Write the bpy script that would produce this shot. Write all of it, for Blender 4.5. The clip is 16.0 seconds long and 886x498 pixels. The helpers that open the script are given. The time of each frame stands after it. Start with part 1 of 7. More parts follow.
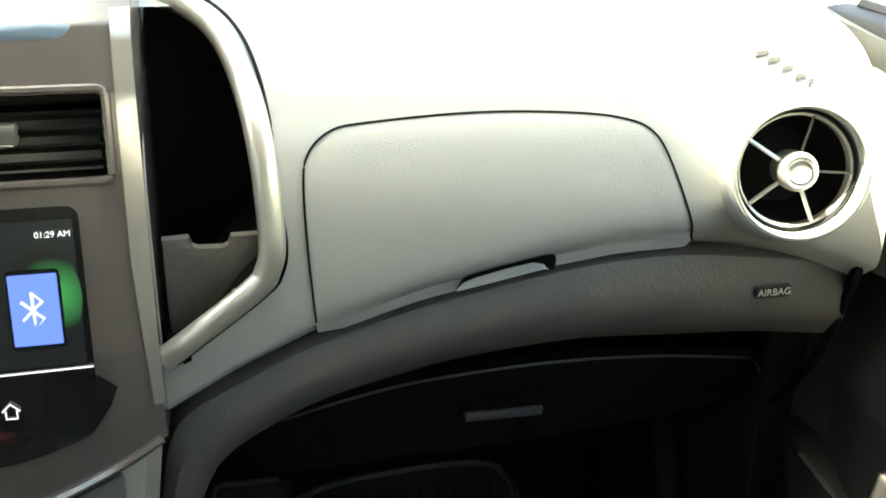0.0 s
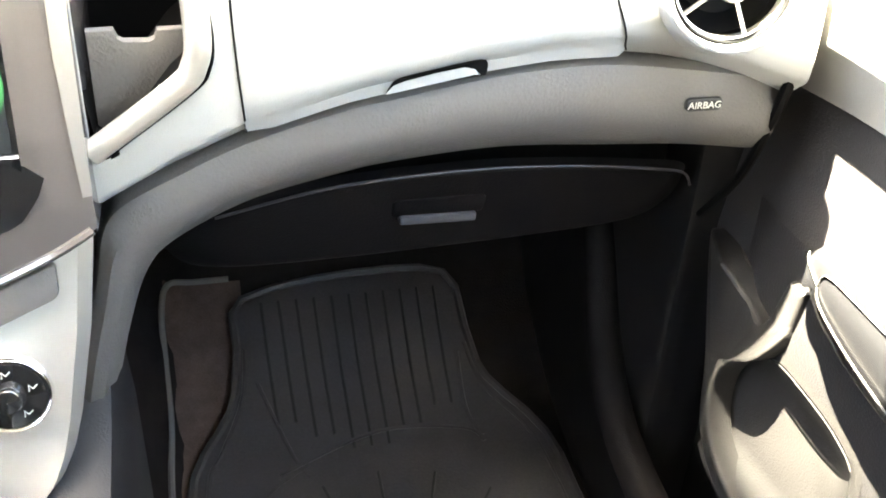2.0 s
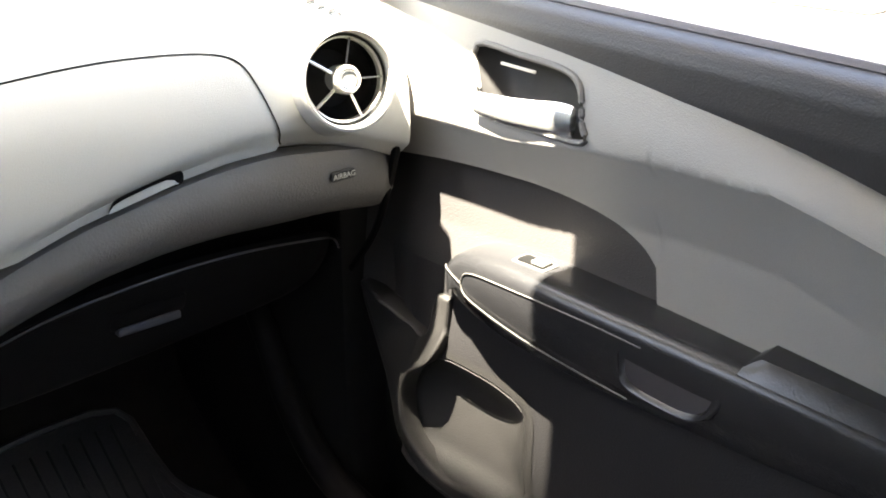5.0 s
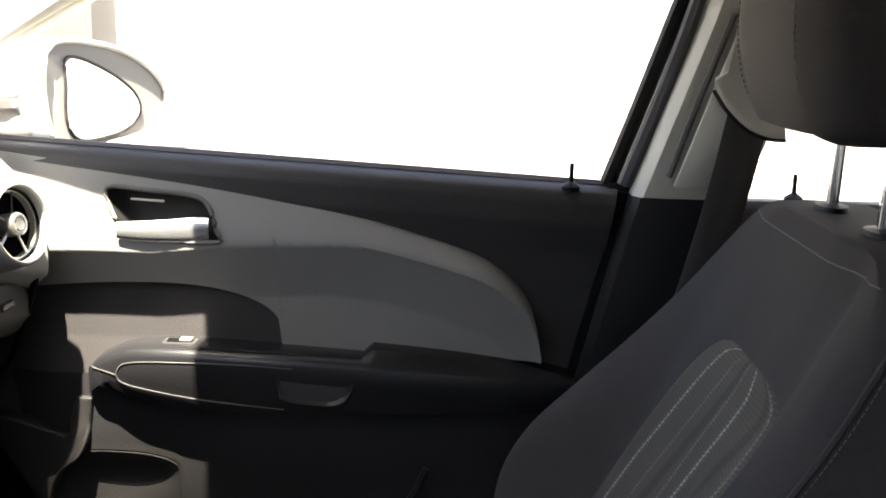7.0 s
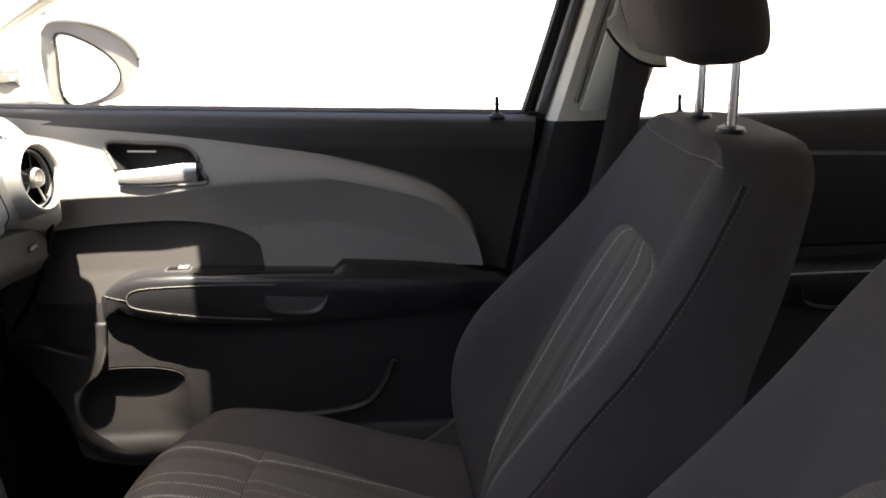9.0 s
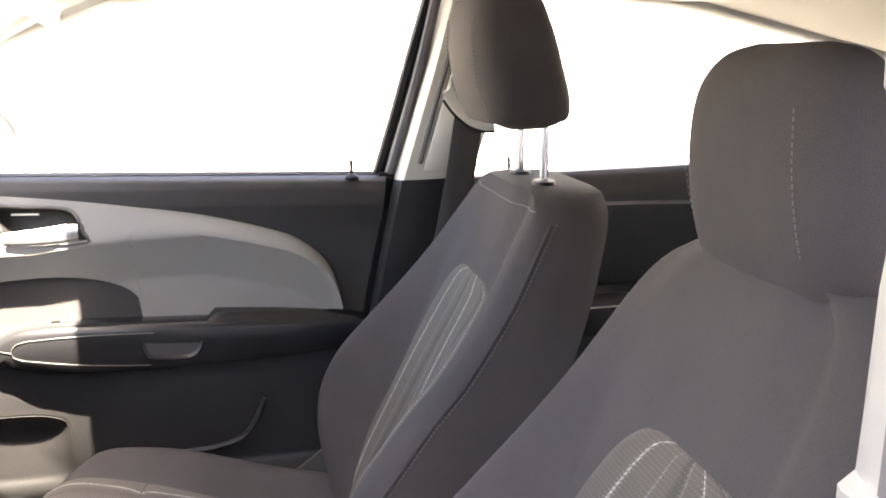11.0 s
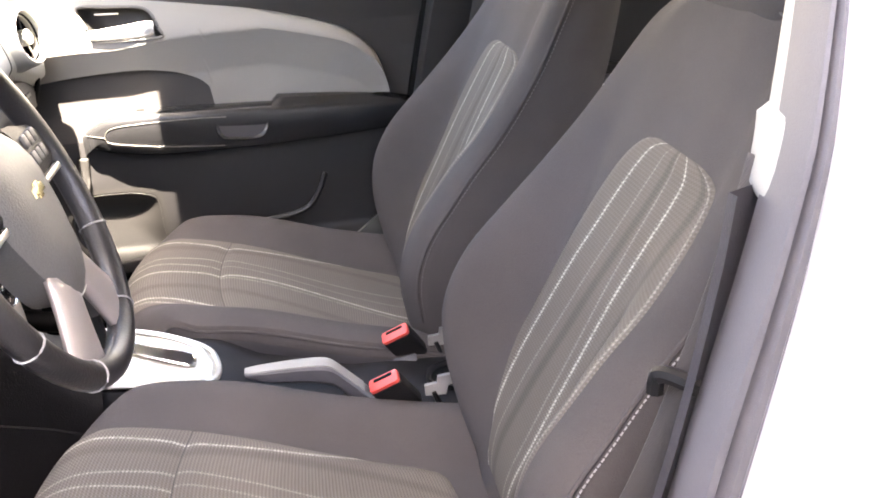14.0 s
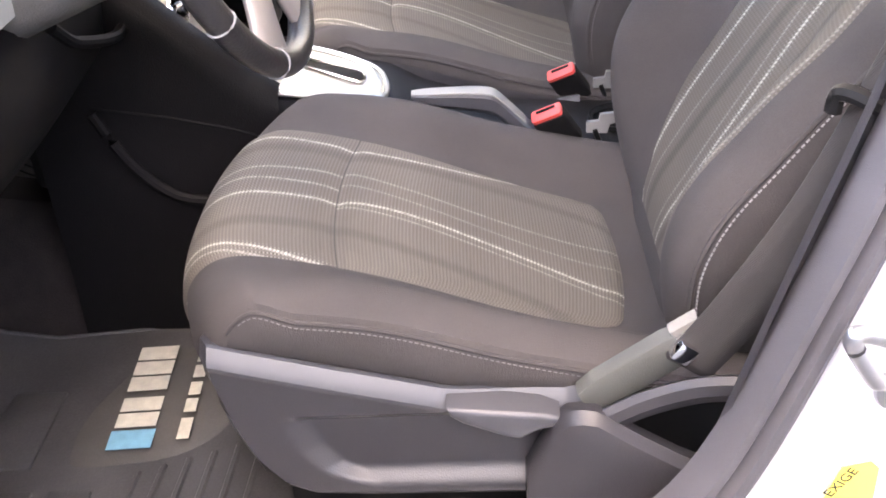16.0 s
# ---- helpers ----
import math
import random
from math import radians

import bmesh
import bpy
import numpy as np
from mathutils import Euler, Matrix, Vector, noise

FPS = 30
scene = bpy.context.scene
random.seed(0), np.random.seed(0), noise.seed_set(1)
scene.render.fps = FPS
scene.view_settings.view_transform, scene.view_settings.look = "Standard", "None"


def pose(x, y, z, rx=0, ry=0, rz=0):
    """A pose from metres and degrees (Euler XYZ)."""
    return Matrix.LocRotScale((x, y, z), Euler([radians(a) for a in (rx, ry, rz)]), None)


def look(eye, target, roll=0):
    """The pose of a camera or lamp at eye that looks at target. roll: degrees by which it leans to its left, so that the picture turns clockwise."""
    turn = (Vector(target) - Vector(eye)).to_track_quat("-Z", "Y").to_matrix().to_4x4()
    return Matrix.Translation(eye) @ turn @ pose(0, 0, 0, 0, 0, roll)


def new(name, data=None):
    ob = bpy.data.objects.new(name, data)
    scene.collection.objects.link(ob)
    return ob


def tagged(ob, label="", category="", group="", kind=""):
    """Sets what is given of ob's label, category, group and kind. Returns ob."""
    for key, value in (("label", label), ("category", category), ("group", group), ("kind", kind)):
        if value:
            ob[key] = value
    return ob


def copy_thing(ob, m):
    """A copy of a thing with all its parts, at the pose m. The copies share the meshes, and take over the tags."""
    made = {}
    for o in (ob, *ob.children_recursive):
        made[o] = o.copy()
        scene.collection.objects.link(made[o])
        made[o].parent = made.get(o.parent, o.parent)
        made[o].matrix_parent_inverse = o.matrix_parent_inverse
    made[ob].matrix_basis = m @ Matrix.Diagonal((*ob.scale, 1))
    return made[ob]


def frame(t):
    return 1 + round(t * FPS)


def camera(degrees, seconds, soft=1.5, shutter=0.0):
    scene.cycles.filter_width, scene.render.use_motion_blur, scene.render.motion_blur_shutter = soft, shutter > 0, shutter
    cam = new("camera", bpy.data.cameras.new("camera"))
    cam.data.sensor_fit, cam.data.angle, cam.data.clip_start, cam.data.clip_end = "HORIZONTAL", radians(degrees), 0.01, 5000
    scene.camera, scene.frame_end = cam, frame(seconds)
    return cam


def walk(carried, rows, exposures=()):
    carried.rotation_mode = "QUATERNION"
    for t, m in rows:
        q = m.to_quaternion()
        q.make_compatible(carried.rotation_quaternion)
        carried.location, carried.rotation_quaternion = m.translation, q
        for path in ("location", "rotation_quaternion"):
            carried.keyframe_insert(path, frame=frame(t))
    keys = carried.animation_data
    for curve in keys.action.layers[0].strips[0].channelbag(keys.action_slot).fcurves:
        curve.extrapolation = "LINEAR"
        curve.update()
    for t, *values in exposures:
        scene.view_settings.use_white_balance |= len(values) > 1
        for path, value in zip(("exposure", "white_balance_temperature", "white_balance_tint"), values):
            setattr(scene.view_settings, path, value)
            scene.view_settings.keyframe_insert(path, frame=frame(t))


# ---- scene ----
cam = camera(47.5, 16.0, 1.8)
PATH = [
    (0, (0.16, 0.234, 1.066), (0.596, 2.039, 0.321), 0.7),
    (0.5, (0.203, 0.243, 1.077), (0.584, 2.044, 0.296), -2.6),
    (1, (0.2, 0.231, 1.073), (0.582, 2.022, 0.27), -2.5),
    (1.5, (0.191, 0.228, 1.07), (0.639, 1.966, 0.188), 0.0),
    (2, (0.187, 0.216, 1.064), (0.651, 1.841, -0.007), 3.4),
    (2.5, (0.173, 0.214, 1.077), (0.648, 1.81, -0.032), 4.6),
    (3, (0.169, 0.204, 1.089), (0.647, 1.884, 0.115), 5.2),
    (3.5, (0.152, 0.184, 1.086), (0.671, 1.892, 0.183), 5.4),
    (4, (0.108, 0.154, 1.09), (0.795, 1.813, 0.209), 0.8),
    (4.5, (0.03, 0.11, 1.086), (1.032, 1.639, 0.274), 1.2),
    (5, (-0.035, 0.078, 1.08), (1.236, 1.413, 0.304), 0.1),
    (5.2, (-0.078, 0.071, 1.088), (1.276, 1.326, 0.317), -0.1),
    (7.3, (-0.68, 0.313, 1.091), (1.28, 0.319, 0.689), 1.3),
    (7.5, (-0.701, 0.279, 1.093), (1.26, 0.32, 0.702), 0.7),
    (8, (-0.788, 0.287, 1.102), (1.169, 0.208, 0.697), -0.4),
    (8.5, (-0.87, 0.318, 1.103), (1.07, 0.21, 0.63), -1.4),
    (8.7, (-0.886, 0.309, 1.1), (1.048, 0.264, 0.592), -1.9),
    (10.8, (-1.1, 0.317, 1.113), (0.836, 0.041, 0.693), -2.5),
    (11, (-1.128, 0.319, 1.113), (0.807, -0.009, 0.727), -2.0),
    (11.5, (-1.216, 0.313, 1.12), (0.685, -0.208, 0.777), -0.5),
    (12, (-1.281, 0.326, 1.119), (0.624, -0.133, 0.72), -1.1),
    (12.5, (-1.32, 0.345, 1.114), (0.576, -0.092, 0.652), -1.6),
    (13, (-1.333, 0.357, 1.102), (0.549, -0.033, 0.547), -2.5),
    (13.5, (-1.353, 0.37, 1.094), (0.523, 0.053, 0.478), -3.2),
    (14, (-1.388, 0.381, 1.082), (0.467, 0.145, 0.372), -4.5),
    (14.5, (-1.409, 0.399, 1.058), (0.394, 0.21, 0.214), -2.8),
    (15, (-1.419, 0.406, 1.039), (0.337, 0.297, 0.088), -2.7),
    (15.5, (-1.434, 0.419, 1.028), (0.279, 0.386, -0.005), -2.6),
    (16, (-1.434, 0.404, 1.028), (0.248, 0.5, -0.05), -3.9),
]
EXPOSURES = [(0, 6.45, 7750, -4), (1.0, 6.7, 7750, -4), (1.5, 7.3, 7550, 0), (2.0, 8.7, 7550, 9), (2.5, 9.95, 7550, 15), (3.2, 8.8, 7550, 15), (3.5, 7.85, 7550, 14), (4.0, 7.6, 7550, 13), (4.5, 7.15, 7450, 12), (5, 6.9, 7350, 12), (7.3, 5.0, 7150, 15), (8.0, 4.6, 7250, 16), (8.5, 4.75, 7250, 16), (11.0, 6.9, 7550, 19), (11.5, 6.05, 7450, 18), (12.0, 5.13, 7450, 18), (12.5, 5.45, 7450, 18), (13.0, 6.35, 7600, 18), (13.5, 7.23, 7650, 19), (14, 7.43, 7650, 19), (16, 7.48, 7500, 19)]
walk(cam, [(t, look(e, g, r)) for t, e, g, r in PATH], EXPOSURES)

import functools
import numpy

# ---- light ----
SUN_EL, SUN_TRAVEL = 70.0, (1.0, -0.03)          # from the car's left, high
el = radians(SUN_EL)
sun = new("sun", bpy.data.lights.new("sun", "SUN"))
sun.data.energy, sun.data.angle, sun.data.color = 2.4, radians(1.0), (1.0, 0.95, 0.87)
sun.matrix_world = look((-5, 0, 8), (-5 + math.cos(el) * SUN_TRAVEL[0], math.cos(el) * SUN_TRAVEL[1], 8 - math.sin(el)))
world = bpy.data.worlds.new("world")
scene.world = world
world.use_nodes = True
wn = world.node_tree.nodes
sky = wn.new("ShaderNodeTexSky")
sky.sky_type, sky.sun_disc, sky.sun_elevation, sky.sun_rotation = "NISHITA", False, el, radians(270)
sky.air_density, sky.dust_density = 1.0, 3.0
wn["Background"].inputs[1].default_value = 0.022
world.node_tree.links.new(sky.outputs[0], wn["Background"].inputs[0])


# ---- materials ----
def mat(name, base, rough=0.5, metal=0.0, vary=0.12, scale=6.0, grain=0.0, grain_scale=900.0, spec=0.5, wave=0.0, wave_scale=0.0, coat=0.0):
    """A surface: base colour with slow stains and fine grain, and a fine relief."""
    m = bpy.data.materials.new(name)
    m.use_nodes = True
    nt = m.node_tree
    n, ln = nt.nodes, nt.links
    bs = n["Principled BSDF"]
    tc = n.new("ShaderNodeTexCoord")
    big = n.new("ShaderNodeTexNoise")
    big.inputs["Scale"].default_value, big.inputs["Detail"].default_value = scale, 6
    ln.new(tc.outputs["Object"], big.inputs["Vector"])
    fine = n.new("ShaderNodeTexNoise")
    fine.inputs["Scale"].default_value, fine.inputs["Detail"].default_value = grain_scale, 2
    ln.new(tc.outputs["Object"], fine.inputs["Vector"])
    mix = n.new("ShaderNodeMix")
    mix.data_type = "FLOAT"
    mix.inputs["Factor"].default_value = 0.35
    ln.new(big.outputs["Fac"], mix.inputs[2])
    ln.new(fine.outputs["Fac"], mix.inputs[3])
    ramp = n.new("ShaderNodeMapRange")
    ramp.inputs["From Min"].default_value, ramp.inputs["From Max"].default_value = 0.3, 0.7
    ramp.inputs["To Min"].default_value, ramp.inputs["To Max"].default_value = 1 - vary, 1 + vary
    ln.new(mix.outputs[0], ramp.inputs["Value"])
    mul = n.new("ShaderNodeVectorMath")
    mul.operation = "SCALE"
    mul.inputs[0].default_value = base
    ln.new(ramp.outputs[0], mul.inputs["Scale"])
    ln.new(mul.outputs[0], bs.inputs["Base Color"])
    bs.inputs["Metallic"].default_value = metal
    bs.inputs["Specular IOR Level"].default_value = spec
    bs.inputs["Coat Weight"].default_value = coat
    rr = n.new("ShaderNodeMapRange")
    rr.inputs["To Min"].default_value, rr.inputs["To Max"].default_value = max(0.02, rough - 0.07), min(1, rough + 0.07)
    ln.new(big.outputs["Fac"], rr.inputs["Value"])
    ln.new(rr.outputs[0], bs.inputs["Roughness"])
    if grain or wave:
        bump = n.new("ShaderNodeBump")
        bump.inputs["Distance"].default_value = 0.001
        if wave:
            w = n.new("ShaderNodeTexWave")
            w.inputs["Scale"].default_value = wave_scale
            w.bands_direction = "DIAGONAL"
            ln.new(tc.outputs["Object"], w.inputs["Vector"])
            ln.new(w.outputs["Fac"], bump.inputs["Height"])
            bump.inputs["Strength"].default_value = wave
        else:
            ln.new(fine.outputs["Fac"], bump.inputs["Height"])
            bump.inputs["Strength"].default_value = grain
        ln.new(bump.outputs[0], bs.inputs["Normal"])
    return m


def striped(name, base, light, dark, stripes, weave=1.0):
    """Seat cloth: open weave with pale stitched stripes and dark bands.
    Each stripe is (light or dark, half width, amount, places across the panel at even steps along it)."""
    m = mat(name, base, 0.85, vary=0.12, scale=9, spec=0.25)
    nt = m.node_tree
    n, ln = nt.nodes, nt.links
    bs = n["Principled BSDF"]

    def node(op, a, b=None, c=None):
        q = n.new("ShaderNodeMath")
        q.operation = op
        for k, v in enumerate((a, b, c)):
            if v is None:
                continue
            if isinstance(v, (int, float)):
                q.inputs[k].default_value = v
            else:
                ln.new(v, q.inputs[k])
        return q.outputs[0]

    def ramp(v, lo, hi, to_lo=0.0, to_hi=1.0, soft=True):
        q = n.new("ShaderNodeMapRange")
        q.interpolation_type = "SMOOTHSTEP" if soft else "LINEAR"
        for key, val in (("From Min", lo), ("From Max", hi), ("To Min", to_lo), ("To Max", to_hi)):
            q.inputs[key].default_value = val
        ln.new(v, q.inputs["Value"])
        return q.outputs[0]

    seps = []
    for layer in ("stripe", "weave"):
        uv = n.new("ShaderNodeUVMap")
        uv.uv_map = layer
        sp = n.new("ShaderNodeSeparateXYZ")
        ln.new(uv.outputs[0], sp.inputs[0])
        seps.append(sp)
    across, along = seps[0].outputs["X"], seps[0].outputs["Y"]
    wx, wy = seps[1].outputs["X"], seps[1].outputs["Y"]
    wob = n.new("ShaderNodeTexNoise")
    wob.inputs["Scale"].default_value = 160.0
    ln.new(n["Texture Coordinate"].outputs["Object"], wob.inputs["Vector"])
    # stitches slant across each pale stripe
    dash = ramp(node("SINE", node("MULTIPLY_ADD", wy, 2 * math.pi / 0.0050, node("MULTIPLY", wx, 500.0))), -0.8, 0.2, 0.40, 1.0)
    # weave: two rows of threads crossing
    rib = node("SINE", node("MULTIPLY", wy, 2 * math.pi / 0.0046))
    pr = node("MULTIPLY_ADD", node("MULTIPLY", node("SINE", node("MULTIPLY", wx, 2 * math.pi / 0.0052)), rib), 0.55, node("MULTIPLY", rib, 0.45))
    prev = bs.inputs["Base Color"].links[0].from_socket
    for pale, half, amount, places in stripes:
        deg = min(3, len(places) - 1)
        co = numpy.polyfit(numpy.linspace(0, 1, len(places)), places, deg)
        pos = float(co[0])
        for k in co[1:]:
            pos = node("MULTIPLY_ADD", along, pos, float(k))
        d = node("ABSOLUTE", node("SUBTRACT", across, pos))
        fac = ramp(d, half * (1.0 if pale else 1.6), half * 0.3, 0.0, amount * (0.8 if pale else 1.0))
        if pale:
            halo = ramp(d, half * 3.2, half * 0.6, 0.0, amount * 0.20)
            thread = ramp(pr, -0.1, 0.5, 0.0, 1.0)
            fac = node("MAXIMUM", node("MULTIPLY", node("MULTIPLY", fac, dash), ramp(wob.outputs["Fac"], 0.30, 0.62, 0.45, 1.0)), node("MULTIPLY", halo, thread))
        mx = n.new("ShaderNodeMix")
        mx.data_type = "RGBA"
        ln.new(fac, mx.inputs["Factor"])
        ln.new(prev, mx.inputs[6])
        mx.inputs[7].default_value = (*(light if pale else dark), 1)
        prev = mx.outputs[2]
    sc = n.new("ShaderNodeVectorMath")
    sc.operation = "SCALE"
    ln.new(prev, sc.inputs[0])
    ln.new(ramp(pr, -0.8, 0.8, 1 - 0.38 * weave, 1 + 0.34 * weave, False), sc.inputs["Scale"])
    ln.new(sc.outputs[0], bs.inputs["Base Color"])
    bump = n.new("ShaderNodeBump")
    bump.inputs["Distance"].default_value, bump.inputs["Strength"].default_value = 0.0015, 0.5 * weave
    ln.new(pr, bump.inputs["Height"])
    ln.new(bump.outputs[0], bs.inputs["Normal"])
    return m


def glow(name, col, strength):
    m = bpy.data.materials.new(name)
    m.use_nodes = True
    b = m.node_tree.nodes["Principled BSDF"]
    b.inputs["Base Color"].default_value = (0.01, 0.01, 0.01, 1)
    b.inputs["Roughness"].default_value = 0.25
    b.inputs["Emission Color"].default_value = (*col, 1)
    b.inputs["Emission Strength"].default_value = strength
    return m


def clear(name, tint=(0.95, 0.97, 0.95), gloss=0.06):
    m = bpy.data.materials.new(name)
    m.use_nodes = True
    n, ln = m.node_tree.nodes, m.node_tree.links
    n.remove(n["Principled BSDF"])
    tr = n.new("ShaderNodeBsdfTransparent")
    tr.inputs[0].default_value = (*tint, 1)
    gl = n.new("ShaderNodeBsdfGlossy")
    gl.inputs["Roughness"].default_value = 0.02
    mx = n.new("ShaderNodeMixShader")
    mx.inputs[0].default_value = gloss
    ln.new(tr.outputs[0], mx.inputs[1])
    ln.new(gl.outputs[0], mx.inputs[2])
    ln.new(mx.outputs[0], n["Material Output"].inputs["Surface"])
    return m


M_DASH = mat("dash_grey", (0.31, 0.312, 0.295), 0.55, vary=0.05, scale=4, grain=0.28, grain_scale=900)
M_STRIP = mat("dark_grained_plastic", (0.084, 0.079, 0.073), 0.5, vary=0.12, scale=7, grain=0.5, grain_scale=420)
M_BLACK = mat("black_plastic", (0.0095, 0.009, 0.009), 0.5, vary=0.2, scale=8, grain=0.2, spec=0.15)
# near-black that paints the shade of recesses and gaps into the colour
M_DEEP = mat("shade_black", (0.003, 0.003, 0.003), 0.6, vary=0.2, spec=0.08)
M_SILVER = mat("satin_silver", (0.54, 0.52, 0.47), 0.32, metal=0.75, vary=0.05, scale=5)
M_STACK = mat("stack_titanium", (0.11, 0.098, 0.090), 0.19, metal=0.3, vary=0.05, scale=4, coat=0.3)
M_GLOSS = mat("gloss_black", (0.01, 0.01, 0.01), 0.12, vary=0.1, coat=0.5)
M_CHROME = mat("chrome", (0.85, 0.85, 0.86), 0.12, metal=1.0, vary=0.04)
M_DOORDARK = mat("door_dark_plastic", (0.034, 0.0315, 0.031), 0.48, vary=0.1, scale=6, grain=0.45, grain_scale=500, spec=0.3)
M_DOORLOW = mat("door_lower_plastic", (0.018, 0.0172, 0.0178), 0.38, vary=0.12, scale=6, grain=0.45, grain_scale=500, spec=0.22)
M_ARM = mat("armrest_plastic", (0.014, 0.014, 0.015), 0.25, vary=0.12, scale=6, grain=0.2, grain_scale=500, spec=0.34)
M_INSERT = mat("door_insert_grey", (0.19, 0.182, 0.169), 0.6, vary=0.06, scale=5, grain=0.3, grain_scale=700)
M_BEIGE = mat("pale_trim", (0.52, 0.50, 0.44), 0.6, vary=0.05, scale=5, grain=0.25, grain_scale=600)
M_HEADLINER = mat("headliner_cloth", (0.52, 0.49, 0.42), 0.95, vary=0.05, scale=7, grain=0.4, grain_scale=900, spec=0.1)
M_CLOTH = mat("charcoal_cloth", (0.060, 0.0535, 0.0520), 0.9, vary=0.16, scale=8, grain=0.9, grain_scale=750, spec=0.2)
CLOTH_TONES = ((0.110, 0.097, 0.082), (0.54, 0.51, 0.45), (0.072, 0.063, 0.055))
M_STRIPE_SEAT = striped("striped_cloth_seat", *CLOTH_TONES, ((False, 0.030, 0.55, (0.17, 0.13, 0.12, 0.16, 0.25)), (False, 0.030, 0.55, (0.75, 0.79, 0.87, 0.99, 1.15)),
    (True, 0.010, 0.75, (0.11, 0.08, 0.03, -0.05, -0.15)), (True, 0.008, 0.30, (0.31, 0.33, 0.38, 0.41, 0.43)), (True, 0.008, 0.22, (0.40, 0.42, 0.48, 0.54, 0.57)),
    (True, 0.012, 0.85, (0.55, 0.53, 0.58, 0.69, 0.76)), (True, 0.008, 0.35, (0.58, 0.58, 0.63, 0.74, 0.83))), 0.75)
M_STRIPE_NOSE = striped("striped_cloth_nose", *CLOTH_TONES, ((False, 0.030, 0.55, (0.17, 0.17, 0.18, 0.19)), (False, 0.032, 0.55, (0.75, 0.76, 0.77, 0.78)),
    (True, 0.011, 0.75, (0.11, 0.085, 0.075, 0.08)), (True, 0.009, 0.40, (0.33, 0.34, 0.35, 0.36)), (True, 0.009, 0.45, (0.44, 0.42, 0.41, 0.41)),
    (True, 0.012, 0.75, (0.55, 0.54, 0.54, 0.55)), (True, 0.012, 0.85, (1.01, 0.92, 0.87, 0.88)), (True, 0.009, 0.5, (1.04, 0.97, 0.92, 0.93))), 0.75)
M_STRIPE_BACK = striped("striped_cloth_back", (0.094, 0.083, 0.069), CLOTH_TONES[1], (0.045, 0.039, 0.034), ((False, 0.030, 0.5, (0.18, 0.24, 0.33, 0.42, 0.48, 0.54)), (False, 0.028, 0.5, (0.56, 0.60, 0.66, 0.72, 0.82, 0.94)),
    (True, 0.012, 0.85, (0.03, 0.04, 0.07, 0.15, 0.20, 0.20)), (True, 0.009, 0.22, (0.11, 0.16, 0.24, 0.32, 0.38, 0.40)), (True, 0.009, 0.25, (0.42, 0.45, 0.49, 0.52, 0.55, 0.58)),
    (True, 0.012, 0.80, (0.50, 0.52, 0.56, 0.60, 0.66, 0.74)), (True, 0.010, 0.35, (0.94, 0.95, 0.97, 0.97, 0.96, 0.96))), 0.4)
M_STITCH = mat("stitching", (0.26, 0.25, 0.245), 0.8, vary=0.2, scale=300)
M_SEATPLASTIC = mat("seat_plastic", (0.029, 0.027, 0.030), 0.38, vary=0.12, scale=7, grain=0.3, grain_scale=600)
M_RUBBER = mat("rubber_seal", (0.075, 0.07, 0.076), 0.6, vary=0.15, scale=10, grain=0.3)
M_WHITE = mat("white_paint", (0.82, 0.82, 0.84), 0.22, vary=0.02, scale=3, coat=0.6)
M_BELT = mat("belt_webbing", (0.045, 0.040, 0.038), 0.8, vary=0.15, scale=20, wave=0.5, wave_scale=220)
M_MAT = mat("mat_rubber", (0.062, 0.058, 0.058), 0.40, vary=0.35, scale=9, grain=0.4, grain_scale=300)
M_CARPET = mat("carpet", (0.022, 0.018, 0.017), 0.95, vary=0.3, scale=30, grain=1.0, grain_scale=500, spec=0.1)
M_RED = mat("red_button", (0.55, 0.055, 0.045), 0.4, vary=0.05)
M_LEATHER = mat("black_leather", (0.017, 0.015, 0.015), 0.36, vary=0.15, scale=15, grain=0.45, grain_scale=380)
M_GOLD = mat("gold_emblem", (0.75, 0.62, 0.32), 0.25, metal=0.9, vary=0.05)
M_INK_W = mat("mat_print_cream", (0.52, 0.48, 0.40), 0.6, vary=0.2, scale=60)
M_INK_B = mat("mat_print_blue", (0.16, 0.36, 0.48), 0.6, vary=0.2, scale=60)
M_YELLOW = mat("yellow_label", (0.80, 0.66, 0.12), 0.5, vary=0.03)
M_INK = mat("black_ink", (0.02, 0.02, 0.02), 0.6)
M_GROUND = mat("yard_paving", (0.12, 0.118, 0.112), 0.9, vary=0.15, scale=0.6, grain=0.3, grain_scale=60)
M_YARD = mat("white_render", (0.36, 0.355, 0.34), 0.9, vary=0.06, scale=1.0, grain=0.3, grain_scale=40)
M_WALLOUT = mat("outside_wall", (0.30, 0.295, 0.28), 0.9, vary=0.1, scale=1.5)
M_MIRROR = mat("mirror_glass", (0.9, 0.92, 0.93), 0.03, metal=1.0, vary=0.01)
# darker than the black plastic: under-dash shade put into the base colour
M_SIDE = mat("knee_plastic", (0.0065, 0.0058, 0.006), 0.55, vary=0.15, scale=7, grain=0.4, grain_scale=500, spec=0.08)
M_HOLDER = mat("holder_grey", (0.018, 0.017, 0.0165), 0.5, vary=0.1, scale=9, grain=0.4, grain_scale=500, spec=0.25)
M_PATCH = mat("brown_carpet", (0.12, 0.088, 0.074), 0.95, vary=0.3, scale=40, grain=1.0, grain_scale=400, spec=0.1)
# paler than the stack: a reflection put into the colour
M_BAND = mat("band_reflection", (0.30, 0.285, 0.26), 0.2, metal=0.5, vary=0.05, coat=0.5)
M_LEVER = mat("satin_chrome", (0.80, 0.80, 0.80), 0.24, metal=0.9, vary=0.05)
M_TRIMG = mat("pillar_trim_grey", (0.24, 0.235, 0.22), 0.6, vary=0.05, scale=5, grain=0.25, grain_scale=600)
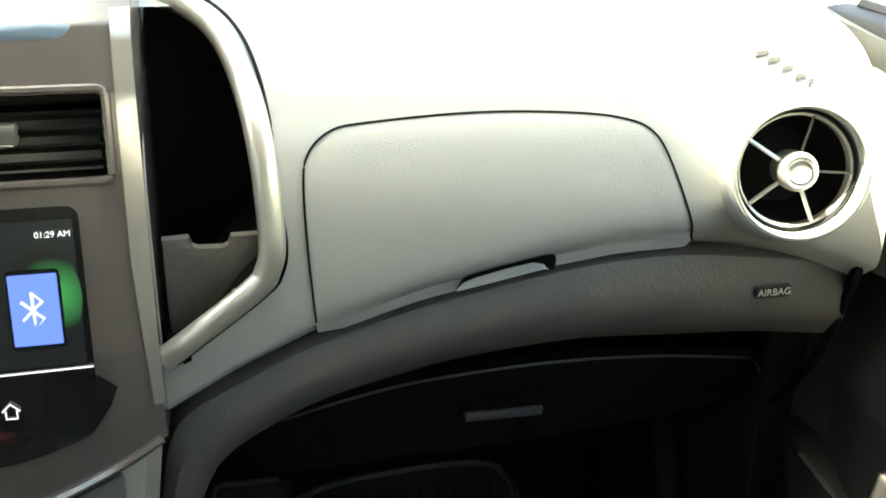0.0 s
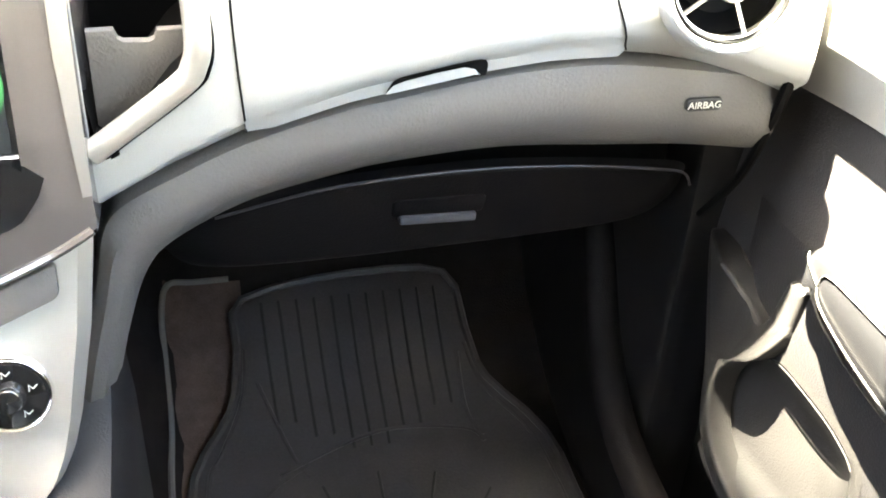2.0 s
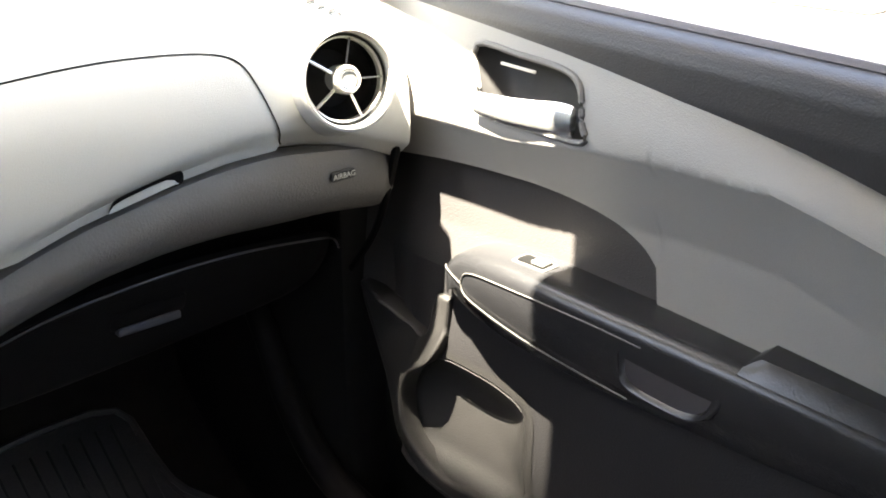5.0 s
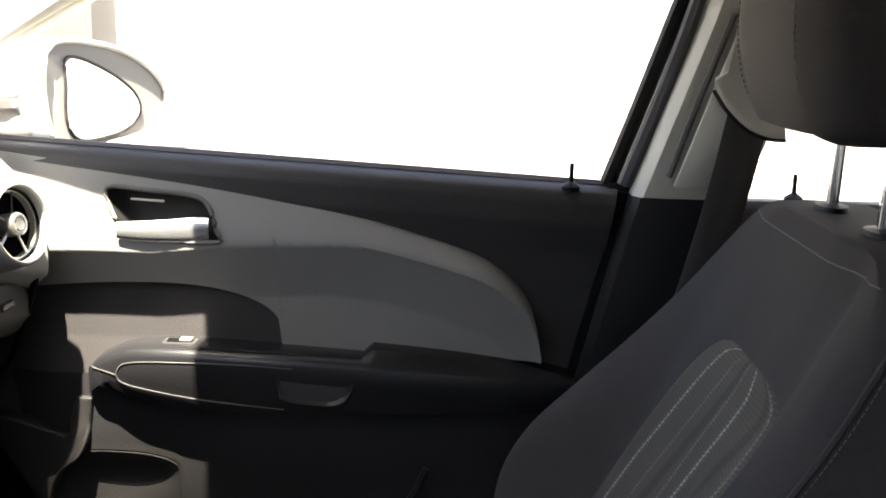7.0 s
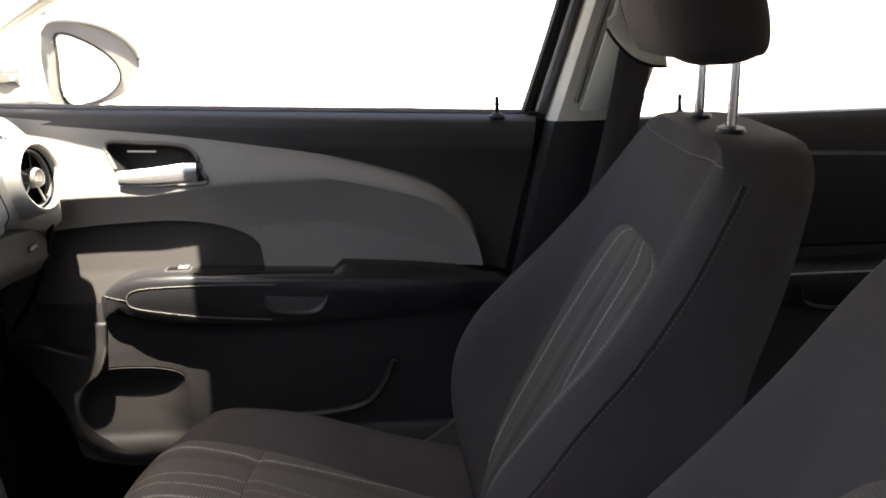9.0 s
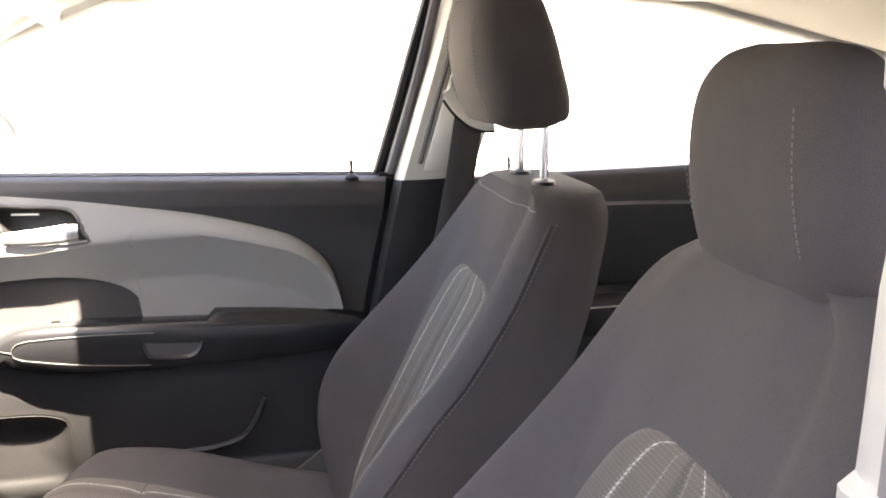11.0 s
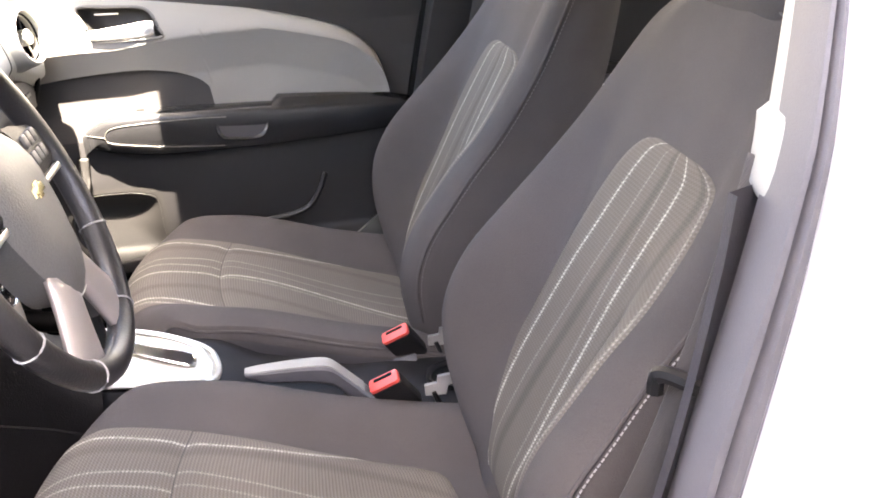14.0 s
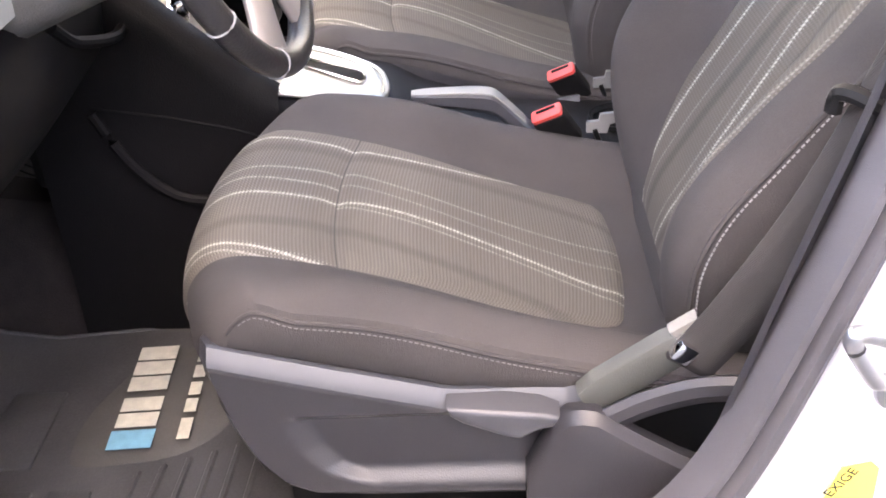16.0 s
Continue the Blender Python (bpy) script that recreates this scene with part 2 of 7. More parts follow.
M_LEVERG = mat("lever_plastic", (0.055, 0.054, 0.060), 0.34, vary=0.1, grain=0.2, grain_scale=600)
M_CONSOLE = mat("console_plastic", (0.011, 0.0105, 0.011), 0.5, vary=0.12, grain=0.4, grain_scale=500, spec=0.2)
# darker than the mat rubber: shade in its grooves put into the colour
M_GROOVE = mat("groove_shade", (0.020, 0.019, 0.019), 0.6, vary=0.15)
M_SEAM = mat("seam_thread", (0.115, 0.108, 0.105), 0.8, vary=0.2, scale=300)
# lighter and bluer than the seat plastic: sky sheen put into the colour
M_RIMB = mat("valance_rim_plastic", (0.046, 0.047, 0.054), 0.44, vary=0.08, spec=0.5)
M_SPOKE = mat("spoke_silver", (0.36, 0.32, 0.30), 0.35, metal=0.5, vary=0.06)
M_STEEL = mat("striker_steel", (0.42, 0.42, 0.43), 0.3, metal=0.9, vary=0.1, scale=40)
M_COVER = mat("anchor_cover_plastic", (0.066, 0.067, 0.060), 0.55, vary=0.08, grain=0.3, grain_scale=600)
M_GLASS = clear("window_glass")
M_TINT = clear("windscreen_glass", (0.9, 0.94, 0.92), 0.05)
M_SCREEN = glow("screen_black", (0.02, 0.03, 0.04), 0.003)
M_SCR_BLUE = glow("screen_blue", (0.09, 0.17, 0.75), 0.026)
M_SCR_GREEN = glow("screen_green", (0.10, 0.70, 0.22), 0.05)
_n, _l = M_SCR_GREEN.node_tree.nodes, M_SCR_GREEN.node_tree.links
_tc, _gr, _mp = _n.new("ShaderNodeTexCoord"), _n.new("ShaderNodeTexGradient"), _n.new("ShaderNodeMapping")
_gr.gradient_type = "SPHERICAL"
_mp.inputs["Scale"].default_value, _mp.inputs["Location"].default_value = (40, 40, 40), (-2.18, 0.43, 0.30)
_sc = _n.new("ShaderNodeMath")
_sc.operation, _sc.inputs[1].default_value = "MULTIPLY", 0.008
_l.new(_tc.outputs["Object"], _mp.inputs["Vector"])
_l.new(_mp.outputs[0], _gr.inputs["Vector"])
_l.new(_gr.outputs["Fac"], _sc.inputs[0])
_l.new(_sc.outputs[0], _n["Principled BSDF"].inputs["Emission Strength"])
M_SCR_WHITE = glow("screen_white", (0.8, 0.85, 1.0), 0.022)


# ---- builders ----
def part(name, bm, material, parent=None, label="", smooth=True):
    me = bpy.data.meshes.new(name)
    if bm.faces:
        bmesh.ops.recalc_face_normals(bm, faces=bm.faces)
    for f in bm.faces:
        f.smooth = smooth
    bm.to_mesh(me)
    bm.free()
    me.materials.append(material)
    if smooth:
        me.set_sharp_from_angle(angle=radians(38))
    ob = new(name, me)
    if parent:
        ob.parent = parent
    if label:
        ob["label"] = label
    return ob


def thing(name, label, category, at=(0, 0, 0), group="", kind=""):
    e = new(name)
    e.empty_display_size = 0.05
    e.location = at
    return tagged(e, label, category, group, kind)


def smooth_line(pts, n=6, closed=False):
    """Catmull-Rom through the points."""
    P = [Vector(p) for p in pts]
    out, m = [], len(P)
    for i in range(m if closed else m - 1):
        a, b, c, d = (P[(i + k) % m] if closed else P[min(max(i + k, 0), m - 1)] for k in (-1, 0, 1, 2))
        for j in range(n):
            t = j / n
            out.append(0.5 * (2 * b + (c - a) * t + (2 * a - 5 * b + 4 * c - d) * t * t + (3 * b - a - 3 * c + d) * t ** 3))
    if not closed:
        out.append(P[-1])
    return out


def interp(x, table):
    """Smooth value at x from rows (x, value), x rising."""
    if x <= table[0][0]:
        return table[0][1]
    for (a, va), (b, vb) in zip(table, table[1:]):
        if x <= b:
            t = (x - a) / (b - a)
            return va + (vb - va) * t
    return table[-1][1]


def grid(bm, rows, close_u=False, close_v=False):
    """Quads between rows of points of equal length."""
    V = [[bm.verts.new(p) for p in r] for r in rows]
    nr, nc = len(V), len(V[0])
    for i in range(nr if close_v else nr - 1):
        for j in range(nc if close_u else nc - 1):
            q = (V[i][j], V[i][(j + 1) % nc], V[(i + 1) % nr][(j + 1) % nc], V[(i + 1) % nr][j])
            bm.faces.new(q)
    return V


def loft(bm, rings, cap=True):
    V = grid(bm, rings, close_u=True)
    if cap:
        for r in (V[0], V[-1]):
            c = bm.verts.new(sum((v.co for v in r), Vector()) / len(r))
            for a, b in zip(r, r[1:] + r[:1]):
                bm.faces.new((a, b, c))
    return V


def tube(bm, pts, r, sides=8, closed=False, flat=1.0, up=None):
    """A round or flattened bar along the points; r may be a list."""
    P = [Vector(p) for p in pts]
    rings = []
    for i, p in enumerate(P):
        a = P[i - 1] if i or closed else p
        b = P[(i + 1) % len(P)] if i < len(P) - 1 or closed else p
        t = (b - a).normalized()
        n = (Vector(up) if up else (Vector((0, 0, 1)) if abs(t.z) < 0.9 else Vector((0, 1, 0))))
        n = (n - t * n.dot(t)).normalized()
        s = t.cross(n)
        rad = r[i] if isinstance(r, (list, tuple)) else r
        rings.append([p + n * math.sin(k * 2 * math.pi / sides) * rad * flat + s * math.cos(k * 2 * math.pi / sides) * rad for k in range(sides)])
    if closed:
        grid(bm, rings, close_u=True, close_v=True)
    else:
        loft(bm, rings)
    return bm


def prism(bm, outline, depth, bevel=0.0, seg=2):
    """A plate: the outline (3D points in one plane, in order) pushed along depth, with its front edge rounded."""
    P = [Vector(p) for p in outline]
    d = Vector(depth)
    a = [bm.verts.new(p) for p in P]
    b = [bm.verts.new(p + d) for p in P]
    bm.faces.new(a)
    bm.faces.new(b)
    for i in range(len(P)):
        j = (i + 1) % len(P)
        bm.faces.new((a[i], a[j], b[j], b[i]))
    bmesh.ops.recalc_face_normals(bm, faces=bm.faces)
    if bevel:
        bset = set(b)
        edges = [e for e in bm.edges if e.verts[0] in bset and e.verts[1] in bset]
        bmesh.ops.bevel(bm, geom=edges, offset=bevel, segments=seg, profile=0.5, affect="EDGES", clamp_overlap=True)
    return bm


def box(bm, lo, hi, bevel=0.0, seg=2):
    r = bmesh.ops.create_cube(bm, size=1)
    for v in r["verts"]:
        v.co = Vector([lo[k] + (v.co[k] + 0.5) * (hi[k] - lo[k]) for k in range(3)])
    if bevel:
        vs = set(r["verts"])
        bmesh.ops.bevel(bm, geom=[e for e in bm.edges if e.verts[0] in vs], offset=bevel, segments=seg, profile=0.5, affect="EDGES", clamp_overlap=True)
    return bm


def round_rect(w, h, r, n=5):
    """A rounded rectangle round 0, as (a, b) pairs."""
    out = []
    for cx, cy, s in ((w / 2 - r, h / 2 - r, 0), (-w / 2 + r, h / 2 - r, 90), (-w / 2 + r, -h / 2 + r, 180), (w / 2 - r, -h / 2 + r, 270)):
        for k in range(n + 1):
            a = radians(s + 90 * k / n)
            out.append((cx + r * math.cos(a), cy + r * math.sin(a)))
    return out


def patch(bm, outline, lift, rings=5):
    """A sheet over a plane outline (a, b): lift(a, b, r) gives its place, r from 0 at the middle to 1 at the rim."""
    n = len(outline)
    ca, cb = sum(p[0] for p in outline) / n, sum(p[1] for p in outline) / n
    rows = []
    for k in range(1, rings + 1):
        r = k / rings
        rows.append([lift(ca + (a - ca) * r, cb + (b - cb) * r, r) for a, b in outline])
    V = grid(bm, rows, close_u=True)
    c = bm.verts.new(lift(ca, cb, 0))
    for a, b in zip(V[0], V[0][1:] + V[0][:1]):
        bm.faces.new((a, b, c))
    return bm


def inside(a, b, poly):
    hit = False
    for (x0, y0), (x1, y1) in zip(poly, poly[1:] + poly[:1]):
        if (y0 > b) != (y1 > b) and a < (x1 - x0) * (b - y0) / (y1 - y0) + x0:
            hit = not hit
    return hit


def rounded(poly, n=5):
    return [(p[0], p[1]) for p in smooth_line([(a, b, 0) for a, b in poly], n, closed=True)]


def text(name, body, size, material, m, parent, depth=0.0006):
    c = bpy.data.curves.new(name, "FONT")
    c.body, c.size, c.align_x, c.align_y, c.extrude = body, size, "CENTER", "CENTER", depth
    tmp = bpy.data.objects.new(name, c)
    scene.collection.objects.link(tmp)
    me = bpy.data.meshes.new_from_object(tmp.evaluated_get(bpy.context.evaluated_depsgraph_get()))
    bpy.data.objects.remove(tmp)
    me.transform(m)
    me.materials.append(material)
    ob = new(name, me)
    ob.parent = parent
    return ob


# ---- ground and outside ----
bm = bmesh.new()
for a in range(-12, 12):
    for b in range(-12, 12):
        box(bm, (a * 2.5 + 0.006, b * 2.5 + 0.006, -0.42), (a * 2.5 + 2.494, b * 2.5 + 2.494, -0.30))
box(bm, (-400, -400, -0.7), (400, 400, -0.312))
tagged(part("ground", bm, M_GROUND, smooth=False), "sunlit grey concrete slabs of the yard", "ground", kind="structure")

# unseen slab on posts, added to keep the sun off the car's left half
shade_slab = thing("shade_slab", "unseen flat slab added to shade the car's left half", "canopy", (-2.6, 0, 0), kind="structure")
bm = bmesh.new()
box(bm, (-4.6, -14, 9.0), (0.14, 14, 9.2), 0.02)
part("slab", bm, M_WALLOUT, shade_slab)
for y in (-13.5, 13.5):
    bm = bmesh.new()
    box(bm, (-4.3, y - 0.2, -0.3), (-3.9, y + 0.2, 9.0), 0.02)
    part("post", bm, M_WALLOUT, shade_slab)

# unseen wall, added to cut low light through the driver's doorway
bm = bmesh.new()
box(bm, (-3.35, -14, -0.30), (-3.15, 14, 2.2), 0.02)
tagged(part("light_block_wall", bm, M_WALLOUT, smooth=False), "unseen plain grey wall added to block low light from the left", "wall", kind="structure")

# pale wall added to whiten the window view; grey gate post beyond the passenger side
bm = bmesh.new()
box(bm, (11.0, -30, -0.30), (11.25, 30, 5.0), 0.02)
box(bm, (10.95, -30, 5.0), (11.30, 30, 5.12), 0.02)
tagged(part("bright_backdrop", bm, M_YARD, smooth=False), "pale wall added as a bright backdrop to the windows", "wall", kind="structure")
post = thing("gate_post", "grey gate post standing in the yard", "post", (8.2, 4.0, -0.30))
bm = bmesh.new()
box(bm, (-0.3, -0.45, 0.0), (0.3, 0.5, 2.9), 0.03)
part("shaft", bm, M_STRIP, post)
bm = bmesh.new()
box(bm, (-0.36, -0.52, 2.9), (0.36, 0.57, 3.0), 0.03)
part("cap", bm, M_STRIP, post)

# ---- car shell ----
shell = thing("car_shell", "white painted body of a parked small car, driver's door open", "car body")


def window_top(y):
    return interp(y, ((-1.3, 0.95), (-1.0, 1.03), (-0.706, 1.105), (-0.437, 1.175), (-0.168, 1.207), (0.05, 1.222), (0.293, 1.225), (0.567, 1.203), (0.8, 1.122), (1.05, 0.985)))


# roof: headliner below, painted skin above
def roof_z(x, y):
    edge = window_top(y) + 0.012
    return edge + (0.085 if y < 0.5 else 0.085 - (y - 0.5) * 0.2) * (1 - (abs(x) / 0.63) ** 2.2)


ys = [-1.25 + k * (1.905 / 24) for k in range(25)]
xs = [-0.63 + k * (1.26 / 20) for k in range(21)]
bm = bmesh.new()
low = [[(x, y, roof_z(x, y)) for x in xs] for y in ys]
high = [[(x, y, roof_z(x, y) + 0.02) for x in xs] for y in ys]
grid(bm, low)
tagged(part("ceiling", bm, M_HEADLINER), "pale beige cloth headliner of the car", "headliner", kind="structure")
bm = bmesh.new()
grid(bm, [[(x * 1.04, y, roof_z(x, y) + 0.035) for x in xs] for y in ys])
rim = [(x * 1.0, ys[-1], roof_z(x, ys[-1]) + 0.01) for x in xs]
tube(bm, rim, 0.024, 8)
part("roof", bm, M_WHITE, shell)


def rail(side, inset=0.0):
    return [(side * (0.635 + 0.055 * max(0, (1.2 - window_top(y)) / 0.25)), y, window_top(y) + 0.02) for y in [1.12 - 0.08 * k for k in range(30)]]


for side in (1, -1):
    bm = bmesh.new()
    tube(bm, rail(side), 0.03, 10, flat=0.75)
    part("roof_rail", bm, M_BEIGE if side > 0 else M_BEIGE, shell)
    bm = bmesh.new()
    tube(bm, [(x + side * 0.032, y, z + 0.008) for x, y, z in rail(side)], 0.03, 8)
    part("roof_rail_skin", bm, M_WHITE, shell)

# dash-end pillar foot, front corner of the passenger side and quarter light frame
pil_in = smooth_line([(0.548, 0.650, 1.212), (0.568, 0.70, 1.178), (0.598, 0.80, 1.122), (0.632, 0.90, 1.068), (0.660, 1.0, 1.012), (0.682, 1.14, 0.945)], 5)
pil_out = smooth_line([(0.655, 0.60, 1.215), (0.664, 0.70, 1.178), (0.674, 0.80, 1.138), (0.684, 0.90, 1.090), (0.692, 1.0, 1.040), (0.700, 1.16, 0.955)], 5)
bm = bmesh.new()
grid(bm, [[b + Vector((0.02, 0.0, 0.004)), b, a.lerp(b, 0.75) - Vector((0.006, 0.008, 0.006)), a.lerp(b, 0.4) - Vector((0.006, 0.010, 0.008)), a.lerp(b, 0.1) - Vector((0.002, 0.005, 0.004)), a, a + Vector((0.004, 0.012, 0.006)), b + Vector((0.004, 0.016, 0.012))] for a, b in zip(pil_in, pil_out)])
part("pillar_trim", bm, M_BEIGE, shell, "pale front pillar trim")
bm = bmesh.new()
tube(bm, smooth_line([(-0.655, 0.60, 1.185), (-0.672, 0.80, 1.105), (-0.69, 1.0, 1.005), (-0.70, 1.3, 0.88)], 5), 0.03, 8)
part("pillar_trim", bm, M_BEIGE, shell)

# firewall, cowl, side skins and rear wall close the cabin
bm = bmesh.new()
box(bm, (-0.72, 1.50, 0.0), (0.72, 1.55, 0.97), 0.01)
box(bm, (-0.72, 1.47, 0.955), (0.72, 2.2, 0.985), 0.01)
part("cowl", bm, M_BLACK, shell)
bm = bmesh.new()
box(bm, (-0.78, 1.56, 0.30), (0.78, 2.35, 0.94), 0.05, 3)
part("bonnet", bm, M_WHITE, shell)
for x0, x1 in ((0.668, 0.755), (-0.70, -0.668)):
    bm = bmesh.new()
    box(bm, (x0, 1.0, 0.0), (x1, 1.52, 0.90), 0.01)
    part("kick_panel", bm, M_BLACK, shell, "black footwell side panel")
bm = bmesh.new()
box(bm, (-0.70, -1.40, 0.0), (0.70, -1.30, 0.90), 0.02)
part("rear_wall", bm, M_DOORLOW, shell)
bm = bmesh.new()
box(bm, (0.76, -1.4, -0.1), (0.80, 1.55, 0.86), 0.02, 3)
part("side_skin", bm, M_WHITE, shell)
bm = bmesh.new()
rows = []
for z in [-0.1 + 0.05 * k for k in range(27)]:
    lx = -0.815 + 0.10 * max(0, (z - 0.88) / 0.35) ** 1.2
    ye = interp(z, ((0.2, -0.143), (0.8, -0.051), (0.867, -0.045), (0.92, -0.050), (1.0, -0.059), (1.1, -0.064), (1.3, -0.063)))
    yb = -1.4 if z < 0.87 else ye - 0.09
    rows.append([(lx + 0.05, ye - 0.006, z), (lx + 0.008, ye, z), (lx, ye - 0.008, z), (lx - 0.003, ye - 0.05, z), (lx, yb, z), (lx + 0.05, yb, z)])
grid(bm, rows)
part("rear_door_skin", bm, M_WHITE, shell, "white rear door and window frame")
bm = bmesh.new()
box(bm, (-0.80, 1.05, -0.1), (-0.70, 1.55, 0.90), 0.02, 3)
part("front_wing", bm, M_WHITE, shell)
bm = bmesh.new()
box(bm, (-0.82, 0.2, -0.12), (-0.66, 1.06, 0.10), 0.02, 3)
part("door_sill", bm, M_WHITE, shell)

# windscreen and rear glass
bm = bmesh.new()
grid(bm, [[(x * (1 + 0.12 * k / 8), 0.62 + 0.86 * k / 8 - 0.05 * (x / 0.6) ** 2, roof_z(x, 0.6) - 0.005 - (roof_z(x, 0.6) - 0.985) * k / 8) for x in [-0.6 + 0.1 * j for j in range(13)]] for k in range(9)])
part("windscreen", bm, M_TINT, shell)

bm = bmesh.new()
grid(bm, [[(x * (1 + 0.05 * k / 6), -1.25 - 0.13 * k / 6, roof_z(x, -1.25) - 0.005 - (roof_z(x, -1.25) - 0.89) * k / 6) for x in [-0.6 + 0.1 * j for j in range(13)]] for k in range(7)])
part("rear_window", bm, M_TINT, shell)
for wx in (-0.72, 0.72):
    for wy in (1.84, -0.98):
        bm = bmesh.new()
        sgn = 1 if wx > 0 else -1
        grid(bm, [[(wx + sgn * d, wy + rr * math.cos(a), -0.005 + rr * math.sin(a)) for a in [k * math.pi / 16 for k in range(32)]] for rr, d in ((0.20, -0.09), (0.27, -0.09), (0.292, -0.075), (0.295, 0.0), (0.292, 0.075), (0.27, 0.09), (0.20, 0.085))], close_u=True)
        tyre = part("wheel", bm, M_RUBBER, shell, "black tyre on a silver rim")
        bm = bmesh.new()
        grid(bm, [[(wx + sgn * d, wy + rr * math.cos(a), -0.005 + rr * math.sin(a)) for a in [k * math.pi / 16 for k in range(32)]] for rr, d in ((0.205, 0.084), (0.19, 0.07), (0.10, 0.055), (0.03, 0.065), (0.001, 0.066))], close_u=True)
        part("rim", bm, M_SILVER, tyre)

# ---- floor ----
bm = bmesh.new()
prof = [(-1.35, 0.10), (-0.3, 0.08), (0.0, 0.06), (0.9, 0.05), (1.12, 0.055), (1.25, 0.082), (1.36, 0.14), (1.46, 0.235), (1.51, 0.45)]
grid(bm, [[(x, y, z + 0.20 * math.exp(-(x / 0.10) ** 4)) for x in [-0.735 + 0.03675 * k for k in range(41)]] for y, z in [(p[0], p[1]) for p in smooth_line([(a, b, 0) for a, b in prof], 4)]])
tagged(part("floor", bm, M_CARPET), "black carpeted car floor with a raised tunnel", "floor", kind="structure")


# ---- dashboard ----
dash = thing("dashboard", "grey two-tone dashboard with textured pad and round air vent", "dashboard", (0, 0, 0))
LOW = ((0.10, 0.668), (0.115, 0.672), (0.17, 0.702), (0.226, 0.727), (0.30, 0.749), (0.335, 0.756), (0.40, 0.768), (0.46, 0.775), (0.52, 0.776), (0.60, 0.766), (0.67, 0.752))


def dash_row(x):
    """The pad's section at x: from the lip below to the foot of the windscreen."""
    zl = interp(x, LOW)
    end = max(0, (x - 0.56) / 0.11)
    b = 0.0 - 0.02 * end * end
    pts = [(0.938, zl - 0.004), (0.918, zl - 0.001), (0.901, zl + 0.011), (0.891, zl + 0.026), (0.893, 0.83), (0.903, 0.868), (0.916, 0.890), (0.935, 0.914), (0.97, 0.940), (1.03, 0.962), (1.15, 0.982), (1.30, 0.992), (1.47, 0.99)]
    return [Vector((x, y + b * (y < 1), z - 0.012 * end)) for y, z in pts]


@functools.lru_cache(None)
def dash_curve(x):
    return tuple((p.z, p.y) for p in smooth_line(dash_row(x), 6)[12:])


def dash_y(x, z):
    return interp(z, dash_curve(round(x, 4)))


BIN = rounded([(0.121, 0.958), (0.153, 0.950), (0.175, 0.934), (0.186, 0.904), (0.191, 0.866), (0.193, 0.818), (0.189, 0.795), (0.177, 0.781), (0.121, 0.737)], 4)
cols = [0.105 + k * (0.565 / 90) for k in range(91)]
bm = bmesh.new()
fine = [smooth_line(dash_row(x), 6) for x in cols]
V = [[bm.verts.new(p) for p in r] for r in fine]
for i in range(len(V) - 1):
    for j in range(len(V[0]) - 1):
        q = (V[i][j], V[i + 1][j], V[i + 1][j + 1], V[i][j + 1])
        c = sum((v.co for v in q), Vector()) / 4
        if c.y < 1.0 and math.hypot(c.x - 0.5905, c.z - 0.8395) < 0.0505:
            continue
        if not (c.y < 1.0 and c.z > interp(c.x, LOW) + 0.008 and inside(c.x, c.z, BIN)):
            bm.faces.new(q)
# the end towards the door
n = len(V[-1])
e2 = [bm.verts.new(v.co + Vector((0.012, 0.03, -0.004))) for v in V[-1]]
for j in range(n - 1):
    bm.faces.new((V[-1][j], e2[j], e2[j + 1], V[-1][j + 1]))
loose = [v for v in bm.verts if not v.link_faces]
bmesh.ops.delete(bm, geom=loose, context="VERTS")
part("upper_pad", bm, M_DASH, dash, "grey finely textured dashboard pad")

# the driver's half, low and plain
bm = bmesh.new()
grid(bm, [smooth_line([(x, p.y + 0.01, p.z) for p in dash_row(0.11)], 3) for x in [-0.67 + 0.04 * k for k in range(20)]])
part("driver_pad", bm, M_DASH, dash)

# dark body behind the pad
bm = bmesh.new()
box(bm, (-0.66, 1.05, 0.56), (0.665, 1.46, 0.93), 0.02)
part("carrier", bm, M_BLACK, dash)

# upper compartment lid with its seam
LID = [(0.2265, 0.732), (0.222, 0.79), (0.2205, 0.845), (0.225, 0.868), (0.242, 0.882), (0.27, 0.886), (0.347, 0.889), (0.42, 0.886), (0.462, 0.880), (0.482, 0.870), (0.494, 0.850), (0.508, 0.815), (0.5205, 0.7825)]


def lid_line():
    top = [(p.x, p.y) for p in smooth_line([(a, b, 0) for a, b in LID], 4)]
    low = [(x, interp(x, LOW) + 0.001) for x in [0.515 - k * 0.0192 for k in range(15)]]
    return top + low


bm = bmesh.new()
patch(bm, lid_line(), lambda a, b, r: Vector((a, dash_y(a, b) - (0.0015 if r < 0.995 else 0.0002), b)), 14)
lid = part("compartment_lid", bm, M_DASH, dash, "closed upper glove compartment lid")
bm = bmesh.new()
seam = [(p.x, p.y) for p in smooth_line([(a, b, 0) for a, b in LID], 6)]
tube(bm, [(a, dash_y(a, b) - 0.0014, b) for a, b in seam], 0.0008, 6)
part("seam", bm, M_DEEP, dash, "dark gap round the lid")
# finger recess at the lid's lower lip, its shade painted as a near-black patch
rec = [(p.x, p.y) for p in smooth_line([(a, b, 0) for a, b in ((0.330, 0.7575), (0.336, 0.7675), (0.343, 0.7725), (0.37, 0.778), (0.395, 0.7825), (0.4045, 0.782), (0.4085, 0.777), (0.4075, 0.7685))], 4)]
bm = bmesh.new()
patch(bm, rec, lambda a, b, r: Vector((a, dash_y(a, b) - 0.0030, b)), 3)
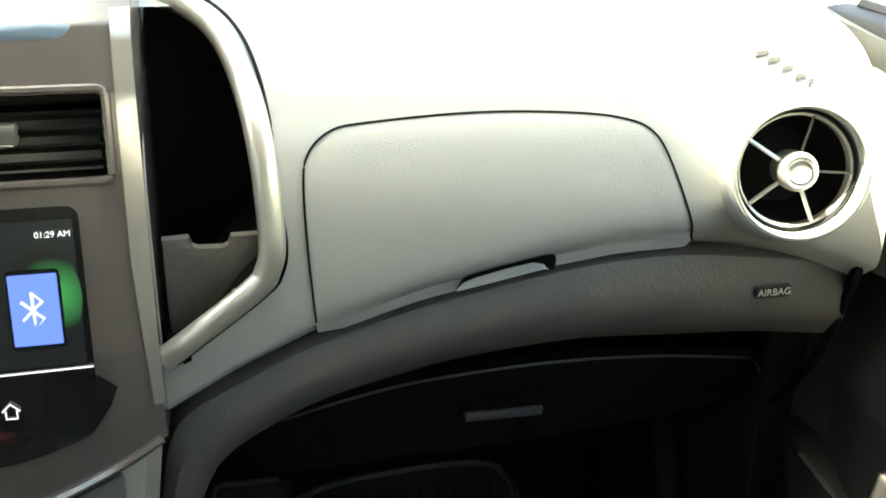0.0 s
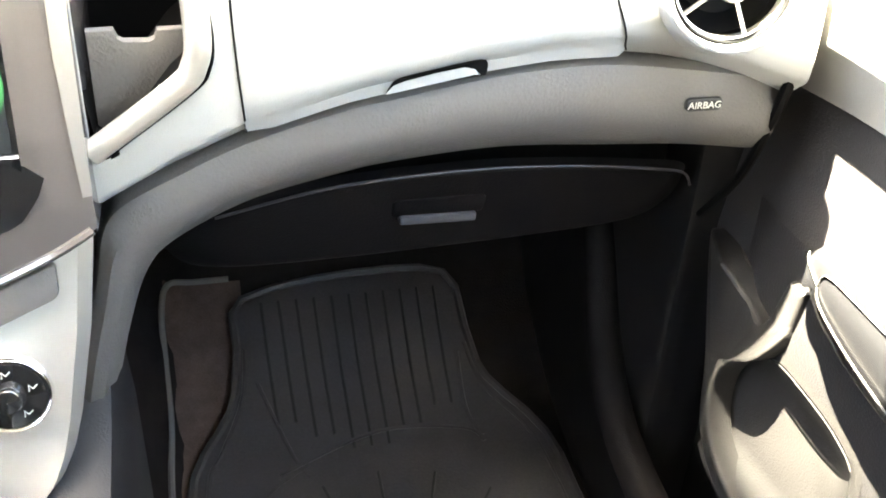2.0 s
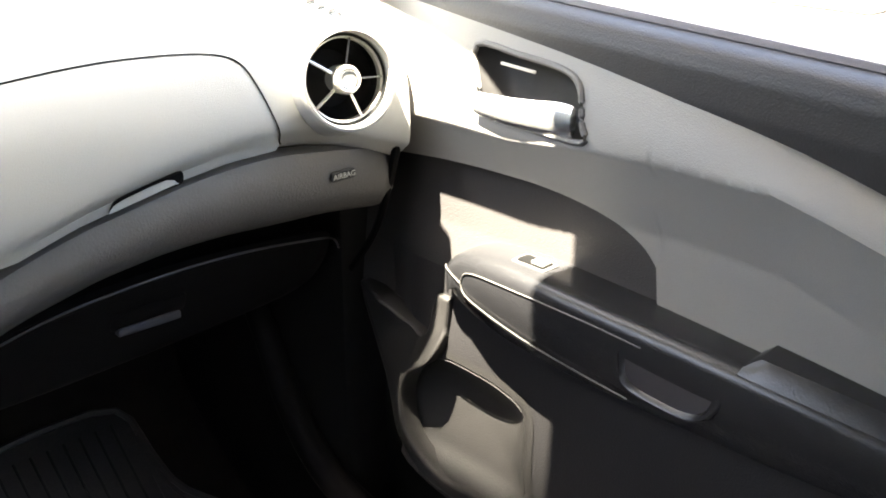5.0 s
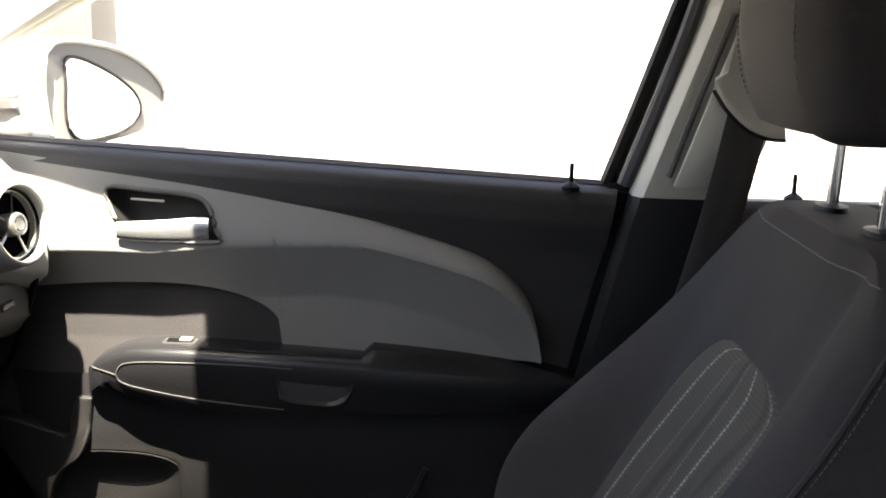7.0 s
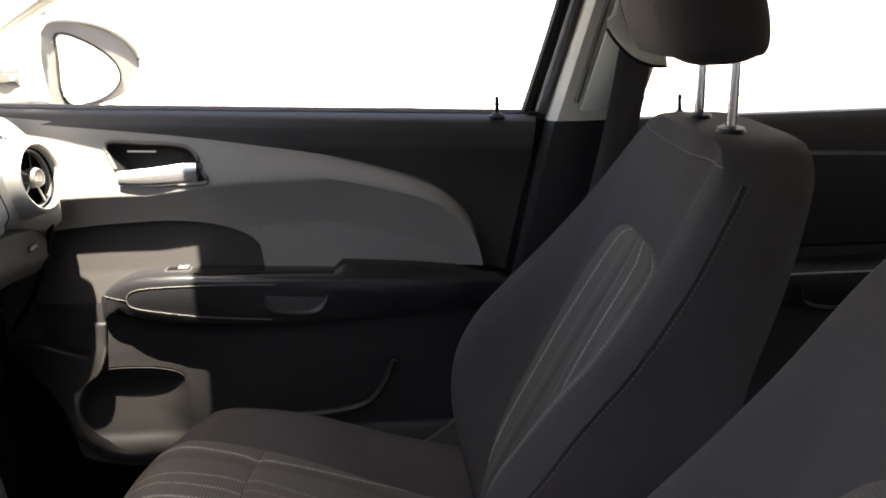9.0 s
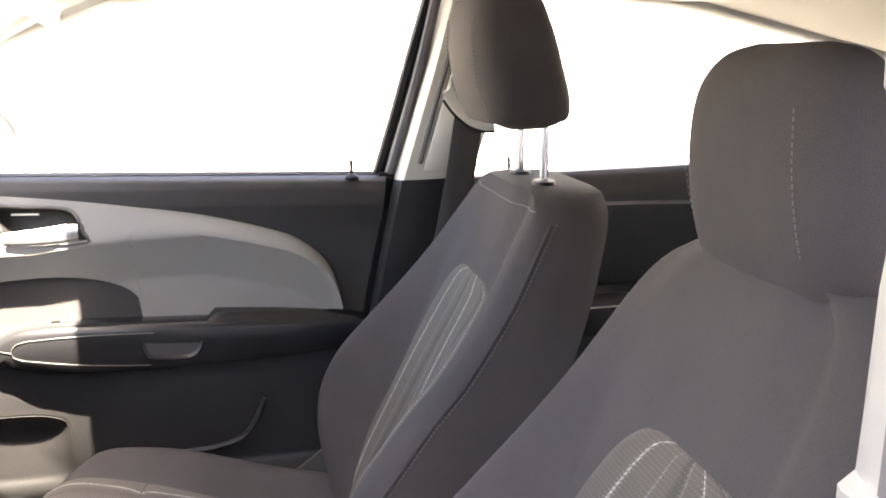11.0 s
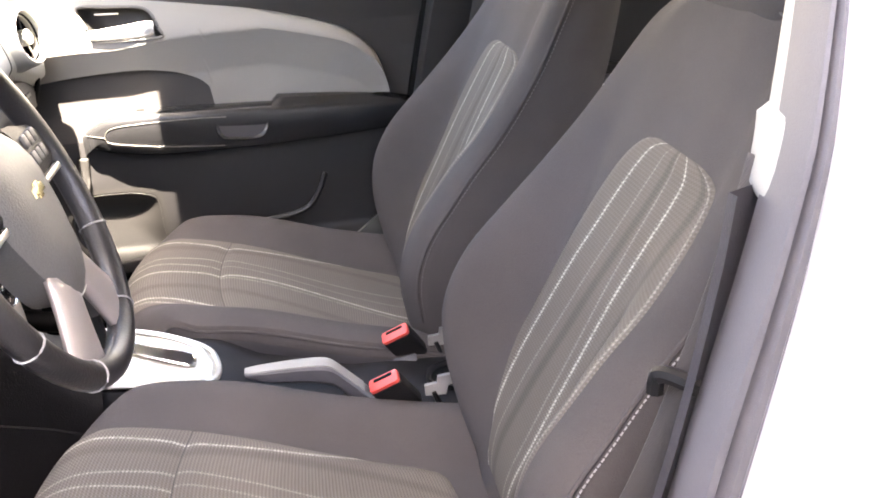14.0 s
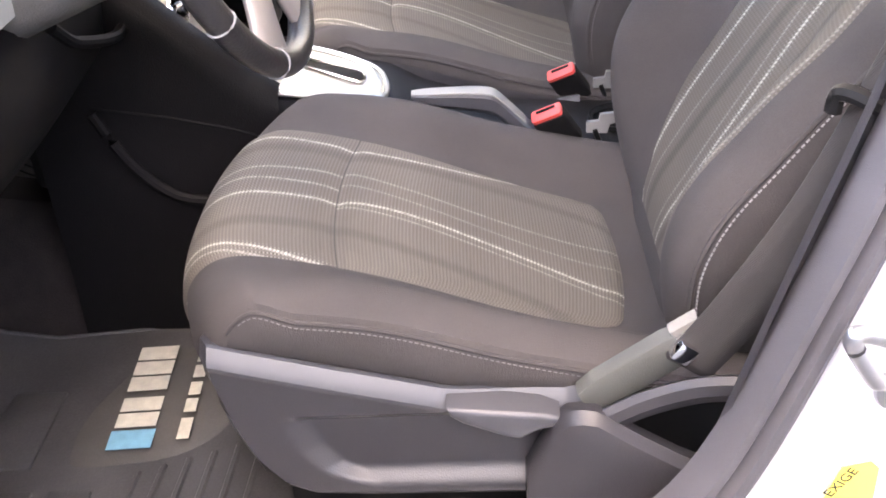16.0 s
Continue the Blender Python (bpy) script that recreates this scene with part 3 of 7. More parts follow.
part("finger_recess", bm, M_DEEP, lid, "finger recess, its shade a near-black patch, with a pale ramp")
bm = bmesh.new()
ramp = [(0.331, 0.7585), (0.336, 0.7636), (0.345, 0.7668), (0.37, 0.7723), (0.390, 0.7755), (0.3985, 0.7735), (0.4025, 0.7685)]
rows = [[(a, dash_y(a, b) - 0.0034, b) for a, b in ramp], [(a, dash_y(a, interp(a, LOW) + 0.004) - 0.0045, interp(a, LOW) + 0.002) for a, b in ramp], [(a, 0.912, interp(a, LOW) - 0.003) for a, b in ramp]]
grid(bm, rows)
part("ramp", bm, M_DASH, lid)

# dark grained strip that sweeps under the pad and down beside the stack
TOPEDGE = [(0.668, 0.752), (0.60, 0.763), (0.52, 0.773), (0.46, 0.772), (0.40, 0.765), (0.335, 0.753), (0.30, 0.746), (0.226, 0.724), (0.17, 0.699), (0.130, 0.678), (0.114, 0.655), (0.104, 0.61), (0.088, 0.55), (0.07, 0.47), (0.045, 0.36), (0.03, 0.28)]
LOWEDGE = [(0.668, 0.668), (0.60, 0.677), (0.52, 0.682), (0.46, 0.686), (0.40, 0.686), (0.335, 0.681), (0.30, 0.675), (0.235, 0.660), (0.19, 0.640), (0.158, 0.617), (0.140, 0.59), (0.126, 0.55), (0.112, 0.50), (0.095, 0.43), (0.08, 0.34), (0.07, 0.26)]
rows = []
for k, (t, l) in enumerate(zip(smooth_line([(a, b, 0) for a, b in TOPEDGE], 4), smooth_line([(a, b, 0) for a, b in LOWEDGE], 4))):
    back = 0.0 if t.x > 0.10 else (0.10 - t.x) * 0.3
    sec = []
    for f, y in ((-0.03, 0.935), (0.0, 0.912), (0.05, 0.903), (0.3, 0.896), (0.6, 0.899), (0.85, 0.913), (0.97, 0.932), (1.0, 0.955), (1.02, 0.99)):
        p = t.lerp(l, f)
        sec.append(Vector((p.x, y - back, p.y)))
    rows.append(sec)
bm = bmesh.new()
grid(bm, rows)
strip = part("knee_strip", bm, M_STRIP, dash, "dark grained strip under the pad")
strip.modifiers.new("thick", "SOLIDIFY").thickness = 0.004
# airbag badge
bm = bmesh.new()
rr = round_rect(0.0325, 0.0115, 0.004)
prism(bm, [(0.594 + a, 0.8955, 0.7345 + b) for a, b in rr], (0, -0.003, 0), 0.001)
badge = part("badge", bm, M_INK, dash, "small oblong badge with a raised rim")
bm = bmesh.new()
prism(bm, [(0.594 + a * 0.90, 0.8935, 0.7345 + b * 0.74) for a, b in rr], (0, -0.0016, 0))
part("badge_face", bm, M_DOORLOW, badge)
text("badge_text", "AIRBAG", 0.0085, M_BEIGE, pose(0.594, 0.8915, 0.7345, 90, 0, 0), badge, 0.0003)

# lower glove box door, coloured near-black for the shade under the dash
bm = bmesh.new()
G = [(p.x, p.y) for p in smooth_line([(a, b, 0) for a, b in ((0.155, 0.585), (0.20, 0.622), (0.30, 0.643), (0.42, 0.650), (0.52, 0.646), (0.60, 0.636), (0.640, 0.628), (0.650, 0.612), (0.645, 0.570), (0.60, 0.545), (0.40, 0.530), (0.22, 0.526), (0.168, 0.540))], 4, closed=True)]
patch(bm, G, lambda a, b, r: Vector((a, 0.972 + 0.45 * max(0, 0.645 - b) + (0.012 if r > 0.99 else (0.003 if r > 0.93 else 0)), b)), 15)
glove = part("glovebox_door", bm, M_SIDE, dash, "lower glove box door, footwell shade put into its black")
# lighter tube painted in as the highlight along the lid's top edge
bm = bmesh.new()
tube(bm, smooth_line([(0.20, 0.972, 0.618), (0.30, 0.970, 0.640), (0.42, 0.969, 0.648), (0.52, 0.970, 0.644), (0.60, 0.971, 0.634), (0.635, 0.973, 0.626), (0.646, 0.976, 0.610)], 6), 0.0013, 6)
part("edge_highlight", bm, M_SEATPLASTIC, glove, "fine lighter line painting the highlight on the edge")
bm = bmesh.new()
prism(bm, [(0.402 + a, 0.972 + 0.45 * (0.645 - 0.601 - b) + 0.002, 0.601 + b) for a, b in round_rect(0.088, 0.024, 0.006)], (0, -0.004, 0), 0.0015)
part("latch_cup", bm, M_SIDE, glove)
bm = bmesh.new()
L = [(p[0], p[1]) for p in round_rect(0.074, 0.0095, 0.003)]
prism(bm, [(0.402 + a, 0.999, 0.587 + b - a * 0.02) for a, b in L], (0, -0.009, 0), 0.0025)
part("latch", bm, M_RIMB, glove, "dark grey pull latch")
# near-black box, colours the space behind the glove box as shade
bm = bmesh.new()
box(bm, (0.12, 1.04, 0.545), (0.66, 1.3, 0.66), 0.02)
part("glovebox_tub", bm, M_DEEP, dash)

# round air vent
VC, VM = Vector((0.5855, 0.873, 0.843)), look((0.5855, 0.873, 0.843), (0.40, 0.10, 0.98))
VM = VM.to_3x3()


def ringed(bm, profile, n=40):
    """Turned shape round the vent's axis: rows of (radius, out)."""
    grid(bm, [[VC + VM @ Vector((r * math.cos(k * 2 * math.pi / n), r * math.sin(k * 2 * math.pi / n), -o)) for k in range(n)] for r, o in profile], close_u=True)
    return bm


vent = part("air_vent", ringed(bmesh.new(), [(0.060, -0.03), (0.0565, -0.012), (0.0545, 0.004), (0.0535, 0.009), (0.051, 0.0115), (0.0485, 0.0105), (0.047, 0.006), (0.0465, -0.004), (0.046, -0.012)]), M_DASH, dash, "round swivelling air vent")
part("chrome_rim", ringed(bmesh.new(), [(0.0505, 0.0108), (0.0492, 0.0128), (0.0478, 0.0122), (0.047, 0.009)]), M_SILVER, vent, "satin silver rim")
# barrel near-black, the shade inside the vent put into its colour
part("barrel", ringed(bmesh.new(), [(0.0462, -0.002), (0.045, 0.001), (0.0435, -0.001), (0.043, -0.03), (0.03, -0.045), (0.0005, -0.046)]), M_DEEP, vent, "vent barrel, its inner shade put into near-black")
part("inner_ring", ringed(bmesh.new(), [(0.0445, -0.006), (0.0435, -0.003), (0.0415, -0.004), (0.0412, -0.012)]), M_SILVER, vent)
part("hub", ringed(bmesh.new(), [(0.0140, -0.02), (0.0150, -0.004), (0.0150, 0.004), (0.0138, 0.0075), (0.0118, 0.0085), (0.0108, 0.0080), (0.0005, 0.0082)]), M_SILVER, vent, "satin silver centre hub")
bm = bmesh.new()
tube(bm, [VC + VM @ Vector((0.0088 * math.cos(a), 0.0088 * math.sin(a), -0.0084)) for a in [radians(20 + 16 * k) for k in range(20)]], 0.0006, 5)
part("hub_mark", bm, M_INK, vent)
for a in (32, 105, 182, 248, 322):
    c, s = math.cos(radians(a)), math.sin(radians(a))
    bm = bmesh.new()
    tube(bm, [VC + VM @ Vector((r * c, r * s, 0.004)) for r in (0.011, 0.02, 0.032, 0.0425)], 0.0017 if a in (32, 322, 248) else 0.0010, 6, flat=1)
    part("spoke", bm, M_SILVER if a in (32, 322, 248) else M_STRIP, vent)

# side demister slots on the pad's shoulder
for k, (x, z, w) in enumerate(((0.584, 0.918, 0.0075), (0.592, 0.9135, 0.0072), (0.601, 0.908, 0.0065), (0.610, 0.9025, 0.0055), (0.617, 0.899, 0.003))):
    bm = bmesh.new()
    o4 = ((-w, -0.0022), (w * 0.7, -0.0005), (w, 0.0024), (-w * 0.6, 0.0014))
    pts = [Vector((x + a, dash_y(x + a, z + b) - 0.0012, z + b)) for a, b in o4]
    prism(bm, pts, (0, -0.0012, 0.0008))
    part("demister_slot", bm, M_DOORLOW, dash)
# tapered dark gap between the dash end and the door, wider below the vent
bm = bmesh.new()
gp = smooth_line([(0.652, 0.975, 0.900), (0.657, 0.945, 0.889), (0.661, 0.918, 0.872), (0.664, 0.900, 0.850), (0.664, 0.890, 0.825), (0.664, 0.885, 0.79), (0.664, 0.888, 0.75), (0.666, 0.905, 0.70), (0.666, 0.93, 0.64), (0.66, 0.97, 0.58)], 5)
tube(bm, gp, [interp(k / len(gp), ((0, 0.0008), (0.2, 0.003), (0.32, 0.0045), (0.42, 0.0045), (0.5, 0.006), (0.7, 0.005), (1, 0.004))) for k in range(len(gp))], 8)
part("end_seal", bm, M_DEEP, dash, "dark gap at the dash end")

# storage bin: cavity with its shade painted near-black, flap and silver frame
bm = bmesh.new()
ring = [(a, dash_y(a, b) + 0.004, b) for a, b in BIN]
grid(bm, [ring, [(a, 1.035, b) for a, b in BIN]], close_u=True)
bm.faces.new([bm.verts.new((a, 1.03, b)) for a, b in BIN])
part("bin_cavity", bm, M_DEEP, dash, "open storage bin, shade put into its near-black colour")
bm = bmesh.new()
FL = [(0.122, 0.730), (0.122, 0.807), (0.1405, 0.8075), (0.1430, 0.801), (0.1465, 0.799), (0.1640, 0.7985), (0.1675, 0.800), (0.1700, 0.8065), (0.191, 0.8065), (0.190, 0.792), (0.178, 0.770)]
prism(bm, [(a, 0.925, b) for a, b in FL], (0, -0.008, 0), 0.0015)
part("bin_flap", bm, M_STRIP, dash, "dark grey flap with a thumb notch")
bm = bmesh.new()
FR = [(0.117, 0.964), (0.151, 0.956), (0.174, 0.940), (0.187, 0.911), (0.194, 0.871), (0.197, 0.815), (0.193, 0.791), (0.180, 0.775), (0.117, 0.729)]
fr = smooth_line([(a, dash_y(a, b) - 0.004, b) for a, b in FR], 7)
tube(bm, fr, 0.0094, 10, flat=0.8, up=(0, 1, 0))
part("bin_frame", bm, M_SILVER, dash, "satin silver bin surround")
bm = bmesh.new()
tube(bm, smooth_line([(a + 0.0095, dash_y(a, b) - 0.0005, b + (0.006 if b > 0.9 else -0.006)) for a, b in FR], 7), 0.0015, 5)
part("frame_gap", bm, M_DEEP, dash)

# ---- centre stack ----
stack = thing("centre_stack", "titanium-coloured centre console face with touch screen and vents", "console", (0, 0.88, 0.80))
MS = Matrix.Translation(-Vector((0, 0.88, 0.80)))


def spart(name, bm, material, parent=None, label=""):
    bmesh.ops.transform(bm, matrix=MS, verts=bm.verts)
    return part(name, bm, material, parent or stack, label)


def stack_y(x, z):
    return interp(z, ((0.62, 0.862), (0.70, 0.862), (0.75, 0.866), (0.85, 0.882), (0.92, 0.893), (0.96, 0.91), (0.985, 0.95))) + 1.1 * max(0, abs(x) - 0.085) ** 1.5


bm = bmesh.new()
for sgn in (1,):
    rows = []
    for k in range(101):
        x = -0.116 + 0.232 * k / 100
        zb = 0.628 + 0.048 * (abs(x) / 0.113) ** 1.3
        zs = [zb + (0.985 - zb) * j / 130 for j in range(131)]
        rows.append([(x, stack_y(x, z) - (0.001 if j else -0.02), z) for j, z in enumerate(zs)])
VENT = [(a, 0.8925 + b) for a, b in round_rect(0.196, 0.058, 0.006)]
SCR = [(a, 0.787 + b) for a, b in round_rect(0.149, 0.125, 0.008)]
V = [[bm.verts.new(p) for p in r] for r in rows]
for i in range(len(V) - 1):
    for j in range(len(V[0]) - 1):
        q = (V[i][j], V[i + 1][j], V[i + 1][j + 1], V[i][j + 1])
        c = sum((v.co for v in q), Vector()) / 4
        if not inside(c.x, c.z, VENT):
            bm.faces.new(q)
sd = [[(0.116, stack_y(0.116, z) - 0.001, z), (0.118, 0.92, z), (0.118, 1.02, z)] for z in [0.676 + 0.309 * j / 20 for j in range(21)]]
grid(bm, sd)
bmesh.ops.delete(bm, geom=[v for v in bm.verts if not v.link_faces], context="VERTS")
spart("bezel", bm, M_STACK, label="titanium-coloured glossy bezel")
# reflection down the stack's side, painted as a paler strip
bm = bmesh.new()
grid(bm, [[(x, stack_y(x, z) - 0.003, z) for x in (0.104 + d, 0.108 + d * 0.7, 0.112 + d * 0.5, 0.1165)] for z, d in [(0.967 - 0.01 * j, 0.006 * max(0, (j - 16) / 10)) for j in range(27)]])
spart("side_reflection", bm, M_BAND, label="pale strip painted as the reflection down the stack's side")
# lid at the stack's top, the sky's reflection tinted into its base colour
bm = bmesh.new()
patch(bm, [(a, 0.968 + b) for a, b in round_rect(0.17, 0.036, 0.012)], lambda a, b, r: Vector((a, stack_y(a, b) - (0.003 if r < 0.99 else 0.0005), b)), 5)
spart("top_lid", bm, mat("sky_tinted_grey", (0.10, 0.14, 0.19), 0.15, vary=0.03, coat=0.5), label="glossy grey lid with the sky's blue put into its colour")
# vents
bm = bmesh.new()
grid(bm, [[(a, stack_y(a, b) - 0.001, b) for a, b in VENT], [(a * 0.97, 0.93, b) for a, b in VENT]], close_u=True)
bm.faces.new([bm.verts.new((a, 0.93, b)) for a, b in VENT])
ventbox = spart("vent_box", bm, M_DEEP)
for k in range(5):
    z = 0.871 + 0.0108 * k
    bm = bmesh.new()
    tube(bm, [(-0.097, 0.902, z), (0.0, 0.900, z), (0.097, 0.902, z)], 0.0075, 8, flat=0.35, up=(0, 0.45, 1))
    spart("slat", bm, M_BLACK, ventbox)
bm = bmesh.new()
box(bm, (0.0, 0.886, 0.887), (0.043, 0.902, 0.901), 0.003)
spart("vent_tab", bm, M_STRIP, ventbox, "grey tab with a chrome edge")
bm = bmesh.new()
box(bm, (0.002, 0.8845, 0.8875), (0.041, 0.888, 0.890), 0.001)
spart("tab_edge", bm, M_CHROME, ventbox)
bm = bmesh.new()
tube(bm, [(a, stack_y(a, b) - 0.0015, b) for a, b in VENT], 0.0032, 8, closed=True)
spart("vent_rim", bm, M_STACK, ventbox)
# screen
bm = bmesh.new()
patch(bm, SCR, lambda a, b, r: Vector((a, stack_y(a, b) - 0.0025, b)), 3)
screen = spart("screen", bm, M_GLOSS, label="glossy black touch screen showing a phone symbol")


def on_screen(name, outline, material, off=0.0035):
    bm = bmesh.new()
    patch(bm, outline, lambda a, b, r: Vector((a, stack_y(a, b) - off, b)), 2)
    return spart(name, bm, material, screen)


on_screen("display", [(a, 0.793 + b) for a, b in round_rect(0.141, 0.096, 0.002)], M_SCREEN, 0.003)
on_screen("green_glow", [(0.050 + 0.022 * math.cos(k * 0.3), 0.791 + 0.034 * math.sin(k * 0.3)) for k in range(21)], M_SCR_GREEN, 0.0033)
on_screen("phone_body", [(0.0425 + a, 0.784 + b) for a, b in round_rect(0.034, 0.053, 0.004)], M_GLOSS, 0.0037)
on_screen("phone_screen", [(0.0425 + a, 0.784 + b) for a, b in round_rect(0.030, 0.047, 0.001)], M_SCR_BLUE, 0.0041)
bm = bmesh.new()
sy = stack_y(0.02, 0.785) - 0.0050
tube(bm, [(0.0415 + a, sy, 0.784 + b) for a, b in ((-0.007, 0.0065), (0.006, -0.006), (0, -0.0125), (0, 0.0125), (0.006, 0.006), (-0.007, -0.0065))], 0.0010, 5)
spart("phone_symbol", bm, M_SCR_WHITE, screen)
text("clock_text", "01:29 AM", 0.0056, M_SCR_WHITE, MS @ pose(0.058, stack_y(0.05, 0.83) - 0.0045, 0.8325, 82, 0, 0), screen, 0.0002)
bm = bmesh.new()
tube(bm, [(-0.074, stack_y(0, 0.741) - 0.0036, 0.7405), (0.074, stack_y(0.07, 0.741) - 0.0036, 0.7425)], 0.0006, 5)
spart("display_line", bm, M_SCR_WHITE, screen)
bm = bmesh.new()
sy = stack_y(0.02, 0.716) - 0.004
tube(bm, [(0.014, sy, 0.716), (0.0195, sy, 0.7215), (0.025, sy, 0.716), (0.023, sy, 0.716), (0.023, sy, 0.7105), (0.016, sy, 0.7105), (0.016, sy, 0.716)], 0.0006, 5)
spart("home_symbol", bm, M_SCR_WHITE, screen)
bm = bmesh.new()
LOWB = rounded([(-0.076, 0.735), (0.076, 0.735), (0.074, 0.700), (0.05, 0.684), (0.0, 0.673), (-0.05, 0.684), (-0.074, 0.700)], 3)
patch(bm, LOWB, lambda a, b, r: Vector((a, stack_y(a, b) - 0.002, b)), 3)
spart("touch_bar", bm, M_GLOSS, screen)
# chrome lower rim
bm = bmesh.new()
tube(bm, [(x, stack_y(x, 0.65) - 0.003, 0.632 + 0.048 * (abs(x) / 0.113) ** 1.3) for x in [-0.113 + 0.226 * k / 24 for k in range(25)]], 0.0035, 6)
spart("lower_rim", bm, M_STACK)

# climate panel below
climate = thing("climate_panel", "pale silver climate control panel with black knobs", "control panel", (0, 0.86, 0.56))
MC = Matrix.Translation(-Vector((0, 0.86, 0.56)))


def cpart(name, bm, material, parent=None, label=""):
    bmesh.ops.transform(bm, matrix=MC, verts=bm.verts)
    return part(name, bm, material, parent or climate, label)


def clim_y(z):
    return 0.866 - (0.66 - z) * 0.22


bm = bmesh.new()
rows = []
for j in range(31):
    z = 0.672 - 0.222 * j / 30
    w = interp(z, ((0.45, 0.030), (0.458, 0.050), (0.475, 0.066), (0.50, 0.078), (0.53, 0.087), (0.60, 0.102), (0.68, 0.113)))
    rows.append([(w * u, clim_y(z) + (0.0 if abs(u) < 0.9 else 0.012), z - (0.048 * (1 - abs(u) ** 1.3)) * max(0, 1 - j / 12)) for u in [-1 + k / 10 for k in range(21)]])
grid(bm, rows)
cpart("panel", bm, M_SILVER, label="pale satin silver panel")
for sx in (1, -1):
    bm = bmesh.new()
    rr = [(sx * 0.048 + a, 0.628 + b + sx * a * 0.42) for a, b in round_rect(0.072, 0.026, 0.005)]
    prism(bm, [(a, clim_y(b) + 0.003, b) for a, b in rr], (0, -0.006, 0), 0.0015)
    cpart("button", bm, M_STRIP, label="dark blank button")


def knob(c):
    kx, kz = c
    n = 36
    kc = Vector((kx, clim_y(kz), kz))
    R = look(kc, (kx, 0.3, kz + 0.13)).to_3x3()

    def turned(profile):
        bm = bmesh.new()
        grid(bm, [[kc + R @ Vector((r * math.cos(k * 2 * math.pi / n), r * math.sin(k * 2 * math.pi / n), -o)) for k in range(n)] for r, o in profile], close_u=True)
        return bm
    kb = cpart("knob", turned([(0.031, -0.003), (0.0305, 0.004), (0.029, 0.006), (0.0275, 0.005)]), M_CHROME, label="black rotary knob with a chrome ring")
    cpart("knob_face", turned([(0.0278, 0.003), (0.026, 0.006), (0.012, 0.0065), (0.0105, 0.014), (0.009, 0.016), (0.0002, 0.0165)]), M_GLOSS, kb)
    for a in (90, 20, 160, 230, 310):
        bm = bmesh.new()
        p = Vector((0.0185 * math.cos(radians(a)), 0.0185 * math.sin(radians(a)), -0.0072))
        tube(bm, [kc + R @ (p + Vector(d)) for d in ((-0.003, 0.002, 0), (0, -0.001, 0), (0.003, 0.002, 0), (0.003, -0.003, 0))], 0.0006, 4)
        cpart("knob_symbol", bm, M_BEIGE, kb)


knob((0.040, 0.558))
knob((-0.040, 0.558))
bm = bmesh.new()
box(bm, (-0.10, 0.90, 0.30), (0.10, 1.1, 0.72), 0.02)
cpart("backing", bm, M_BLACK)


# ---- passenger door ----
door = thing("front_door", "closed front door card in two greys with armrest and chrome handle", "car door", (0.69, 0.55, 0.6))
MD = Matrix.Translation(-Vector((0.69, 0.55, 0.6)))


def dpart(name, bm, material, parent=None, label="", smooth=True):
    bmesh.ops.transform(bm, matrix=MD, verts=bm.verts)
    return part(name, bm, material, parent or door, label, smooth)


def sill_z(y):
    return 0.883 + 0.049 * y


def card_x(y, z):
    """The door card's inner face."""
    zs = sill_z(y)
    return interp(z, ((0.05, 0.72), (0.30, 0.705), (0.55, 0.702), (0.66, 0.715), (0.74, 0.717), (0.80, 0.712), (zs - 0.05, 0.702), (zs - 0.02, 0.703), (zs - 0.006, 0.708), (zs, 0.717)))


def rear_edge(z):
    return interp(z, ((0.05, 0.30), (0.30, 0.225), (0.55, 0.175), (0.65, 0.158), (0.757, 0.135), (0.95, 0.108)))


ZT = ((0.203, 0.655), (0.205, 0.670), (0.209, 0.690), (0.219, 0.722), (0.235, 0.748), (0.265, 0.775), (0.305, 0.797), (0.392, 0.826), (0.48, 0.849), (0.564, 0.867), (0.65, 0.882), (0.732, 0.894), (0.899, 0.914), (1.06, 0.932))
ZB = ((0.20, 0.652), (0.535, 0.657), (0.550, 0.668), (0.563, 0.690), (0.583, 0.712), (0.617, 0.728), (0.655, 0.738), (0.70, 0.744), (0.746, 0.745), (0.844, 0.740), (0.956, 0.727), (1.06, 0.712))
ys = [k / 88 for k in range(89)]
rows = []
for k in range(100):
    f = 0.55 + 0.45 * k / 99
    row = []
    for u in ys:
        z0 = 0.06 + (0.94 - 0.06) * f
        y = rear_edge(z0) + (1.06 - rear_edge(z0)) * u
        z = 0.06 + (sill_z(y) - 0.06) * f
        hid = 0.25 < y and interp(y, ZB) + 0.012 < z < interp(y, ZT) - 0.012
        row.append((0.738 if hid else card_x(y, z), y, z))
    rows.append(row)
rows.append([(0.740, p[1], p[2] + 0.002) for p in rows[-1]])
rows.append([(0.750, p[1], p[2] - 0.03) for p in rows[-2]])
bm = bmesh.new()
grid(bm, rows)
grid(bm, [[r[0] for r in rows], [(0.76, r[0][1], r[0][2]) for r in rows]])
dpart("upper_card", bm, M_DOORDARK, label="dark grained upper door card")

ZC = ((0.20, 0.70), (0.28, 0.765), (0.353, 0.800), (0.45, 0.806), (0.545, 0.805), (0.646, 0.800), (0.752, 0.788), (0.91, 0.762), (1.06, 0.738))
zt = [(p.x, p.y) for p in smooth_line([(a, b, 0) for a, b in ZT], 5)]
zb = [(p.x, p.y) for p in smooth_line([(a, b, 0) for a, b in ZB], 5)]


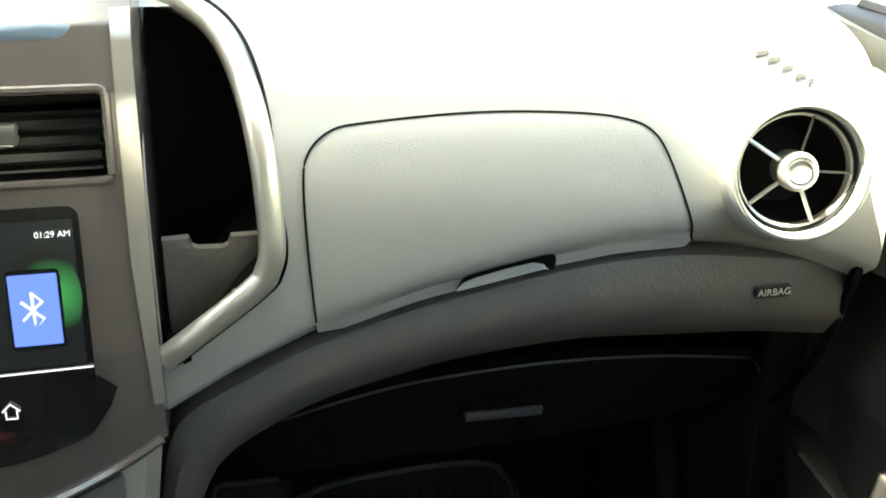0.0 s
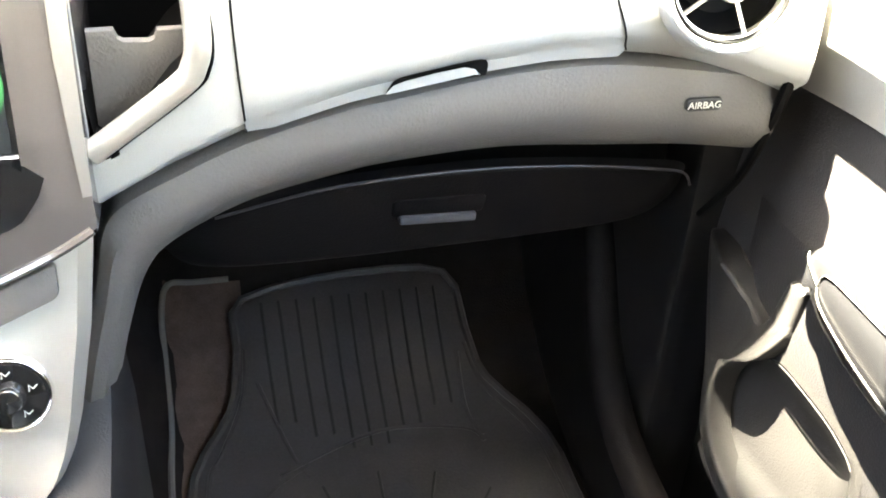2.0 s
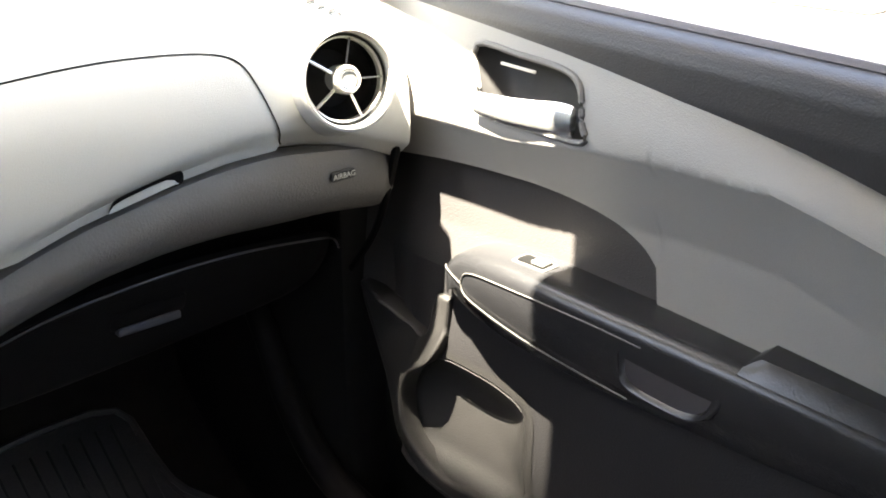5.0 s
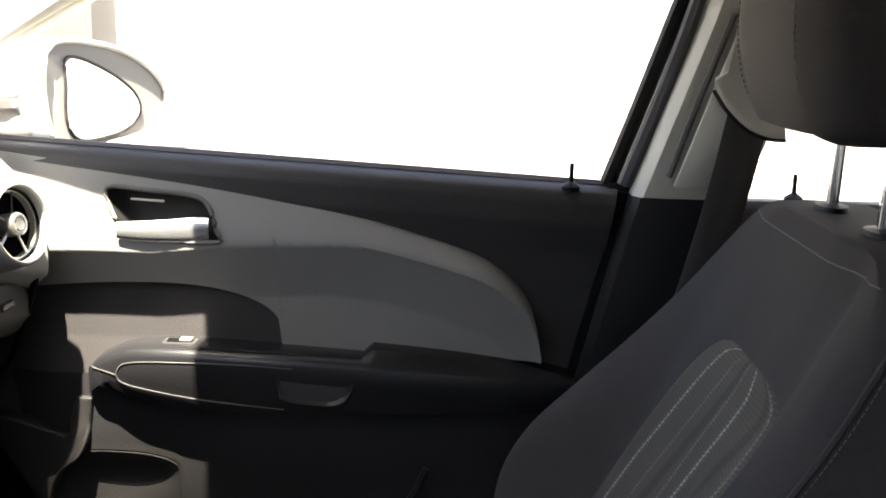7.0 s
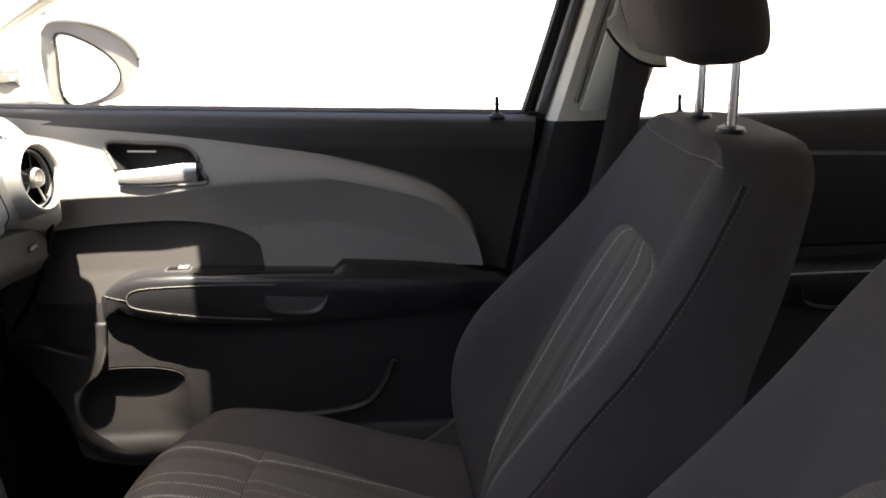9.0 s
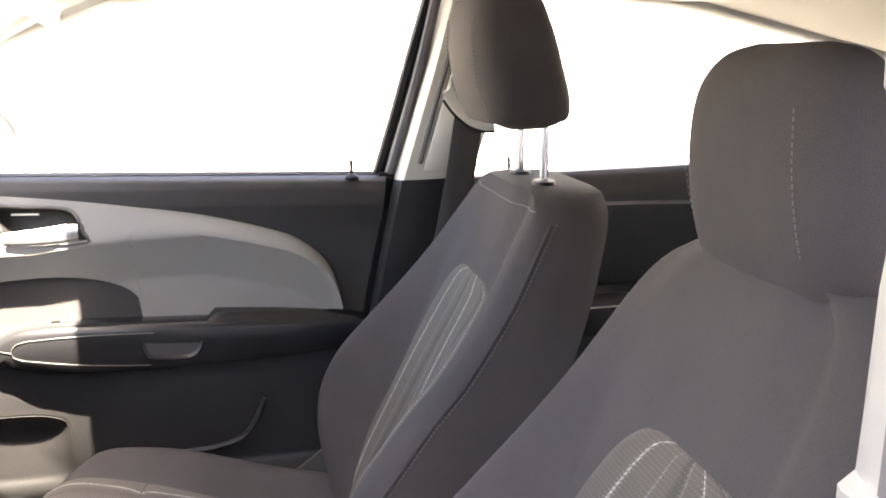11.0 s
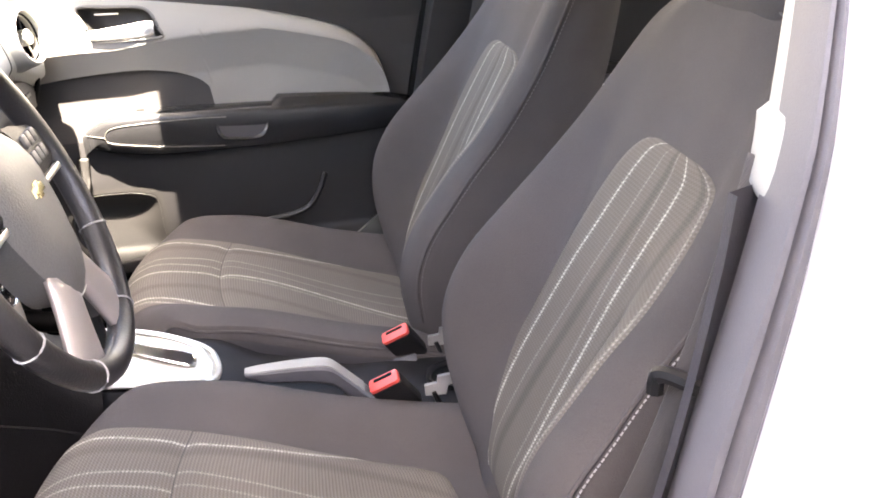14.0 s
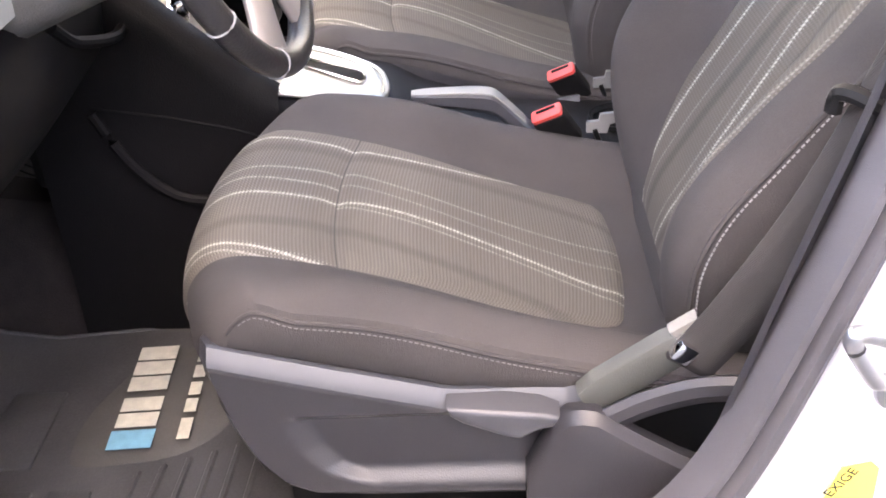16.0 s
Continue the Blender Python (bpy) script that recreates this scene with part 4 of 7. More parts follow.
def insert_x(y, z):
    t, b, c = interp(y, zt), interp(y, zb), interp(y, ZC)
    c = min(max(c, b + 0.3 * (t - b)), b + 0.82 * (t - b))
    k = 1 - min(1, max(0, (0.55 - y) / 0.3))
    if z > c:
        f = (z - c) / max(1e-4, t - c)
        return 0.679 + 0.026 * f ** 1.4
    return 0.679 + (0.012 + 0.017 * k) * min(1, (c - z) / 0.075) ** 0.8


HB = [(0.796, 0.875), (0.74, 0.873), (0.69, 0.869), (0.666, 0.862), (0.654, 0.848), (0.646, 0.825), (0.641, 0.808), (0.70, 0.807), (0.74, 0.810), (0.772, 0.816), (0.783, 0.835)]
hb = rounded(HB, 4)
yv = [0.2035 + 0.8565 * (k / 200) ** 1.15 for k in range(201)]
rows = []
for y in yv:
    b, t = interp(y, zb), interp(y, zt)
    rows.append([(0.717, y, b)] + [(insert_x(y, b + (t - b) * j / 44), y, b + (t - b) * j / 44) for j in range(45)] + [(0.714, y, t + 0.0015)])
bm = bmesh.new()
V = [[bm.verts.new(p) for p in r] for r in rows]
for i in range(len(V) - 1):
    for j in range(len(V[0]) - 1):
        q = (V[i][j], V[i + 1][j], V[i + 1][j + 1], V[i][j + 1])
        c = sum((v.co for v in q), Vector()) / 4
        if not inside(c.y, c.z, hb):
            bm.faces.new(q)
bmesh.ops.delete(bm, geom=[v for v in bm.verts if not v.link_faces], context="VERTS")
insert = dpart("insert_panel", bm, M_INSERT, label="lighter grey sweeping insert panel")

# inner handle
bm = bmesh.new()
patch(bm, hb, lambda a, b, r: Vector((insert_x(a, b) + 0.030 * (1 - r ** 5), a, b)), 8)
handle = dpart("handle_cup", bm, M_BLACK, label="dark handle recess with a bright frame")
bm = bmesh.new()
tube(bm, [(insert_x(a, b) - 0.0005, a, b) for a, b in hb], 0.0034, 8, closed=True)
dpart("cup_frame", bm, M_STRIP, handle)
bm = bmesh.new()
rows = []
for k in range(15):
    f = k / 14
    y = 0.778 - 0.124 * f
    zc = 0.8205 - 0.002 * f + 0.007 * f * f
    h = 0.0115 + 0.006 * f ** 0.7 - 0.003 * max(0, f - 0.9) * 10
    x0 = insert_x(y, zc)
    rows.append([(x0 - 0.004 - 0.005 * math.sin(math.pi * min(1, 0.15 + f)) * 0.8 + 0.010 * math.cos(a) * -1 * 0.5, y, zc + h * math.sin(a)) for a in [j * 2 * math.pi / 12 for j in range(12)]])
loft(bm, rows)
dpart("lever", bm, M_LEVER, handle, "chrome pull lever")
bm = bmesh.new()
tube(bm, [(0.700, 0.765, 0.860), (0.700, 0.72, 0.858)], 0.0016, 6)
dpart("cup_mark", bm, M_BEIGE, handle)

# lock pin
bm = bmesh.new()
grid(bm, [[(0.713 + r * math.cos(a), 0.172 + r * math.sin(a), 0.889 + z) for a in [k * math.pi / 6 for k in range(12)]] for r, z in ((0.0125, -0.002), (0.0125, 0.003), (0.009, 0.007), (0.0035, 0.009), (0.0028, 0.022), (0.0032, 0.027), (0.0028, 0.034), (0.0002, 0.0345))], close_u=True)
dpart("lock_pin", bm, M_BLACK, label="black lock pin in a collar")

# armrest
AX = ((0.158, 0.676), (0.25, 0.664), (0.40, 0.656), (0.60, 0.652), (0.70, 0.653), (0.76, 0.658), (0.80, 0.667), (0.82, 0.676), (0.833, 0.692))
AT = ((0.158, 0.634), (0.30, 0.647), (0.44, 0.656), (0.60, 0.662), (0.70, 0.665), (0.77, 0.660), (0.81, 0.643), (0.833, 0.622))
AB = ((0.158, 0.580), (0.40, 0.572), (0.60, 0.572), (0.70, 0.577), (0.76, 0.585), (0.80, 0.592), (0.82, 0.598), (0.833, 0.606))
ax_, at_, ab_ = ([(p.x, p.y) for p in smooth_line([(a, b, 0) for a, b in T], 5)] for T in (AX, AT, AB))
rows = []
for k in range(66):
    y = 0.158 + 0.675 * k / 65
    x, t, b = interp(y, ax_), interp(y, at_), interp(y, ab_)
    rows.append([(0.720, y, t - 0.002), (min(x + 0.045, 0.717), y, t - 0.001), (min(x + 0.026, 0.714), y, t), (min(x + 0.012, 0.710), y, t - 0.0015), (min(x + 0.004, 0.706), y, t - 0.006), (x, y, t - 0.014), (x + 0.001, y, t - 0.04), (x + 0.003, y, b + 0.014), (x + 0.007, y, b + 0.004), (min(x + 0.016, 0.71), y, b), (0.712, y, b)])
bm = bmesh.new()
grid(bm, rows)
for r in (rows[0], rows[-1]):
    bm.faces.new([bm.verts.new(p) for p in r])
arm = dpart("armrest", bm, M_ARM, label="dark armrest with pull cup and switch")
bm = bmesh.new()
rows = []
for k in range(24):
    y = 0.162 + 0.284 * k / 23
    t = interp(y, at_)
    h = 0.013 * min(1, (0.446 - y) / 0.012 + 0.1) * min(1, (y - 0.155) / 0.09)
    x = interp(y, ax_)
    rows.append([(0.719, y, t - 0.004), (0.717, y, t + h), (x + 0.036, y, t + h), (x + 0.018, y, t + h * 0.8), (x + 0.006, y, t + h * 0.1 - 0.004), (x + 0.001, y, t - 0.016)])
grid(bm, rows)
bm.faces.new([bm.verts.new(p) for p in rows[-1]])
dpart("elbow_pad", bm, M_ARM, arm, "raised soft elbow pad")
# trim lines, cut short where shade would hide them
for line in (((0.783, 0.622), (0.775, 0.612), (0.74, 0.605), (0.668, 0.5945), (0.60, 0.588), (0.55, 0.584)),
             ((0.783, 0.622), (0.780, 0.631), (0.770, 0.639), (0.74, 0.644), (0.668, 0.646), (0.60, 0.645), (0.54, 0.642)),
             ((0.822, 0.628), (0.80, 0.625), (0.783, 0.622))):
    bm = bmesh.new()
    tube(bm, [(interp(p.y, ax_) - 0.0002, p.y, p.z) for p in smooth_line([(0, a, b) for a, b in line], 6)], 0.0008, 5)
    dpart("trim_line", bm, M_STRIP, arm, "thin pale trim line, drawn only along its sunlit length")
# window switch
bm = bmesh.new()
prism(bm, [(0.688 + a, 0.700 + b, 0.6635) for a, b in round_rect(0.026, 0.046, 0.004)], (0, 0, 0.0025), 0.001)
sw = dpart("window_switch", bm, M_DOORDARK, arm, "window switch in a shallow well")
bm = bmesh.new()
prism(bm, [(0.688 + a, 0.700 + b, 0.6662) for a, b in round_rect(0.018, 0.036, 0.003)], (0, 0, 0.0006))
dpart("switch_well", bm, M_DEEP, sw)
bm = bmesh.new()
box(bm, (0.681, 0.683, 0.6666), (0.695, 0.700, 0.670), 0.0012)
dpart("rocker", bm, M_SILVER, sw)
# pull cup: dark well with a rounded lower lip
PC = [(p.x, p.y) for p in smooth_line([(a, b, 0) for a, b in ((0.566, 0.630), (0.562, 0.608), (0.551, 0.596), (0.52, 0.591), (0.485, 0.590), (0.466, 0.597), (0.457, 0.610), (0.453, 0.627))], 4)]
bm = bmesh.new()
rings = []
for k, off, d in ((1.0, -0.0005, 0.0), (0.97, -0.0045, 0.0), (0.92, -0.006, 0.001), (0.85, -0.0045, 0.003), (0.80, -0.0015, 0.006)):
    rings.append([(interp(a, ax_) + 0.001 + off * min(1, max(0.08, (0.622 - b) / 0.022)), 0.510 + (a - 0.510) * (1 - (1 - k) * 0.8), 0.626 + (b - 0.626) * k) for a, b in PC])
grid(bm, rings)
cup = dpart("pull_cup", bm, M_ARM, arm, "rounded pull cup")
bm = bmesh.new()
bm.faces.new([bm.verts.new((p[0] + 0.0002, p[1], p[2])) for p in rings[-1]])
dpart("cup_well", bm, M_SEATPLASTIC, cup)

# lower card, pocket and bottle holder
def low_x(y, z):
    return interp(z, ((0.06, 0.70), (0.16, 0.672), (0.33, 0.660), (0.355, 0.662), (0.375, 0.684), (0.46, 0.689), (0.50, 0.691), (0.62, 0.700))) + 0.03 * max(0, (y - 0.90) / 0.15)


HO = rounded([(0.890, 0.42), (0.876, 0.468), (0.842, 0.494), (0.79, 0.497), (0.738, 0.492), (0.708, 0.475), (0.704, 0.42), (0.704, 0.36), (0.79, 0.345), (0.875, 0.365)], 5)
bm = bmesh.new()
V = []
for k in range(70):
    z = 0.06 + 0.55 * k / 69
    V.append([bm.verts.new((low_x(y, z), y, z)) for y in [rear_edge(z) + 0.006 + (1.01 - rear_edge(z)) * u / 90 for u in range(91)]])
for i in range(69):
    for j in range(90):
        q = (V[i][j], V[i][j + 1], V[i + 1][j + 1], V[i + 1][j])
        c = sum((v.co for v in q), Vector()) / 4
        front = interp(c.z, ((0.06, 0.55), (0.33, 0.55), (0.345, 0.84), (0.385, 0.884), (0.442, 0.905), (0.487, 0.938), (0.53, 0.978), (0.548, 0.985), (0.55, 1.05)))
        if not any(inside(v.co.y, v.co.z, HO) for v in q) and c.y < front:
            bm.faces.new(q)
bmesh.ops.delete(bm, geom=[v for v in bm.verts if not v.link_faces], context="VERTS")
dpart("lower_card", bm, M_DOORLOW, label="dark lower door card with map pocket")
# added black sheet: shade in the opening before the pocket, as colour
bm = bmesh.new()
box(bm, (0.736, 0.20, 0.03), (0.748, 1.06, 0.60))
dpart("shade_sheet", bm, M_DEEP, label="added black sheet painting the shade behind the pocket")
bm = bmesh.new()
HOX = [(0.797 + (a - 0.797) * 1.13, 0.42 + (b - 0.42) * 1.16) for a, b in HO]
patch(bm, HOX, lambda a, b, r: Vector((low_x(a, b) - 0.0014 + (0.018 + 0.010 * min(1, max(0, (b - 0.38) / 0.08))) * (1 - min(1, r / 0.87) ** 2.5), a, b)), 16)
bottle = dpart("bottle_holder", bm, M_HOLDER, label="hollowed bottle holder in the door pocket")
bm = bmesh.new()
tube(bm, [(low_x(a, b) - 0.0012, a, b) for a, b in HO], 0.0009, 6, closed=True)
dpart("hollow_edge", bm, M_HOLDER, bottle)
lip_out = smooth_line([(0, a, b) for a, b in ((0.838, 0.590), (0.847, 0.562), (0.853, 0.533), (0.880, 0.540), (0.930, 0.549), (0.992, 0.548), (0.985, 0.528), (0.945, 0.487), (0.911, 0.442), (0.890, 0.385), (0.848, 0.346), (0.796, 0.337), (0.70, 0.337), (0.60, 0.340), (0.54, 0.345))], 5)
lip_in = smooth_line([(0, a, b) for a, b in ((0.54, 0.354), (0.60, 0.354), (0.70, 0.356), (0.757, 0.359), (0.804, 0.356), (0.844, 0.369), (0.872, 0.393), (0.881, 0.436), (0.868, 0.473), (0.840, 0.500), (0.826, 0.528), (0.819, 0.556), (0.816, 0.590))], 5)
bm = bmesh.new()
prism(bm, [(0.684, p.y, p.z) for p in lip_out + lip_in], (-0.026, 0, 0), 0.006, 3)
for v in bm.verts:
    v.co.x += 0.030 * max(0, (v.co.y - 0.885) / 0.10) ** 1.3 + 0.010 * max(0, (0.72 - v.co.y) / 0.18)
    v.co += Vector((1, 0.42, -0.42)) * (0.030 * min(1, max(0, (v.co.z - 0.49) / 0.06)) * min(1, max(0, (0.93 - v.co.y) / 0.05)))
dpart("pocket_lip", bm, M_HOLDER, bottle, "grey moulded lip with a web up to the armrest")
bm = bmesh.new()
tube(bm, smooth_line([(0.664, 0.355, 0.50), (0.659, 0.375, 0.46), (0.658, 0.405, 0.428), (0.658, 0.47, 0.415), (0.658, 0.56, 0.41)], 6), 0.006, 6)
dpart("pocket_ridge", bm, M_DOORLOW)
# seal and side glass
bm = bmesh.new()
tube(bm, [(0.742, y, sill_z(y) + 0.003) for y in [0.115 + 0.93 * k / 12 for k in range(13)]], 0.006, 6)
dpart("glass_seal", bm, M_RUBBER)
bm = bmesh.new()
grid(bm, [[(0.745 - 0.10 * (f ** 1.2), y, sill_z(y) - 0.01 + (window_top(y) + 0.01 - sill_z(y)) * f) for y in [0.06 + 0.93 * k / 20 for k in range(21)]] for f in [j / 8 for j in range(9)]])
dpart("side_glass", bm, M_GLASS, label="clear side window")
bm = bmesh.new()
tube(bm, smooth_line([(0.742, 0.119, 0.893), (0.722, 0.085, 1.0), (0.70, 0.052, 1.11), (0.675, 0.02, 1.215)], 5), 0.012, 8)
dpart("frame_edge", bm, M_BLACK)

# ---- wing mirror ----
mirror = thing("wing_mirror", "white wing mirror with dark inner rim", "mirror", (0.93, 0.885, 0.985))
sh = [(a * 1.13 - 0.012, b) for a, b in rounded([(-0.105, 0.03), (-0.085, 0.080), (-0.013, 0.080), (0.053, 0.062), (0.105, 0.028), (0.125, -0.012), (0.112, -0.046), (0.066, -0.071), (-0.04, -0.084), (-0.085, -0.072), (-0.100, -0.036)], 4)]
gl_ = rounded([(-0.083, 0.01), (-0.076, 0.056), (-0.007, 0.037), (0.052, 0.0), (0.062, -0.034), (0.024, -0.060), (-0.055, -0.068), (-0.083, -0.042)], 5)
gl_ = gl_[:len(sh)] if len(gl_) >= len(sh) else gl_


def mpart(name, bm, material, label=""):
    bmesh.ops.transform(bm, matrix=Matrix.Rotation(radians(-26), 4, "Z"), verts=bm.verts)
    return part(name, bm, material, mirror, label)


bm = bmesh.new()
loft(bm, [[(a * k_, d, b * k_) for a, b in sh] for k_, d in ((0.93, -0.012), (0.98, -0.016), (1.0, -0.010), (1.02, 0.01), (1.02, 0.03), (0.92, 0.06), (0.7, 0.085), (0.35, 0.095))])
mpart("housing", bm, M_WHITE, "white mirror housing")
bm = bmesh.new()
V1 = [(a * 0.955, -0.0175, b * 0.955) for a, b in sh]
tube(bm, V1, 0.0045, 7, closed=True)
mpart("outer_rim", bm, M_BEIGE, "pale grey rim")
bm = bmesh.new()
bm.faces.new([bm.verts.new((a * 0.94, -0.0150, b * 0.94)) for a, b in sh])
mpart("inner_wall", bm, M_INSERT)
bm = bmesh.new()
tube(bm, [(a, -0.0165, b) for a, b in gl_], 0.003, 6, closed=True)
mpart("glass_edge", bm, M_BLACK)
bm = bmesh.new()
bm.faces.new([bm.verts.new((a, -0.0180, b)) for a, b in gl_])
mpart("mirror_glass", bm, M_MIRROR)
bm = bmesh.new()
tube(bm, [(-0.06, 0.03, -0.050), (-0.13, 0.05, -0.050), (-0.20, 0.07, -0.045)], [0.034, 0.032, 0.030], 10)
mpart("foot", bm, M_INSERT, "grey mirror foot")
bm = bmesh.new()
box(bm, (-0.19, 0.02, -0.005), (-0.085, 0.08, 0.075), 0.02, 3)
mpart("foot_cover", bm, M_WHITE)

# ---- rear door, passenger side ----
rdoor = thing("rear_door", "closed dark rear door card with armrest strip", "car door", (0.69, -0.45, 0.6))
MR = Matrix.Translation(-Vector((0.69, -0.45, 0.6)))


def rpart(name, bm, material, label=""):
    bmesh.ops.transform(bm, matrix=MR, verts=bm.verts)
    return part(name, bm, material, rdoor, label)


bm = bmesh.new()
rows = []
for x, z in ((0.745, 0.872), (0.72, 0.882), (0.705, 0.880), (0.694, 0.868), (0.690, 0.83), (0.690, 0.76), (0.700, 0.66), (0.700, 0.45), (0.71, 0.1)):
    rows.append([(x, y, z) for y in [-0.03 - 1.15 * k / 12 for k in range(13)]])
grid(bm, rows)
rpart("card", bm, M_DOORDARK, "dark rear door card")
bm = bmesh.new()
rows = []
for k in range(25):
    y = -0.16 - 0.75 * k / 24
    t = 0.825 - 0.05 * (k / 24) ** 2 - 0.10 * max(0, 1 - k / 4) ** 2
    rows.append([(0.693, y, t), (0.682, y, t - 0.008), (0.678, y, t - 0.06), (0.684, y, 0.665), (0.70, y, 0.655)])
grid(bm, rows)
rpart("insert_panel", bm, M_DOORLOW, "dark insert panel")
bm = bmesh.new()
rows = []
for k in range(25):
    y = -0.12 - 0.85 * k / 24
    rows.append([(0.705, y, 0.638), (0.64, y, 0.640), (0.622, y, 0.632), (0.618, y, 0.612), (0.63, y, 0.575), (0.70, y, 0.56)])
grid(bm, rows)
bm.faces.new([bm.verts.new(p) for p in rows[0]])
rpart("armrest", bm, M_DOORLOW, "dark armrest")
bm = bmesh.new()
tube(bm, [(0.617, -0.14 - 0.8 * k / 10, 0.634) for k in range(11)], 0.0016, 5)
rpart("trim_line", bm, M_SILVER)
bm = bmesh.new()
tube(bm, smooth_line([(0.616, -0.30, 0.615), (0.614, -0.31, 0.585), (0.614, -0.36, 0.575), (0.614, -0.40, 0.585), (0.616, -0.41, 0.615)], 4), 0.005, 6)
rpart("pull_cup", bm, M_DOORLOW)
bm = bmesh.new()
grid(bm, [[(0.716 + r * math.cos(a), -0.125 + r * math.sin(a), 0.882 + z) for a in [k * math.pi / 6 for k in range(12)]] for r, z in ((0.0125, -0.002), (0.0125, 0.003), (0.0035, 0.009), (0.0028, 0.022), (0.0032, 0.027), (0.0028, 0.034), (0.0002, 0.0345))], close_u=True)
rpart("lock_pin", bm, M_BLACK, "black lock pin")
bm = bmesh.new()
grid(bm, [[(0.745 - 0.10 * (f ** 1.2), y, 0.875 + (window_top(y) + 0.01 - 0.875) * f) for y in [-0.10 - 0.85 * k / 20 for k in range(21)]] for f in [j / 8 for j in range(9)]])
rpart("side_glass", bm, M_GLASS, "clear rear side window")
bm = bmesh.new()
tube(bm, smooth_line([(0.72, -0.95, 0.885), (0.70, -0.98, 0.98), (0.68, -1.0, 1.03)], 5), 0.03, 8)
rpart("frame_edge", bm, M_BLACK)

# ---- centre pillar, passenger side ----
pil = thing("centre_pillar", "centre pillar with pale upper and dark lower trim", "pillar", (0.70, 0.03, 0.6))
MP = Matrix.Translation(-Vector((0.70, 0.03, 0.6)))


def ppart(name, bm, material, parent=None, label=""):
    bmesh.ops.transform(bm, matrix=MP, verts=bm.verts)
    return part(name, bm, material, parent or pil, label)


def pillar_y(z):
    return interp(z, ((0.1, 0.20), (0.60, 0.09), (0.88, 0.022), (1.10, -0.045), (1.25, -0.085)))


for nm, z0, z1, m, lab in (("lower_trim", 0.10, 0.884, M_DOORLOW, "dark lower pillar trim"), ("upper_trim", 0.880, 1.26, M_BEIGE, "pale upper pillar trim")):
    rows = []
    for k in range(16):
        z = z0 + (z1 - z0) * k / 15
        c, lean = pillar_y(z), 0.055 * max(0, (z - 0.88) / 0.35)
        w = 0.072 if z1 < 0.9 else 0.069
        rows.append([(0.725 - lean, c + w + 0.004, z), (0.700 - lean, c + w, z), (0.684 - lean, c + w - 0.010, z), (0.680 - lean, c + w * 0.4, z), (0.680 - lean, c - w * 0.6, z), (0.690 - lean, c - w, z), (0.73 - lean, c - w - 0.004, z)])
    bm = bmesh.new()
    grid(bm, rows)
    ppart(nm, bm, m, label=lab)
# adjuster slot with the belt's upper loop
bm = bmesh.new()
tube(bm, [(0.664, 0.052, 0.915), (0.650, 0.022, 1.02), (0.634, -0.008, 1.12)], 0.0045, 6)
ppart("slot_edge", bm, M_STRIP)
bm = bmesh.new()
rows = [[(0.676 - 0.05 * max(0, (z - 0.88) / 0.35), pillar_y(z) + a, z + b) for a, b in ((0.032, 0.0), (-0.05, 0.0))] for z, b in ((0.905, 0), (0.98, 0), (1.04, 0), (1.10, 0))]
rows = [[(p[0] - 0.012, p[1], p[2]) for p in r] for r in rows]
grid(bm, rows)
cover = ppart("belt_cover", bm, M_BEIGE, label="raised pale belt cover")
cover.modifiers.new("thick", "SOLIDIFY").thickness = 0.01
bm = bmesh.new()
hood = smooth_line([(0.628, 0.010, 1.030), (0.620, -0.006, 1.006), (0.614, -0.030, 0.984), (0.612, -0.055, 0.974), (0.616, -0.078, 0.972)], 5)
grid(bm, [hood, [p + Vector((0.003, 0.001, 0.012)) for p in hood], [Vector((0.630 - 0.02 * max(0, (p.z - 0.97) / 0.1), p.y * 0.9 - 0.01, 1.05 + 0.02 * k / len(hood))) for k, p in enumerate(hood)], [Vector((0.634, p.y * 0.8 - 0.025, 1.13)) for p in hood]])
oh = ppart("belt_shroud", bm, M_BEIGE, label="pale shroud over the belt outlet")
oh.modifiers.new("thick", "SOLIDIFY").thickness = 0.003
bm = bmesh.new()
tube(bm, [p + Vector((0.004, 0, -0.002)) for p in hood], 0.0035, 6)
ppart("outlet_edge", bm, M_BLACK, label="black outlet edge")
bm = bmesh.new()
tube(bm, smooth_line([(0.722, 0.10, 0.895), (0.704, 0.066, 1.0), (0.683, 0.035, 1.11), (0.665, 0.01, 1.21)], 5), 0.010, 8)
ppart("door_seal", bm, M_RUBBER)
bm = bmesh.new()
tube(bm, smooth_line([(0.722, 0.10, 0.885), (0.716, 0.125, 0.75), (0.712, 0.155, 0.62), (0.710, 0.20, 0.35)], 5), 0.012, 8)
ppart("door_seal", bm, M_DEEP)


bm = bmesh.new()
box(bm, (0.722, 0.060, 0.80), (0.760, 0.122, 0.896), 0.004)
ppart("seal_corner", bm, M_BLACK)


def ribbon(bm, pts, widths, thick=0.0018):
    """A belt: middle line with a width vector at each point."""
    rows = []
    P = [Vector(p) for p in pts]
    for i, (p, w) in enumerate(zip(P, widths)):
        w = Vector(w) * 0.5
        rows.append([p - w, p - w * 0.3, p + w * 0.3, p + w])
    V = grid(bm, rows)
    return bm


belt = thing("seat_belt", "dark seat belt hanging down the centre pillar", "seat belt", (0.64, 0.0, 0.7))
bm = bmesh.new()
bp = smooth_line([(0.628, -0.034, 1.0), (0.628, -0.020, 0.92), (0.63, -0.004, 0.84), (0.632, 0.018, 0.75), (0.64, 0.06, 0.60), (0.65, 0.11, 0.45), (0.66, 0.15, 0.33)], 4)
ribbon(bm, bp, [(0.006, -0.052, -0.008)] * len(bp))
bmesh.ops.translate(bm, verts=bm.verts, vec=-Vector((0.64, 0.0, 0.7)))
